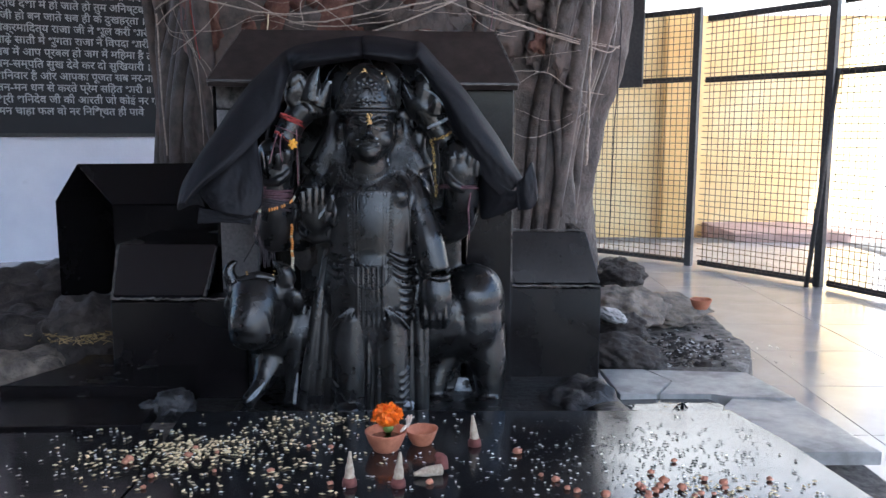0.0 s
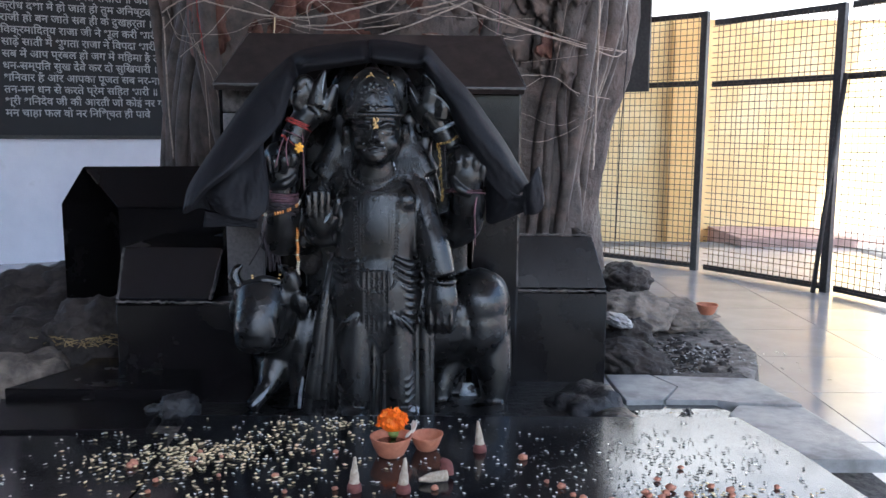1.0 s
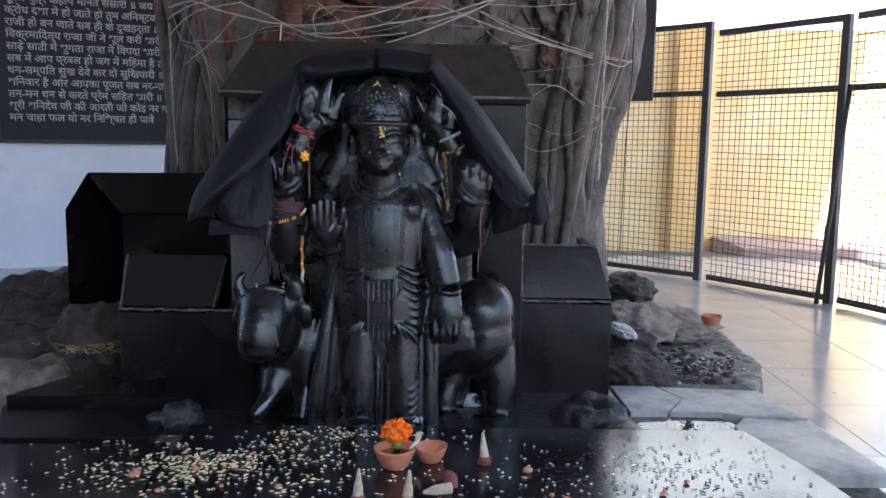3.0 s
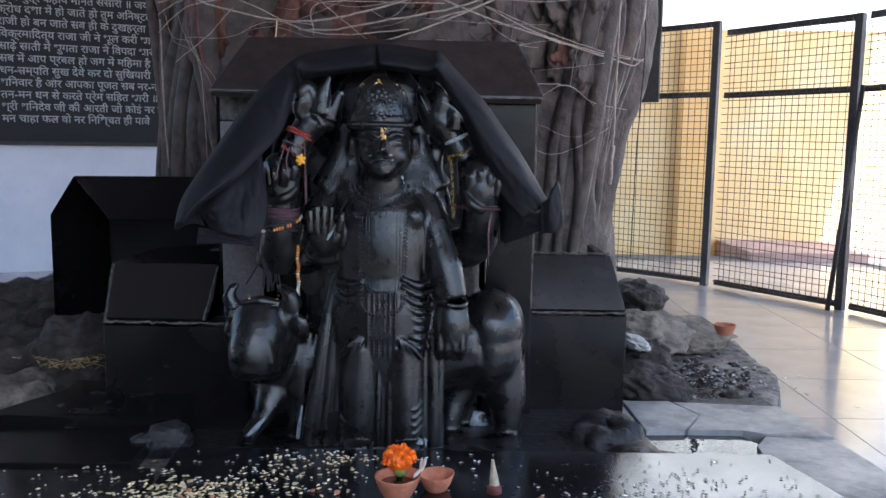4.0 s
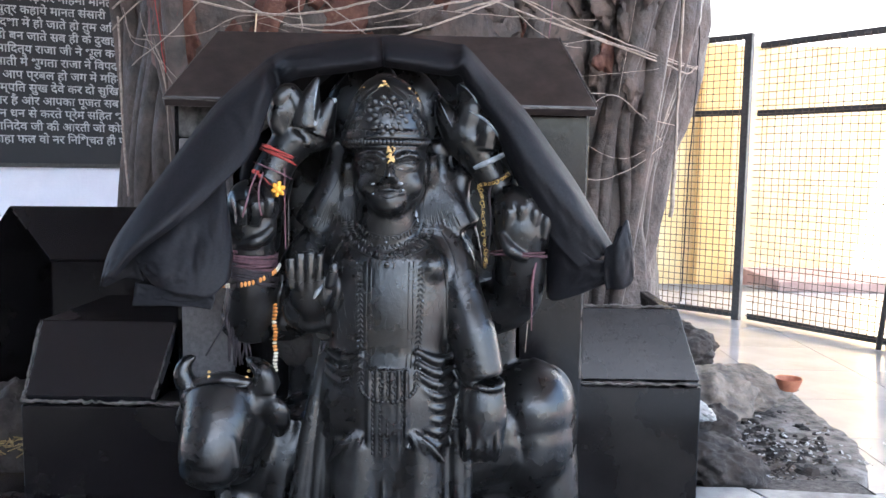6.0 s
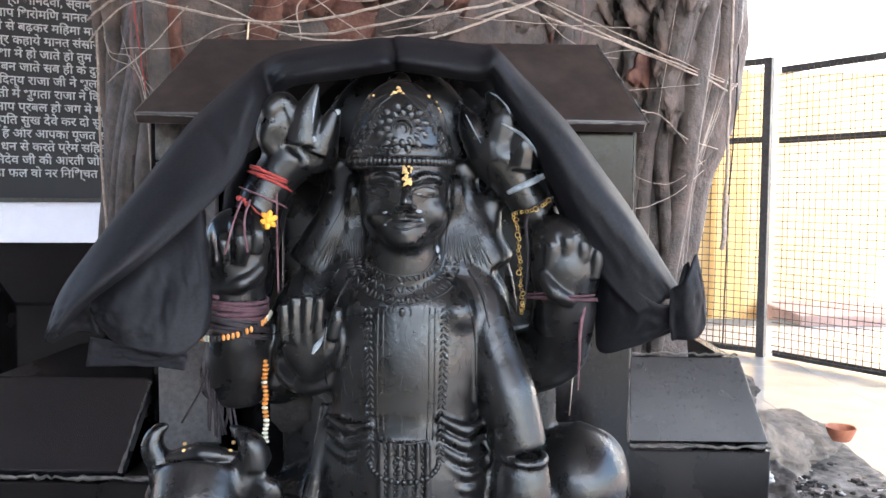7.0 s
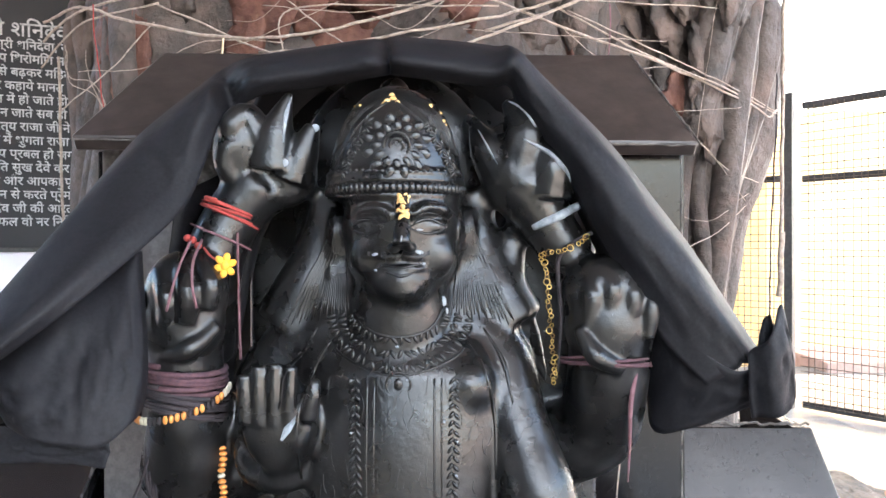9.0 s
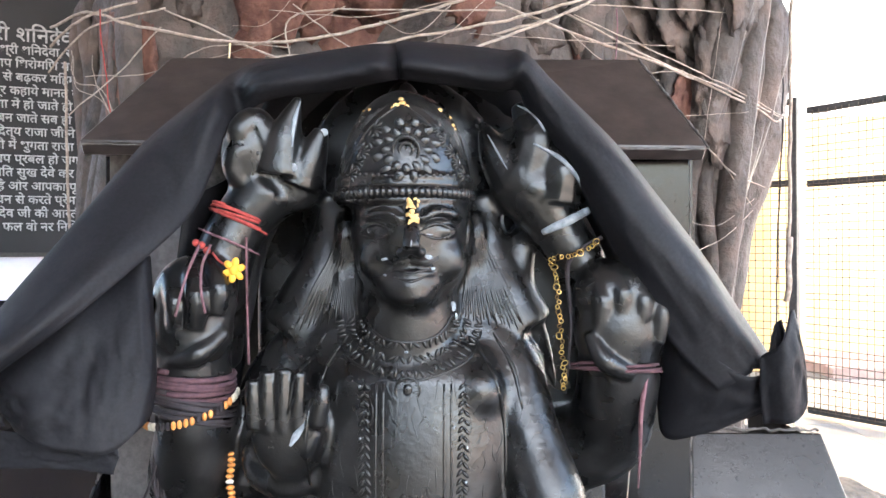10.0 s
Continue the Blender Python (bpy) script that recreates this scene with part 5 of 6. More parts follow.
# ---- the black cloth over the statue ----
def cloth():
    """A satin sheet: a rolled band that arches over the crown, and the sides that hang from it."""
    bm = bmesh.new()

    def skin(sections, across, along_steps, wrinkle, seed):
        cols = [smooth_line(s, across) for s in sections]
        rows = [smooth_line([c[i] for c in cols], along_steps) for i in range(len(cols[0]))]
        nv, nu = len(rows), len(rows[0])
        grid = []
        for i in range(nv):
            line = []
            for j in range(nu):
                p = rows[i][j].copy()
                u, v = j / (nu - 1), i / (nv - 1)
                w = wrinkle(u, v) + 0.0016 * noise.noise(Vector((u * 9 + seed, v * 4, seed)))
                sharp = abs(noise.noise(Vector((u * 13 + 3 * v + seed, v * 2.0 - 3 * u, seed * 2.0))))
                w += 0.0052 * max(0, 0.12 - sharp) / 0.12 * math.sin(math.pi * v)
                p.y += w
                p.z += 0.3 * w
                line.append(bm.verts.new(p))
            grid.append(line)
        for i in range(nv - 1):
            for j in range(nu - 1):
                bm.faces.new((grid[i][j], grid[i + 1][j], grid[i + 1][j + 1], grid[i][j + 1])).smooth = True

    # the band: far edge, ridge, front and the edge rolled under, from the low tip over the crown to the knot
    def band(far, ridge, front, under):
        return [Vector(far), Vector(ridge), Vector(front), Vector(under)]

    arch = [band((-0.5273, 1.6550, 0.7190), (-0.5188, 1.6400, 0.7282), (-0.5063, 1.6320, 0.7329), (-0.5034, 1.6400, 0.7284)),
            band((-0.5263, 1.6900, 0.7659), (-0.5072, 1.6600, 0.7708), (-0.4825, 1.6400, 0.7653), (-0.4756, 1.6520, 0.7626)),
            band((-0.5063, 1.7250, 0.8141), (-0.4833, 1.6900, 0.8165), (-0.4375, 1.6550, 0.8111), (-0.4187, 1.6680, 0.8077)),
            band((-0.4672, 1.7800, 0.8906), (-0.4412, 1.7400, 0.8890), (-0.3920, 1.7050, 0.8710), (-0.3763, 1.7150, 0.8571)),
            band((-0.4355, 1.8100, 0.9446), (-0.4078, 1.7650, 0.9378), (-0.3642, 1.7450, 0.9106), (-0.3480, 1.7550, 0.8988)),
            band((-0.4103, 1.8300, 0.9815), (-0.3836, 1.7850, 0.9702), (-0.3531, 1.7650, 0.9478), (-0.3365, 1.7750, 0.9376)),
            band((-0.3636, 1.8600, 1.0309), (-0.3450, 1.8000, 1.0121), (-0.3333, 1.7820, 0.9932), (-0.3274, 1.7950, 0.9820)),
            band((-0.3459, 1.8700, 1.0473), (-0.3339, 1.8380, 1.0290), (-0.3266, 1.8260, 1.0092), (-0.3212, 1.8220, 0.9952)),
            band((-0.3180, 1.8750, 1.0608), (-0.3007, 1.8060, 1.0399), (-0.2900, 1.7820, 1.0191), (-0.2876, 1.8000, 1.0081)),
            band((-0.2472, 1.8850, 1.0740), (-0.2354, 1.8150, 1.0522), (-0.2277, 1.7820, 1.0283), (-0.2286, 1.8040, 1.0165)),
            band((-0.1991, 1.8880, 1.0811), (-0.1888, 1.8120, 1.0580), (-0.1813, 1.7760, 1.0336), (-0.1823, 1.8020, 1.0240)),
            band((-0.1787, 1.8950, 1.0825), (-0.1715, 1.8320, 1.0583), (-0.1672, 1.8000, 1.0371), (-0.1674, 1.8120, 1.0284)),
            band((-0.1669, 1.8900, 1.0841), (-0.1600, 1.8120, 1.0597), (-0.1564, 1.7760, 1.0353), (-0.1583, 1.8020, 1.0257)),
            band((-0.1021, 1.8850, 1.0774), (-0.1018, 1.8150, 1.0547), (-0.1037, 1.7820, 1.0293), (-0.1057, 1.8040, 1.0189)),
            band((-0.0619, 1.8750, 1.0697), (-0.0654, 1.8120, 1.0485), (-0.0683, 1.7860, 1.0257), (-0.0710, 1.8060, 1.0150)),
            band((-0.0446, 1.8660, 1.0653), (-0.0461, 1.7960, 1.0463), (-0.0493, 1.7780, 1.0263), (-0.0530, 1.8060, 1.0151)),
            band((-0.0098, 1.8550, 1.0276), (-0.0157, 1.7980, 1.0115), (-0.0279, 1.7860, 0.9954), (-0.0403, 1.8160, 0.9909)),
            band((0.0452, 1.8450, 0.9690), (0.0320, 1.7860, 0.9549), (0.0132, 1.7700, 0.9406), (-0.0019, 1.8060, 0.9349)),
            band((0.0872, 1.8350, 0.9117), (0.0706, 1.7780, 0.8998), (0.0451, 1.7640, 0.8826), (0.0276, 1.8020, 0.8733)),
            band((0.1240, 1.8250, 0.8596), (0.1050, 1.7730, 0.8494), (0.0782, 1.7680, 0.8316), (0.0578, 1.7920, 0.8197)),
            band((0.1542, 1.8150, 0.8087), (0.1363, 1.7760, 0.7992), (0.1128, 1.7740, 0.7827), (0.0908, 1.7840, 0.7710)),
            band((0.1801, 1.8050, 0.7653), (0.1646, 1.7780, 0.7575), (0.1440, 1.7770, 0.7454), (0.1258, 1.7820, 0.7354))]
    skin(arch, 6, 7, lambda u, v: 0.0030 * math.sin(31 * u + 4 * v) * math.sin(math.pi * v), 2.0)
    # the side that hangs under the band, with a soft fold and a doubled hem
    hang = [[Vector((-0.4917, 1.6840, 0.7614)), Vector((-0.4876, 1.6800, 0.7453)), Vector((-0.4780, 1.6760, 0.7322)), Vector((-0.4672, 1.6760, 0.7185))],
            [Vector((-0.4679, 1.6880, 0.7821)), Vector((-0.4576, 1.6710, 0.7551)), Vector((-0.4485, 1.6640, 0.7316)), Vector((-0.4422, 1.6680, 0.7132))],
            [Vector((-0.4313, 1.6960, 0.8084)), Vector((-0.4222, 1.6840, 0.7693)), Vector((-0.4141, 1.6710, 0.7351)), Vector((-0.4073, 1.6660, 0.7072))],
            [Vector((-0.4069, 1.7280, 0.8394)), Vector((-0.3925, 1.6960, 0.7879)), Vector((-0.3868, 1.6760, 0.7417)), Vector((-0.3848, 1.6680, 0.7037))],
            [Vector((-0.3853, 1.7360, 0.8580)), Vector((-0.3757, 1.7160, 0.8076)), Vector((-0.3662, 1.6960, 0.7603)), Vector((-0.3676, 1.6800, 0.7192))],
            [Vector((-0.3869, 1.7560, 0.8598)), Vector((-0.3796, 1.7440, 0.8057)), Vector((-0.3712, 1.7280, 0.7565)), Vector((-0.3684, 1.7120, 0.7270))]]
    skin(hang, 8, 8, lambda u, v: 0.0048 * math.sin(7.5 * u + 2.4 * v) * v, 5.0)
    hem = [[Vector((-0.4938, 1.6900, 0.7187)), Vector((-0.4944, 1.6840, 0.7028)), Vector((-0.4961, 1.6820, 0.6863))],
           [Vector((-0.4524, 1.6840, 0.7118)), Vector((-0.4511, 1.6800, 0.6999)), Vector((-0.4505, 1.6780, 0.6905))],
           [Vector((-0.4107, 1.6760, 0.7095)), Vector((-0.4088, 1.6740, 0.6974)), Vector((-0.4069, 1.6720, 0.6881))],
           [Vector((-0.3817, 1.6760, 0.7099)), Vector((-0.3812, 1.6740, 0.6992)), Vector((-0.3835, 1.6740, 0.6874))]]
    skin(hem, 6, 8, lambda u, v: 0.0022 * math.sin(9 * u + 2 * v), 8.0)
    # dark return of the tip below the band
    tip = [[Vector((-0.5280, 1.6580, 0.7191)), Vector((-0.5286, 1.6650, 0.7166)), Vector((-0.5277, 1.6720, 0.7155))],
           [Vector((-0.5132, 1.6720, 0.7474)), Vector((-0.5076, 1.6840, 0.7362)), Vector((-0.5049, 1.6900, 0.7256))],
           [Vector((-0.4869, 1.6760, 0.7638)), Vector((-0.4874, 1.6860, 0.7418)), Vector((-0.4825, 1.6900, 0.7210))]]
    skin(tip, 5, 6, lambda u, v: 0.0, 4.0)
    # the other side: it falls from the band behind the fist and is drawn up to the knot
    side = [[Vector((-0.0375, 1.8120, 0.9980)), Vector((-0.0334, 1.8350, 0.9821)), Vector((-0.0272, 1.8680, 0.9661))],
            [Vector((0.0023, 1.8020, 0.9377)), Vector((0.0091, 1.8300, 0.9208)), Vector((0.0204, 1.8700, 0.8983))],
            [Vector((0.0570, 1.7920, 0.8558)), Vector((0.0588, 1.8150, 0.8291)), Vector((0.0634, 1.8620, 0.7949))],
            [Vector((0.0902, 1.7860, 0.8084)), Vector((0.0870, 1.8000, 0.7769)), Vector((0.0835, 1.8450, 0.7247))],
            [Vector((0.1155, 1.7800, 0.7732)), Vector((0.1087, 1.7960, 0.7318)), Vector((0.0888, 1.8300, 0.6833))],
            [Vector((0.1481, 1.7760, 0.7500)), Vector((0.1419, 1.7860, 0.7214)), Vector((0.1249, 1.8050, 0.6951))],
            [Vector((0.1746, 1.7760, 0.7549)), Vector((0.1747, 1.7800, 0.7348)), Vector((0.1685, 1.7900, 0.7143))]]
    skin(side, 8, 8, lambda u, v: 0.0025 * math.sin(10 * u + 3 * v) * v, 11.0)
    # the corner pulled through itself, standing up beside the knot
    corner = [[Vector((0.1601, 1.7720, 0.7671)), Vector((0.1587, 1.7680, 0.7363)), Vector((0.1640, 1.7750, 0.7068))],
              [Vector((0.1736, 1.7620, 0.7801)), Vector((0.1753, 1.7580, 0.7437)), Vector((0.1801, 1.7680, 0.7096))],
              [Vector((0.1878, 1.7700, 0.8077)), Vector((0.1935, 1.7640, 0.7669)), Vector((0.1986, 1.7720, 0.7153))],
              [Vector((0.1944, 1.7850, 0.8082)), Vector((0.2023, 1.7820, 0.7695)), Vector((0.2073, 1.7860, 0.7375))]]
    skin(corner, 6, 6, lambda u, v: 0.0022 * math.sin(12 * u), 14.0)
    ear = [[Vector((0.1732, 1.7850, 0.7704)), Vector((0.1722, 1.7850, 0.7553))], [Vector((0.1815, 1.7950, 0.7937)), Vector((0.1834, 1.7900, 0.7670))], [Vector((0.1880, 1.7950, 0.7999)), Vector((0.1921, 1.7900, 0.7777))]]
    skin(ear, 4, 5, lambda u, v: 0.0, 17.0)
    # an added black sheet behind the palms and the head, in place of deep shade
    gap_sheet = [[Vector((-0.398, 1.800, 0.679)), Vector((-0.385, 1.800, 0.800)), Vector((-0.372, 1.805, 0.913))],
              [Vector((-0.357, 1.888, 0.670)), Vector((-0.350, 1.888, 0.800)), Vector((-0.338, 1.885, 0.955))],
              [Vector((-0.300, 1.902, 0.900)), Vector((-0.300, 1.900, 0.970)), Vector((-0.300, 1.890, 1.040))],
              [Vector((-0.165, 1.930, 0.930)), Vector((-0.165, 1.925, 1.000)), Vector((-0.165, 1.905, 1.062))],
              [Vector((-0.009, 1.902, 0.909)), Vector((-0.026, 1.900, 0.970)), Vector((-0.043, 1.885, 1.040))]]
    skin(gap_sheet, 6, 6, lambda u, v: 0.003 * math.sin(20 * u), 20.0)
    bmesh.ops.recalc_face_normals(bm, faces=bm.faces)
    ob = part("cloth", bm, M_CLOTH)
    thick = ob.modifiers.new("thick", "SOLIDIFY")
    thick.thickness, thick.offset = 0.0015, 0.0
    return tagged(ob, "black satin cloth draped over the statue's arms and crown", "cloth")


cloth()


# ---- bark flakes and aerial roots on the trunk ----
rnd = random.Random(11)


def bark_point(a, z, out=0.0):
    r = trunk_radius(a, z) + out
    return Vector((-0.20 + 0.02 * z + r * 1.12 * math.cos(a) * (0.98 + 0.06 * z), 3.05 + r * 0.98 * math.sin(a), z))


for k in range(120):
    a = radians(rnd.uniform(205, 300) if k % 3 else rnd.uniform(285, 325))
    z = rnd.uniform(1.09, 1.55)
    p = bark_point(a, z, 0.004)
    bm = bmesh.new()
    lump(bm, 0, 0, 0, rnd.uniform(0.025, 0.075), rnd.uniform(0.008, 0.016), rnd.uniform(0.03, 0.10), k + 60, 0.5, 2.4, 3)
    ob = part("bark_flake", bm, M_BARKRED if rnd.random() < (0.85 if a < radians(283) else 0.12) else M_BARK)
    ob.matrix_world = pose(p.x, p.y, p.z, rnd.uniform(-8, 8), rnd.uniform(-25, 25), math.degrees(a) + 90)
    ob.parent = tree
    ob.matrix_parent_inverse = tree.matrix_world.inverted()
for k in range(26):
    a = radians(rnd.uniform(188, 235) if k % 2 else rnd.uniform(290, 352))
    z0, z1 = rnd.uniform(1.2, 2.2), rnd.uniform(0.25, 0.7)
    bm = bmesh.new()
    tube(bm, [bark_point(a + 0.05 * math.sin(3 * s + k), z0 + (z1 - z0) * s, 0.008) for s in (0, 0.17, 0.33, 0.5, 0.67, 0.83, 1)], [0.012, 0.02 + 0.016 * rnd.random(), 0.012], 8, 4)
    part("aerial_root", bm, M_BARK, tree)


# ---- votive threads wound round the trunk ----
def thread(points, r=0.0018, material=M_THREAD, label="pale dusty cotton thread wound round the tree"):
    bm = bmesh.new()
    line = smooth_line(points, 8)
    off = rnd.uniform(0, 50)
    line = [p + 0.0025 * Vector((noise.noise(p * 30 + Vector((off, 0, 0))), noise.noise(p * 25 + Vector((0, off, 0))), noise.noise(p * 35 - Vector((off, 0, 0))))) for p in line]
    tube(bm, line, r * 0.75, 5, 1)
    return solo("cotton_thread", bm, material, label, "thread", "votive threads on the tree", smooth=True)


thread([(-0.809, 2.400, 1.244), (-0.718, 2.340, 1.252), (-0.640, 2.310, 1.224), (-0.558, 2.290, 1.203), (-0.480, 2.280, 1.187), (-0.380, 2.270, 1.183), (-0.283, 2.280, 1.200), (-0.178, 2.290, 1.229), (-0.088, 2.300, 1.258)], 0.0034)
thread([(-0.810, 2.400, 1.213), (-0.726, 2.340, 1.242), (-0.624, 2.310, 1.259)], 0.003)
thread([(-0.804, 2.380, 1.164), (-0.708, 2.330, 1.222), (-0.575, 2.300, 1.246)], 0.0022)
thread([(-0.412, 2.280, 1.162), (-0.312, 2.270, 1.163), (-0.192, 2.270, 1.186), (-0.042, 2.290, 1.217), (0.095, 2.330, 1.263)], 0.0032)
thread([(-0.427, 2.240, 1.133), (-0.307, 2.230, 1.129), (-0.224, 2.220, 1.124), (-0.129, 2.240, 1.151), (-0.041, 2.270, 1.188), (0.080, 2.330, 1.248)], 0.0030)
thread([(-0.575, 2.300, 1.243), (-0.465, 2.280, 1.191), (-0.388, 2.270, 1.158), (-0.282, 2.270, 1.151), (-0.132, 2.280, 1.167)], 0.0022)
thread([(-0.372, 2.290, 1.246), (-0.306, 2.280, 1.192), (-0.226, 2.240, 1.129)], 0.0016)
thread([(-0.688, 2.320, 1.251), (-0.681, 2.320, 1.161), (-0.659, 2.300, 1.066)], 0.0014, M_THREADRED, "thin faded red thread hanging on the bark")
thread([(-0.739, 2.320, 1.082), (-0.657, 2.310, 1.145), (-0.586, 2.310, 1.220)], 0.0016)
thread([(-0.373, 2.270, 1.149), (-0.362, 2.280, 1.227), (-0.163, 2.290, 1.233), (-0.042, 2.300, 1.233)], 0.0018)
thread([(-0.465, 2.280, 1.188), (-0.468, 2.270, 1.142)], 0.0022, M_GRAIN, "short yellow thread on the bark")
thread([(-0.717, 2.330, 1.147), (-0.593, 2.300, 1.144), (-0.495, 2.280, 1.180), (-0.372, 2.270, 1.175)], 0.0012)
thread([(-0.058, 2.310, 1.249), (0.096, 2.330, 1.194), (0.243, 2.400, 1.159), (0.437, 2.600, 1.133), (0.532, 2.750, 1.129), (0.588, 2.860, 1.160)], 0.0030)
thread([(0.049, 2.320, 1.237), (0.192, 2.370, 1.176), (0.373, 2.520, 1.144), (0.587, 2.860, 1.152)], 0.0024)
thread([(0.065, 2.320, 1.231), (0.208, 2.370, 1.182), (0.392, 2.540, 1.150), (0.588, 2.860, 1.156)], 0.0016)
thread([(-0.065, 2.300, 1.197), (0.042, 2.320, 1.231), (0.111, 2.340, 1.268)], 0.0032)
thread([(0.080, 2.330, 1.251), (0.238, 2.380, 1.256), (0.484, 2.660, 1.321)], 0.0014)
thread([(0.182, 2.300, 1.037), (0.300, 2.450, 1.042), (0.382, 2.550, 1.004), (0.528, 2.800, 0.996)], 0.0014)
thread([(0.200, 2.300, 1.003), (0.299, 2.440, 1.041), (0.454, 2.660, 0.951)], 0.0010)
thread([(-0.064, 2.240, 1.138), (0.065, 2.260, 1.132), (0.199, 2.340, 1.133)], 0.0012)
thread([(0.134, 2.340, 1.247), (0.133, 2.340, 1.179), (0.125, 2.320, 1.127)], 0.0016, M_THREADPINK, "faded pinkish thread hanging on the bark")
thread([(0.339, 2.460, 1.283), (0.322, 2.460, 1.173), (0.299, 2.440, 1.043)], 0.0007)
thread([(0.193, 2.340, 1.072), (0.315, 2.450, 1.095), (0.414, 2.560, 1.116)], 0.0006)
thread([(0.198, 2.360, 0.940), (0.325, 2.480, 0.905), (0.457, 2.660, 0.963)], 0.0007)
thread([(0.199, 2.360, 0.868), (0.255, 2.400, 0.857), (0.345, 2.500, 0.882), (0.454, 2.660, 0.940)], 0.0010)
thread([(0.408, 2.340, 1.279), (0.406, 2.340, 1.174), (0.404, 2.340, 1.038), (0.403, 2.340, 0.883), (0.400, 2.340, 0.836)], 0.0042, M_THREAD, "thick pale cotton cord hanging from the tree")
thread([(0.403, 2.340, 0.883), (0.400, 2.335, 0.821), (0.399, 2.340, 0.780)], 0.0065, M_THREAD, "frayed end of a thick cotton cord")
thread([(0.586, 2.880, 1.364), (0.595, 2.880, 1.244), (0.596, 2.880, 1.162), (0.589, 2.880, 1.019), (0.583, 2.880, 0.885), (0.580, 2.880, 0.711), (0.576, 2.880, 0.514)], 0.0026, M_THREADDARK, "dark thin thread hanging beside the trunk")
thread([(-0.858, 2.550, 1.221), (-0.856, 2.550, 1.071), (-0.852, 2.550, 0.919), (-0.843, 2.550, 0.799)], 0.0036)
for k in range(13):
    x0 = rnd.uniform(-0.70, 0.10)
    z0 = rnd.uniform(1.13, 1.30)
    x1 = min(0.25, x0 + rnd.uniform(0.1, 0.35))
    z1 = z0 + rnd.uniform(-0.12, 0.12)

    def front(x):
        return 3.03 - 0.75 * math.sqrt(max(0.05, 1 - ((x + 0.19) / 0.86) ** 2))
    xm = (x0 + x1) / 2
    thread([(x0, front(x0), z0), (xm, front(xm) - 0.015, max(1.13, (z0 + z1) / 2 - rnd.uniform(0, 0.05))), (x1, front(x1), max(1.13, z1))], rnd.uniform(0.0006, 0.0011))
for k in range(4):
    x = rnd.uniform(-0.80, -0.70)
    z = rnd.uniform(1.1, 1.3)
    thread([(x - 0.06, 2.55, z + 0.08), (x, 2.44, z), (x + 0.08, 2.40, z - rnd.uniform(0.05, 0.2)), (x + 0.10, 2.40, z - rnd.uniform(0.3, 0.5))], 0.0012)


# ---- what the worshippers tied on the statue ----
def bracelet(name, centre, axis, radius, loops, thick, material, label, squash=1.0):
    bm = bmesh.new()
    axis = Vector(axis).normalized()
    u = axis.cross(Vector((0, 1, 0))).normalized()
    v = axis.cross(u)
    turns = []
    for k in range(loops * 22 + 1):
        a = 2 * math.pi * k / 22 + 1.2
        turns.append(Vector(centre) + (u * math.cos(a) + v * math.sin(a) * squash) * (radius + 0.0007 * math.sin(a * 0.37 + k)) + axis * ((k / 22 - loops / 2) * thick * 1.6 + 0.0012 * math.sin(a * 1.31)))
    tube(bm, turns, thick, 6, 1)
    return solo(name, bm, material, label, "bracelet", "threads tied on the statue", smooth=True)


up_left = Vector((-0.304, 1.820, 0.939)) - Vector((-0.334, 1.810, 0.860))
bracelet("thread_bracelet", (-0.322, 1.818, 0.897), up_left, 0.0290, 5, 0.0015, M_THREADRED, "red votive thread wound round the statue's wrist")
bracelet("thread_bracelet", (-0.331, 1.812, 0.873), up_left, 0.0305, 1, 0.0012, M_THREADPINK, "thin maroon thread with red beads on the wrist")
bracelet("cloth_band", (-0.359, 1.790, 0.740), (0.1, 0, 1), 0.037, 6, 0.0028, M_BANDMAROON, "faded maroon cloth band round the forearm")
bracelet("thread_bracelet", (-0.360, 1.790, 0.720), (0.2, 0.1, 1), 0.040, 6, 0.0022, M_THREADDARK, "black wool threads wound round the forearm")
bracelet("cloth_band", (0.038, 1.815, 0.753), (0.0, 0.1, 1), 0.0425, 3, 0.0016, M_BANDMAROON, "faded maroon thread round the other forearm")

beads = thing("bead_bracelet", (-0.345, 1.755, 0.720), "bracelet of orange and cream beads on the forearm", "bracelet", "threads tied on the statue")
c = Vector((-0.360, 1.790, 0.719))
for k in range(26):
    a = math.pi + math.pi * k / 25
    bm = bmesh.new()
    ell(bm, c.x + 0.043 * math.cos(a), c.y + 0.043 * math.sin(a), c.z - 0.012 + 0.026 * k / 25 - 0.010 * math.sin(math.pi * k / 25), 0.0024, 0.0026, 0.0040, seg=8)
    part("bead", bm, M_BEADPALE if k > 22 or k in (7, 8) else M_THREADDARK if k in (0, 1, 9, 10, 11, 16, 19, 20) else M_BEAD, beads)
strand = thing("bead_strand", (-0.326, 1.795, 0.674), "hanging strand of orange and brown wooden beads", "beads", "threads tied on the statue")
bm = bmesh.new()
tube(bm, [(-0.325, 1.800, 0.717), (-0.326, 1.795, 0.674)], 0.0012, 5, 4)
part("cord", bm, M_THREADDARK, strand)
top, low = Vector((-0.326, 1.795, 0.673)), Vector((-0.325, 1.795, 0.573))
for k in range(20):
    p = top.lerp(low, k / 19)
    bm = bmesh.new()
    ell(bm, p.x + 0.001 * math.sin(k), p.y, p.z, 0.0040, 0.0040, 0.0024, seg=10)
    part("bead", bm, M_BEADPALE if k % 6 == 5 or k > 13 else M_BEAD, strand)
bm = bmesh.new()
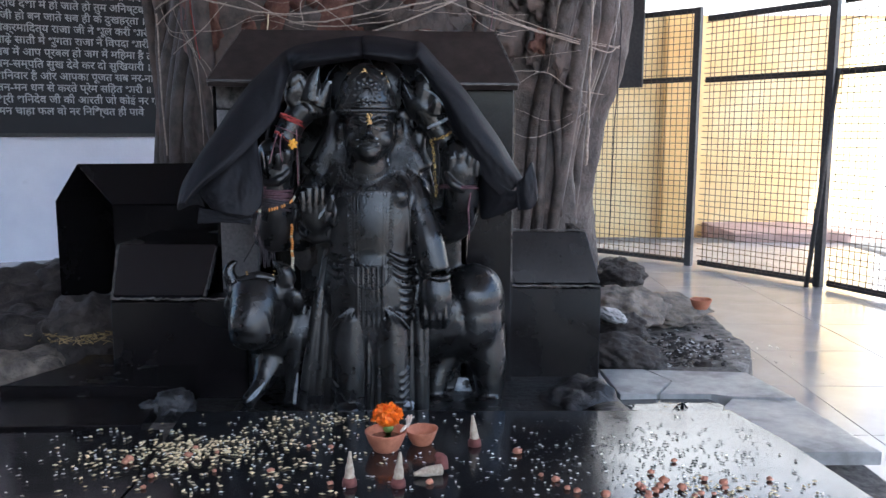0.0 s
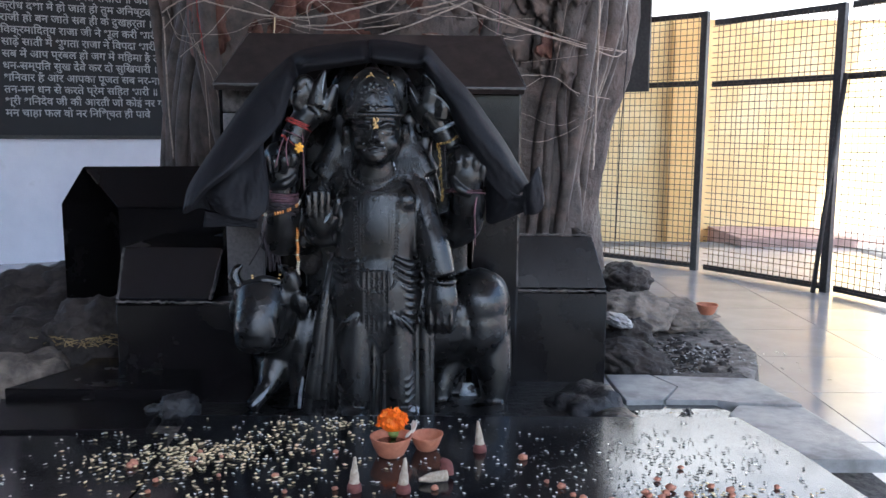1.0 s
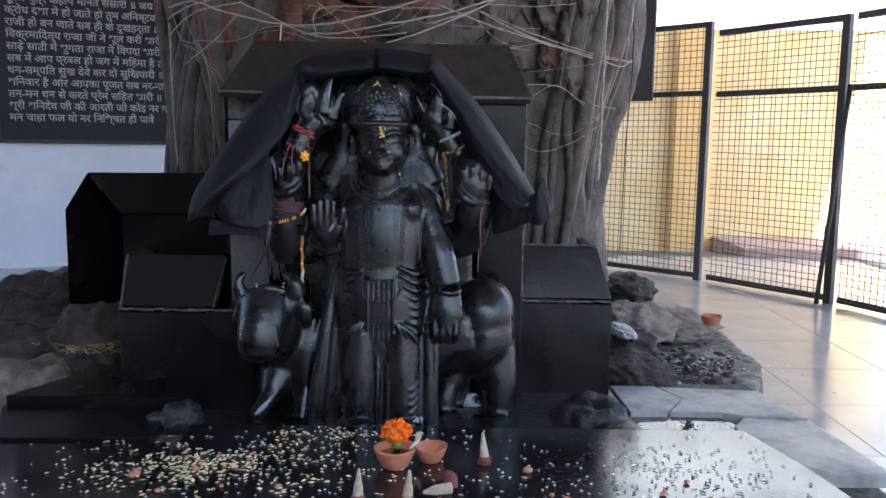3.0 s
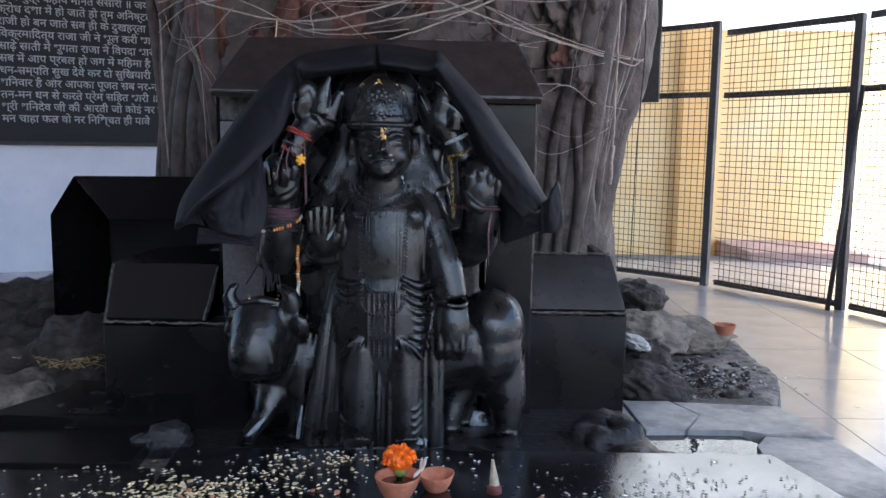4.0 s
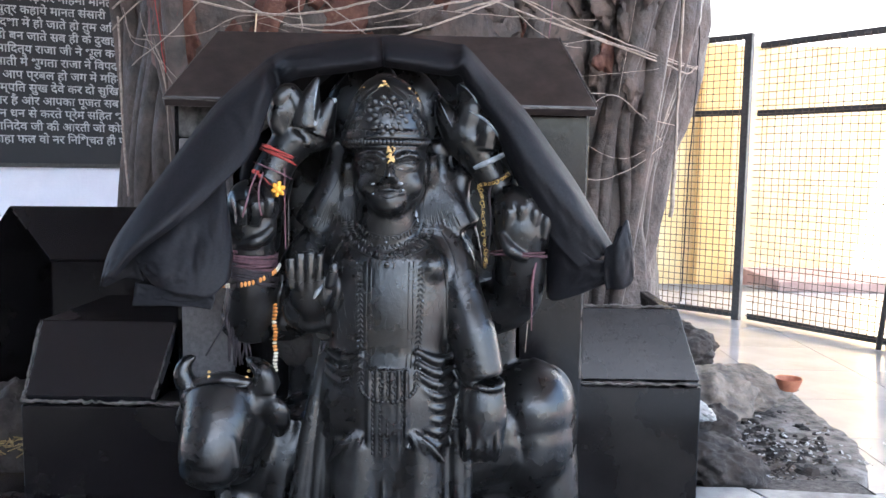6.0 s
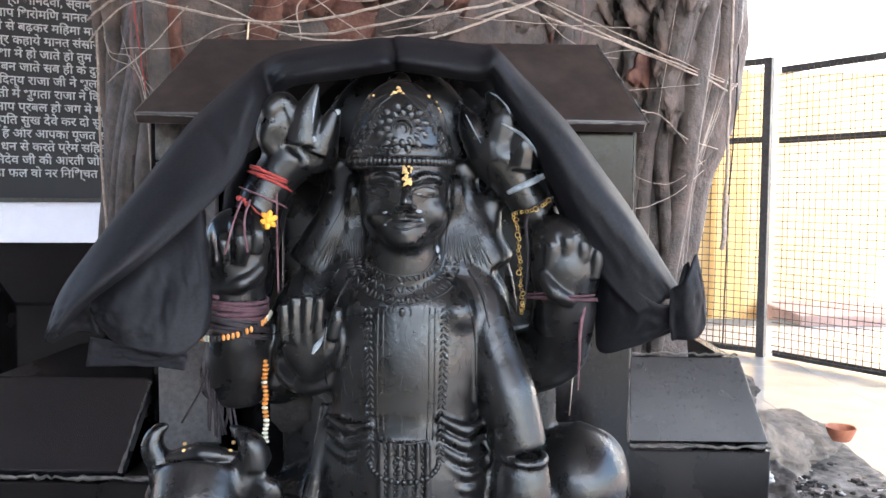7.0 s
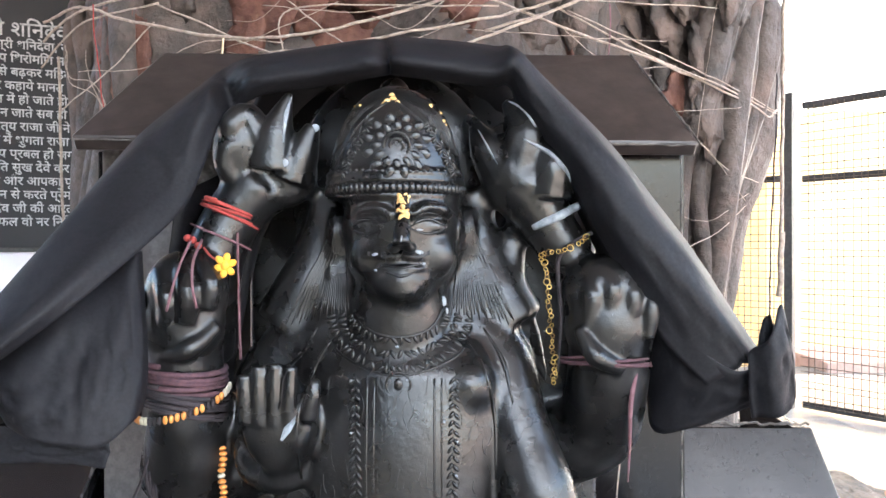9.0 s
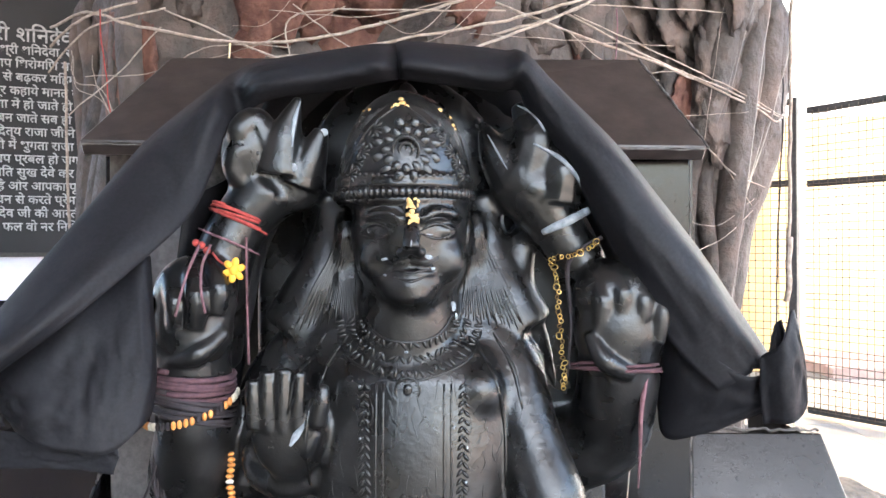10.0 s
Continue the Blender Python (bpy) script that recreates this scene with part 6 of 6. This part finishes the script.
for k in range(16):
    x = rnd.uniform(0, 1)
    p = Vector((-0.395, 1.790, 0.694)).lerp(Vector((-0.368, 1.800, 0.690)), x)
    tube(bm, [p, p + Vector((rnd.uniform(-0.006, 0.006), 0, -0.05)), p + Vector((rnd.uniform(-0.012, 0.010), 0.01, -rnd.uniform(0.09, 0.125)))], 0.0016, 5, 4)
solo("tassel", bm, M_THREADDARK, "black thread tassel hanging from the forearm", "tassel", "threads tied on the statue", "stuff", True)
bm = bmesh.new()
tube(bm, [(-0.387, 1.790, 0.692), (-0.402, 1.790, 0.642), (-0.438, 1.820, 0.588)], 0.0014, 5, 6)
solo("thread_end", bm, M_THREADDARK, "single black thread hanging down to the bull's horn", "thread", "threads tied on the statue", "", True)

pend = thing("flower_pendant", (-0.313, 1.765, 0.846), "yellow flower-shaped pendant on a thread", "pendant", "threads tied on the statue")
c = Vector((-0.312, 1.760, 0.847))
for k in range(6):
    a = 2 * math.pi * k / 6 + 0.3
    bm = bmesh.new()
    ell(bm, c.x + 0.0062 * math.cos(a), c.y, c.z + 0.0070 * math.sin(a), 0.0050, 0.0018, 0.0034, (0, -math.degrees(a), 0), seg=8)
    part("petal", bm, M_YELLOWFELT, pend)
bm = bmesh.new()
ell(bm, c.x, c.y - 0.001, c.z, 0.0042, 0.0024, 0.0046, seg=8)
part("centre", bm, M_YELLOWFELT, pend)
bm = bmesh.new()
tube(bm, [(-0.334, 1.768, 0.863), (-0.326, 1.764, 0.855), (-0.316, 1.762, 0.850)], 0.0010, 5, 4)
part("cord", bm, M_THREADRED, pend)
bm = bmesh.new()
ell(bm, -0.349, 1.768, 0.872, 0.0036, 0.0036, 0.0036, seg=10)
solo("bead", bm, M_THREADRED, "small red glass bead on the wrist thread", "bead", "threads tied on the statue")
bm = bmesh.new()
ell(bm, -0.344, 1.768, 0.870, 0.0036, 0.0036, 0.0036, seg=10)
solo("bead", bm, M_THREADRED, "small red glass bead on the wrist thread", "bead", "threads tied on the statue")
bm = bmesh.new()
ell(bm, -0.339, 1.768, 0.865, 0.0036, 0.0036, 0.0036, seg=10)
solo("bead", bm, M_THREADRED, "small red glass bead on the wrist thread", "bead", "threads tied on the statue")
for pts in ([(-0.345, 1.766, 0.870), (-0.348, 1.745, 0.848), (-0.353, 1.738, 0.825), (-0.359, 1.742, 0.807)], [(-0.335, 1.766, 0.870), (-0.335, 1.742, 0.851), (-0.334, 1.736, 0.830), (-0.331, 1.738, 0.810)],
            [(-0.309, 1.790, 0.877), (-0.311, 1.800, 0.822), (-0.312, 1.810, 0.755)]):
    bm = bmesh.new()
    tube(bm, pts, 0.0013, 5, 5)
    solo("thread_end", bm, M_THREADPINK, "loose maroon thread end hanging from the wrist", "thread", "threads tied on the statue", "", True)

chain = thing("brass_chain", (-0.016, 1.800, 0.855), "small gilt chain hanging from the statue's wrist", "chain", "threads tied on the statue")
path = smooth_line([(0.019, 1.795, 0.872), (-0.001, 1.790, 0.860), (-0.022, 1.800, 0.855), (-0.018, 1.800, 0.838), (-0.016, 1.800, 0.811), (-0.015, 1.800, 0.784), (-0.012, 1.800, 0.754), (-0.011, 1.800, 0.735)], 6)
for k, p in enumerate(path):
    bm = bmesh.new()
    q = Vector(p) + Vector((rnd.uniform(-0.0016, 0.0016), rnd.uniform(-0.001, 0.001), 0))
    ring(bm, q, (rnd.uniform(-1.2, 1.2), 1, rnd.uniform(-0.8, 0.8)), 0.0021 if k % 5 else 0.0032, 0.0005, 10)
    part("link", bm, M_BRASSDULL if k % 3 == 1 else M_BRASS, chain)
for pts, mm in (([(0.024, 1.800, 0.876), (0.005, 1.795, 0.865), (-0.008, 1.800, 0.849), (-0.005, 1.802, 0.800), (-0.008, 1.802, 0.745)], M_THREADDARK), ([(0.069, 1.800, 0.767), (0.063, 1.790, 0.747), (0.058, 1.790, 0.715), (0.059, 1.800, 0.680), (0.061, 1.820, 0.636)], M_THREADPINK)):
    bm = bmesh.new()
    tube(bm, pts, [0.0022, 0.0024, 0.0008], 6, 5)
    solo("thread_end", bm, mm, "loose thread hanging from the statue's raised arm", "thread", "threads tied on the statue", "", True)
bm = bmesh.new()
tube(bm, [(0.056, 1.860, 0.593), (0.059, 1.840, 0.666), (0.064, 1.800, 0.732)], 0.0008, 5, 5)
solo("thread_end", bm, M_THREAD, "fine pale thread hanging over the bull's back", "thread", "threads tied on the statue", "", True)
bm = bmesh.new()
lump(bm, -0.316, 1.900, 0.590, 0.03, 0.012, 0.035, 77, 0.25, level=3)
solo("stone_fragment", bm, M_ROCKDARK, "pitted grey stone fragment behind the raised palm", "stone")


# ---- offerings on the platform ----
def diya(x, y, z, r, label, oil=True):
    t = thing("clay_lamp", (x, y, z), label, "oil lamp", "clay lamps")
    h = r * 0.95
    bm = bmesh.new()
    lathe(bm, [(0.001, 0), (r * 0.55, 0.0), (r * 0.62, h * 0.06), (r * 0.82, h * 0.45), (r * 0.95, h * 0.85), (r * 1.0, h * 0.97), (r * 0.98, h), (r * 0.90, h * 0.98), (r * 0.86, h * 0.85), (r * 0.62, h * 0.3), (0.001, h * 0.22)], 32, (x, y, z))
    # the pinched spout
    for v in bm.verts:
        d = Vector((v.co.x - x, v.co.y - y))
        if v.co.z > z + h * 0.8 and d.length > r * 0.8:
            k = max(0, d.normalized().dot(Vector((0.8, 0.6)))) ** 8
            v.co.x += 0.8 * k * r * 0.12
            v.co.y += 0.6 * k * r * 0.12
            v.co.z += 0.0015 * noise.noise(v.co * 60)
    bowl = part("bowl", bm, M_CLAY, t)
    if oil:
        bm = bmesh.new()
        lathe(bm, [(0.001, h * 0.62), (r * 0.765, h * 0.62), (r * 0.765, h * 0.63), (0.001, h * 0.63)], 24, (x, y, z))
        pool = part("oil", bm, M_OIL, None, "dark used oil")
        pool.parent = bowl
        pool.matrix_parent_inverse = (t.matrix_world @ bowl.matrix_parent_inverse @ bowl.matrix_basis).inverted()
    return t


diya(-0.098, 1.452, 0.30, 0.0385, "terracotta oil lamp half full of dark oil, on the black platform")
diya(-0.034, 1.482, 0.30, 0.0300, "small empty terracotta lamp beside a larger one", False)
diya(0.960, 3.050, 0.219, 0.040, "terracotta lamp tipped on the rocks of the tree bed", False)

flower = thing("marigold", (-0.097, 1.485, 0.335), "bright orange marigold bloom resting on the clay lamp", "flower")
c = Vector((-0.097, 1.488, 0.350))
bm = bmesh.new()
rnd = random.Random(21)
for k in range(430):
    d = Vector((rnd.gauss(0, 1), rnd.gauss(0, 1), rnd.gauss(0, 1))).normalized()
    if d.z < -0.35:
        continue
    r = rnd.uniform(0.70, 1.0)
    p = c + Vector((d.x * 0.029, d.y * 0.029, d.z * 0.024)) * r
    m = pose(p.x, p.y, p.z) @ d.to_track_quat("Z", "Y").to_matrix().to_4x4() @ pose(0, 0, 0, rnd.uniform(-40, 40), rnd.uniform(-40, 40), rnd.uniform(0, 360))
    w = rnd.uniform(0.0028, 0.005)
    q = [m @ Vector(v) for v in ((-w * 0.4, 0, -w * 0.6), (w * 0.4, 0, -w * 0.6), (w, 0.001, w * 0.3), (w * 0.3, 0.0022, w), (-w * 0.4, 0.0022, w * 0.9), (-w, 0.001, w * 0.3))]
    bm.faces.new([bm.verts.new(v) for v in q])
part("bloom", bm, M_PETAL, flower)
bm = bmesh.new()
ell(bm, c.x, c.y, c.z - 0.002, 0.023, 0.023, 0.018, seg=14)
part("core", bm, M_PETAL, flower)
bm = bmesh.new()
ell(bm, c.x + 0.002, c.y - 0.010, c.z - 0.019, 0.010, 0.008, 0.009, seg=10)
part("sepal", bm, M_LEAF, flower)
for k, (x, y, z, tx, tz) in enumerate(((-0.063, 1.475, 0.333, 40, 20), (-0.055, 1.482, 0.345, 75, -15), (-0.066, 1.462, 0.336, 20, 60), (-0.060, 1.498, 0.338, 85, 10))):
    bm = bmesh.new()
    ell(bm, 0, 0, 0, 0.012, 0.0035, 0.0012, seg=10)
    ob = part("dry_petal", bm, M_DRY)
    ob.matrix_world = pose(x, y, z, tx, -tx, tz)
    tagged(ob, "dried white flower petal between the clay lamps", "petal", "dried petals")


def incense(x, y, lean, label):
    t = thing("incense_cone", (x, y, 0.30), label, "incense", "incense cones on the platform")
    bm = bmesh.new()
    lathe(bm, [(0.001, 0), (0.0125, 0), (0.0120, 0.008), (0.0095, 0.014), (0.001, 0.0145)], 16, (x, y, 0.30))
    part("base", bm, M_CONE, t, "unburnt maroon foot")
    bm = bmesh.new()
    tube(bm, [(x, y, 0.312), (x + lean * 0.4, y, 0.328), (x + lean, y + 0.001, 0.357)], [0.0088, 0.0072, 0.0022], 12, 5)
    for v in bm.verts:
        v.co += 0.0008 * Vector((noise.noise(v.co * 200), noise.noise(v.co * 220), 0))
    part("ash", bm, M_ASH, t, "grey-brown ash still standing")


incense(-0.146, 1.298, 0.001, "burnt incense cone of standing ash on a maroon foot")
incense(-0.066, 1.296, 0.003, "burnt incense cone of standing ash on a maroon foot")
incense(0.064, 1.474, -0.004, "burnt incense cone of standing ash on a maroon foot")
t = thing("incense_cone", (-0.012, 1.335, 0.30), "fallen incense cone lying on the platform", "incense", "incense cones on the platform")
bm = bmesh.new()
tube(bm, [(-0.042, 1.326, 0.307), (-0.022, 1.332, 0.309), (0.004, 1.342, 0.309)], [0.003, 0.0085, 0.0095], 12, 5)
part("ash", bm, M_ASH, t)
bm = bmesh.new()
tube(bm, [(0.004, 1.352, 0.306), (0.003, 1.356, 0.322), (-0.006, 1.360, 0.330)], [0.012, 0.011, 0.004], 12, 4)
part("base", bm, M_CONE, t, "unburnt maroon foot")


def scatter(name, spots, material, label, size, seed):
    """Loose grains lying on the slabs; spots are (x, y, spread, how many)."""
    r = random.Random(seed)
    verts, faces = [], []
    for cx, cy, sx, sy, n in spots:
        for _ in range(n):
            x, y = r.gauss(cx, sx), r.gauss(cy, sy)
            if not (-0.86 < x < 0.63 and 1.0 < y < 1.652) or x < -0.60 and y > 1.55 or x > 0.90 - 0.19 * y:
                continue
            L, w = size * r.uniform(0.7, 1.5), size * r.uniform(0.45, 0.8)
            a = r.uniform(0, math.pi)
            ux, uy = math.cos(a), math.sin(a)
            b = len(verts)
            h = w * 1.1
            z = 0.3008
            verts += [(x - ux * L, y - uy * L, z + h * 0.5), (x + ux * L, y + uy * L, z + h * 0.5), (x - uy * w, y + ux * w, z + h * 0.5), (x + uy * w, y - ux * w, z + h * 0.5), (x, y, z + h), (x, y, z)]
            for q in ((0, 3, 4), (3, 1, 4), (1, 2, 4), (2, 0, 4), (3, 0, 5), (1, 3, 5), (2, 1, 5), (0, 2, 5)):
                faces.append([b + i for i in q])
    me = bpy.data.meshes.new(name)
    me.from_pydata(verts, [], faces)
    me.materials.append(material)
    for p in me.polygons:
        p.use_smooth = True
    return tagged(new(name, me), label, "grain", "", "stuff")


scatter("wheat_grain", [(-0.445, 1.440, 0.050, 0.035, 210), (-0.305, 1.510, 0.06, 0.05, 90), (-0.22, 1.60, 0.07, 0.03, 60), (-0.56, 1.42, 0.06, 0.06, 70), (-0.42, 1.34, 0.12, 0.07, 70), (-0.25, 1.38, 0.12, 0.1, 70), (0.45, 1.27, 0.09, 0.03, 70)],
        M_GRAIN, "golden wheat grains strewn over the black platform", 0.0050, 1)
scatter("rice_grain", [(-0.4, 1.45, 0.2, 0.1, 170), (0.1, 1.40, 0.3, 0.12, 170), (-0.62, 1.40, 0.14, 0.1, 60), (-0.1, 1.62, 0.15, 0.02, 40), (0.42, 1.30, 0.14, 0.05, 90)],
        M_RICE, "pale rice grains strewn over the black platform", 0.0037, 2)
scatter("black_lentil", [(0.38, 1.42, 0.14, 0.10, 330), (0.2, 1.4, 0.2, 0.1, 120)], M_PEPPER, "black lentils strewn over the polished platform", 0.0034, 3)
for k in range(38):
    x, y = (rnd.gauss(0.40, 0.09), rnd.gauss(1.285, 0.03)) if k < 20 else (rnd.uniform(-0.6, 0.5), rnd.uniform(1.27, 1.5))
    s = rnd.uniform(0.004, 0.0085)
    bm = bmesh.new()
    lump(bm, 0, 0, 0, s, s * rnd.uniform(0.7, 1), s * 0.7, k + 200, 0.4, 2, 2)
    ob = part("crumb", bm, M_PEBBLE)
    ob.location = (x, y, 0.3005 + s * 0.6)
    tagged(ob, "red-brown crumb of clay on the platform", "crumb", "crumbs on the platform")


def litter(name, spots, material, label, category, length, width, seed, height):
    """Loose flat bits and stalks lying at all angles."""
    r = random.Random(seed)
    verts, faces = [], []
    for cx, cy, s, n in spots:
        for _ in range(n):
            x, y = r.gauss(cx, s), r.gauss(cy, s)
            z = height(x, y) + r.uniform(0.0, 0.012)
            a, e = r.uniform(0, 6.28), r.uniform(-0.5, 0.5)
            L, w = length * r.uniform(0.5, 1.4), width * r.uniform(0.5, 1.4)
            u = Vector((math.cos(a) * math.cos(e), math.sin(a) * math.cos(e), math.sin(e))) * L
            v = Vector((-math.sin(a), math.cos(a), r.uniform(-0.4, 0.4))) * w
            n0 = u.cross(v).normalized() * 0.0008
            b = len(verts)
            p = Vector((x, y, z))
            verts += [tuple(p + q) for q in (-u - v + n0, u - v * 0.5 + n0, u + v + n0, -u + v * 0.6 + n0, -u - v - n0, u - v * 0.5 - n0, u + v - n0, -u + v * 0.6 - n0)]
            for q in ((0, 1, 2, 3), (7, 6, 5, 4), (0, 4, 5, 1), (1, 5, 6, 2), (2, 6, 7, 3), (3, 7, 4, 0)):
                faces.append([b + i for i in q])
    me = bpy.data.meshes.new(name)
    me.from_pydata(verts, [], faces)
    me.materials.append(material)
    return tagged(new(name, me), label, category, "", "stuff")


litter("ash_flakes", [(0.66, 2.50, 0.05, 200), (0.60, 2.45, 0.04, 160), (0.62, 2.65, 0.05, 80), (0.85, 2.75, 0.12, 110), (0.72, 2.42, 0.06, 80)], M_PAPER, "pale ash flakes and scraps on the tree bed", "litter", 0.0050, 0.003, 5, lambda x, y: bed_height(x, y) + 0.012)
litter("charred_twigs", [(0.66, 2.52, 0.07, 90), (0.75, 2.65, 0.08, 60)], M_ROCKDARK, "charred twigs and scraps on the tree bed", "litter", 0.014, 0.002, 6, lambda x, y: bed_height(x, y) + 0.01)
litter("dry_straw", [(-0.93, 2.12, 0.04, 420)], M_STRAW, "tuft of dry yellow straw beside the shrine", "straw", 0.012, 0.0014, 7, lambda x, y: 0.345)
pink = thing("petal_cluster", (0.560, 2.500, 0.239), "crumpled pink flower petals on the ashes", "flower")
for k in range(5):
    bm = bmesh.new()
    p = Vector((0.556, 2.480, 0.244)) + Vector((rnd.uniform(-0.012, 0.012), rnd.uniform(-0.01, 0.01), rnd.uniform(-0.014, 0.02)))
    ell(bm, *p, 0.009, 0.003, 0.012, (rnd.uniform(-40, 40), rnd.uniform(-60, 60), 0), seg=8)
    part("petal", bm, M_PINK, pink)


# ---- rubble on the tree bed ----
def rubble(name, spots, material, label, seed):
    """Broken bits of stone of all sizes, half sunk into the bed."""
    r = random.Random(seed)
    verts, faces = [], []
    for cx, cy, sx, sy, n, big in spots:
        for _ in range(n):
            x, y = r.gauss(cx, sx), r.gauss(cy, sy)
            if math.hypot(x + 0.1, y - 3.15) > 1.16 or x < 0.47:
                continue
            size = big * r.uniform(0.25, 1.0) ** 2
            z, b, turn = bed_height(x, y) + size * 0.15, len(verts), r.uniform(0, 6.28)
            for k in range(6):
                a, q = turn + k * math.pi / 3, size * r.uniform(0.7, 1.2)
                verts.append((x + q * math.cos(a), y + q * math.sin(a), z - size * 0.3))
            for k in range(6):
                a, q = turn + k * math.pi / 3 + 0.2, size * r.uniform(0.4, 0.85)
                verts.append((x + q * math.cos(a), y + q * math.sin(a), z + size * r.uniform(0.2, 0.6)))
            faces += [[b + k, b + (k + 1) % 6, b + 6 + (k + 1) % 6, b + 6 + k] for k in range(6)] + [[b + 6 + k for k in range(6)]]
    me = bpy.data.meshes.new(name)
    me.from_pydata(verts, [], faces)
    me.materials.append(material)
    return tagged(new(name, me), label, "rubble", "", "stuff")


rubble("stone_rubble", [(0.66, 2.60, 0.12, 0.16, 150, 0.026), (0.85, 2.80, 0.12, 0.2, 150, 0.018)], M_ROCKDARK, "sooty broken stone rubble strewn over the tree bed", 41)
rubble("pale_rubble", [(0.62, 2.55, 0.10, 0.14, 120, 0.016), (0.80, 2.70, 0.14, 0.2, 120, 0.012)], M_ROCK, "pale brown grit and stone chips on the tree bed", 42)


# ---- floor tiles laid one by one ----
def lay(x0, x1, y0, y1):
    y = y0
    while y < y1:
        x = x0
        while x < x1:
            inside = math.hypot(x + 0.1, y - 3.15) < 0.9 or (-1.0 < x < 0.75 and y < 2.9)
            if not inside:
                ob = new("tile", tile_mesh)
                ob.location = (x, y, 0)
                ob.parent = floor
            x += TILE
        y += TILE


lay(1.25 - 0.5 * TILE, 3.0, 2.33 - 2.5 * TILE, 6.6)
lay(1.25 - 9.5 * TILE, 1.25 - 1.0 * TILE, 2.33 + 0.5 * TILE, 6.6)
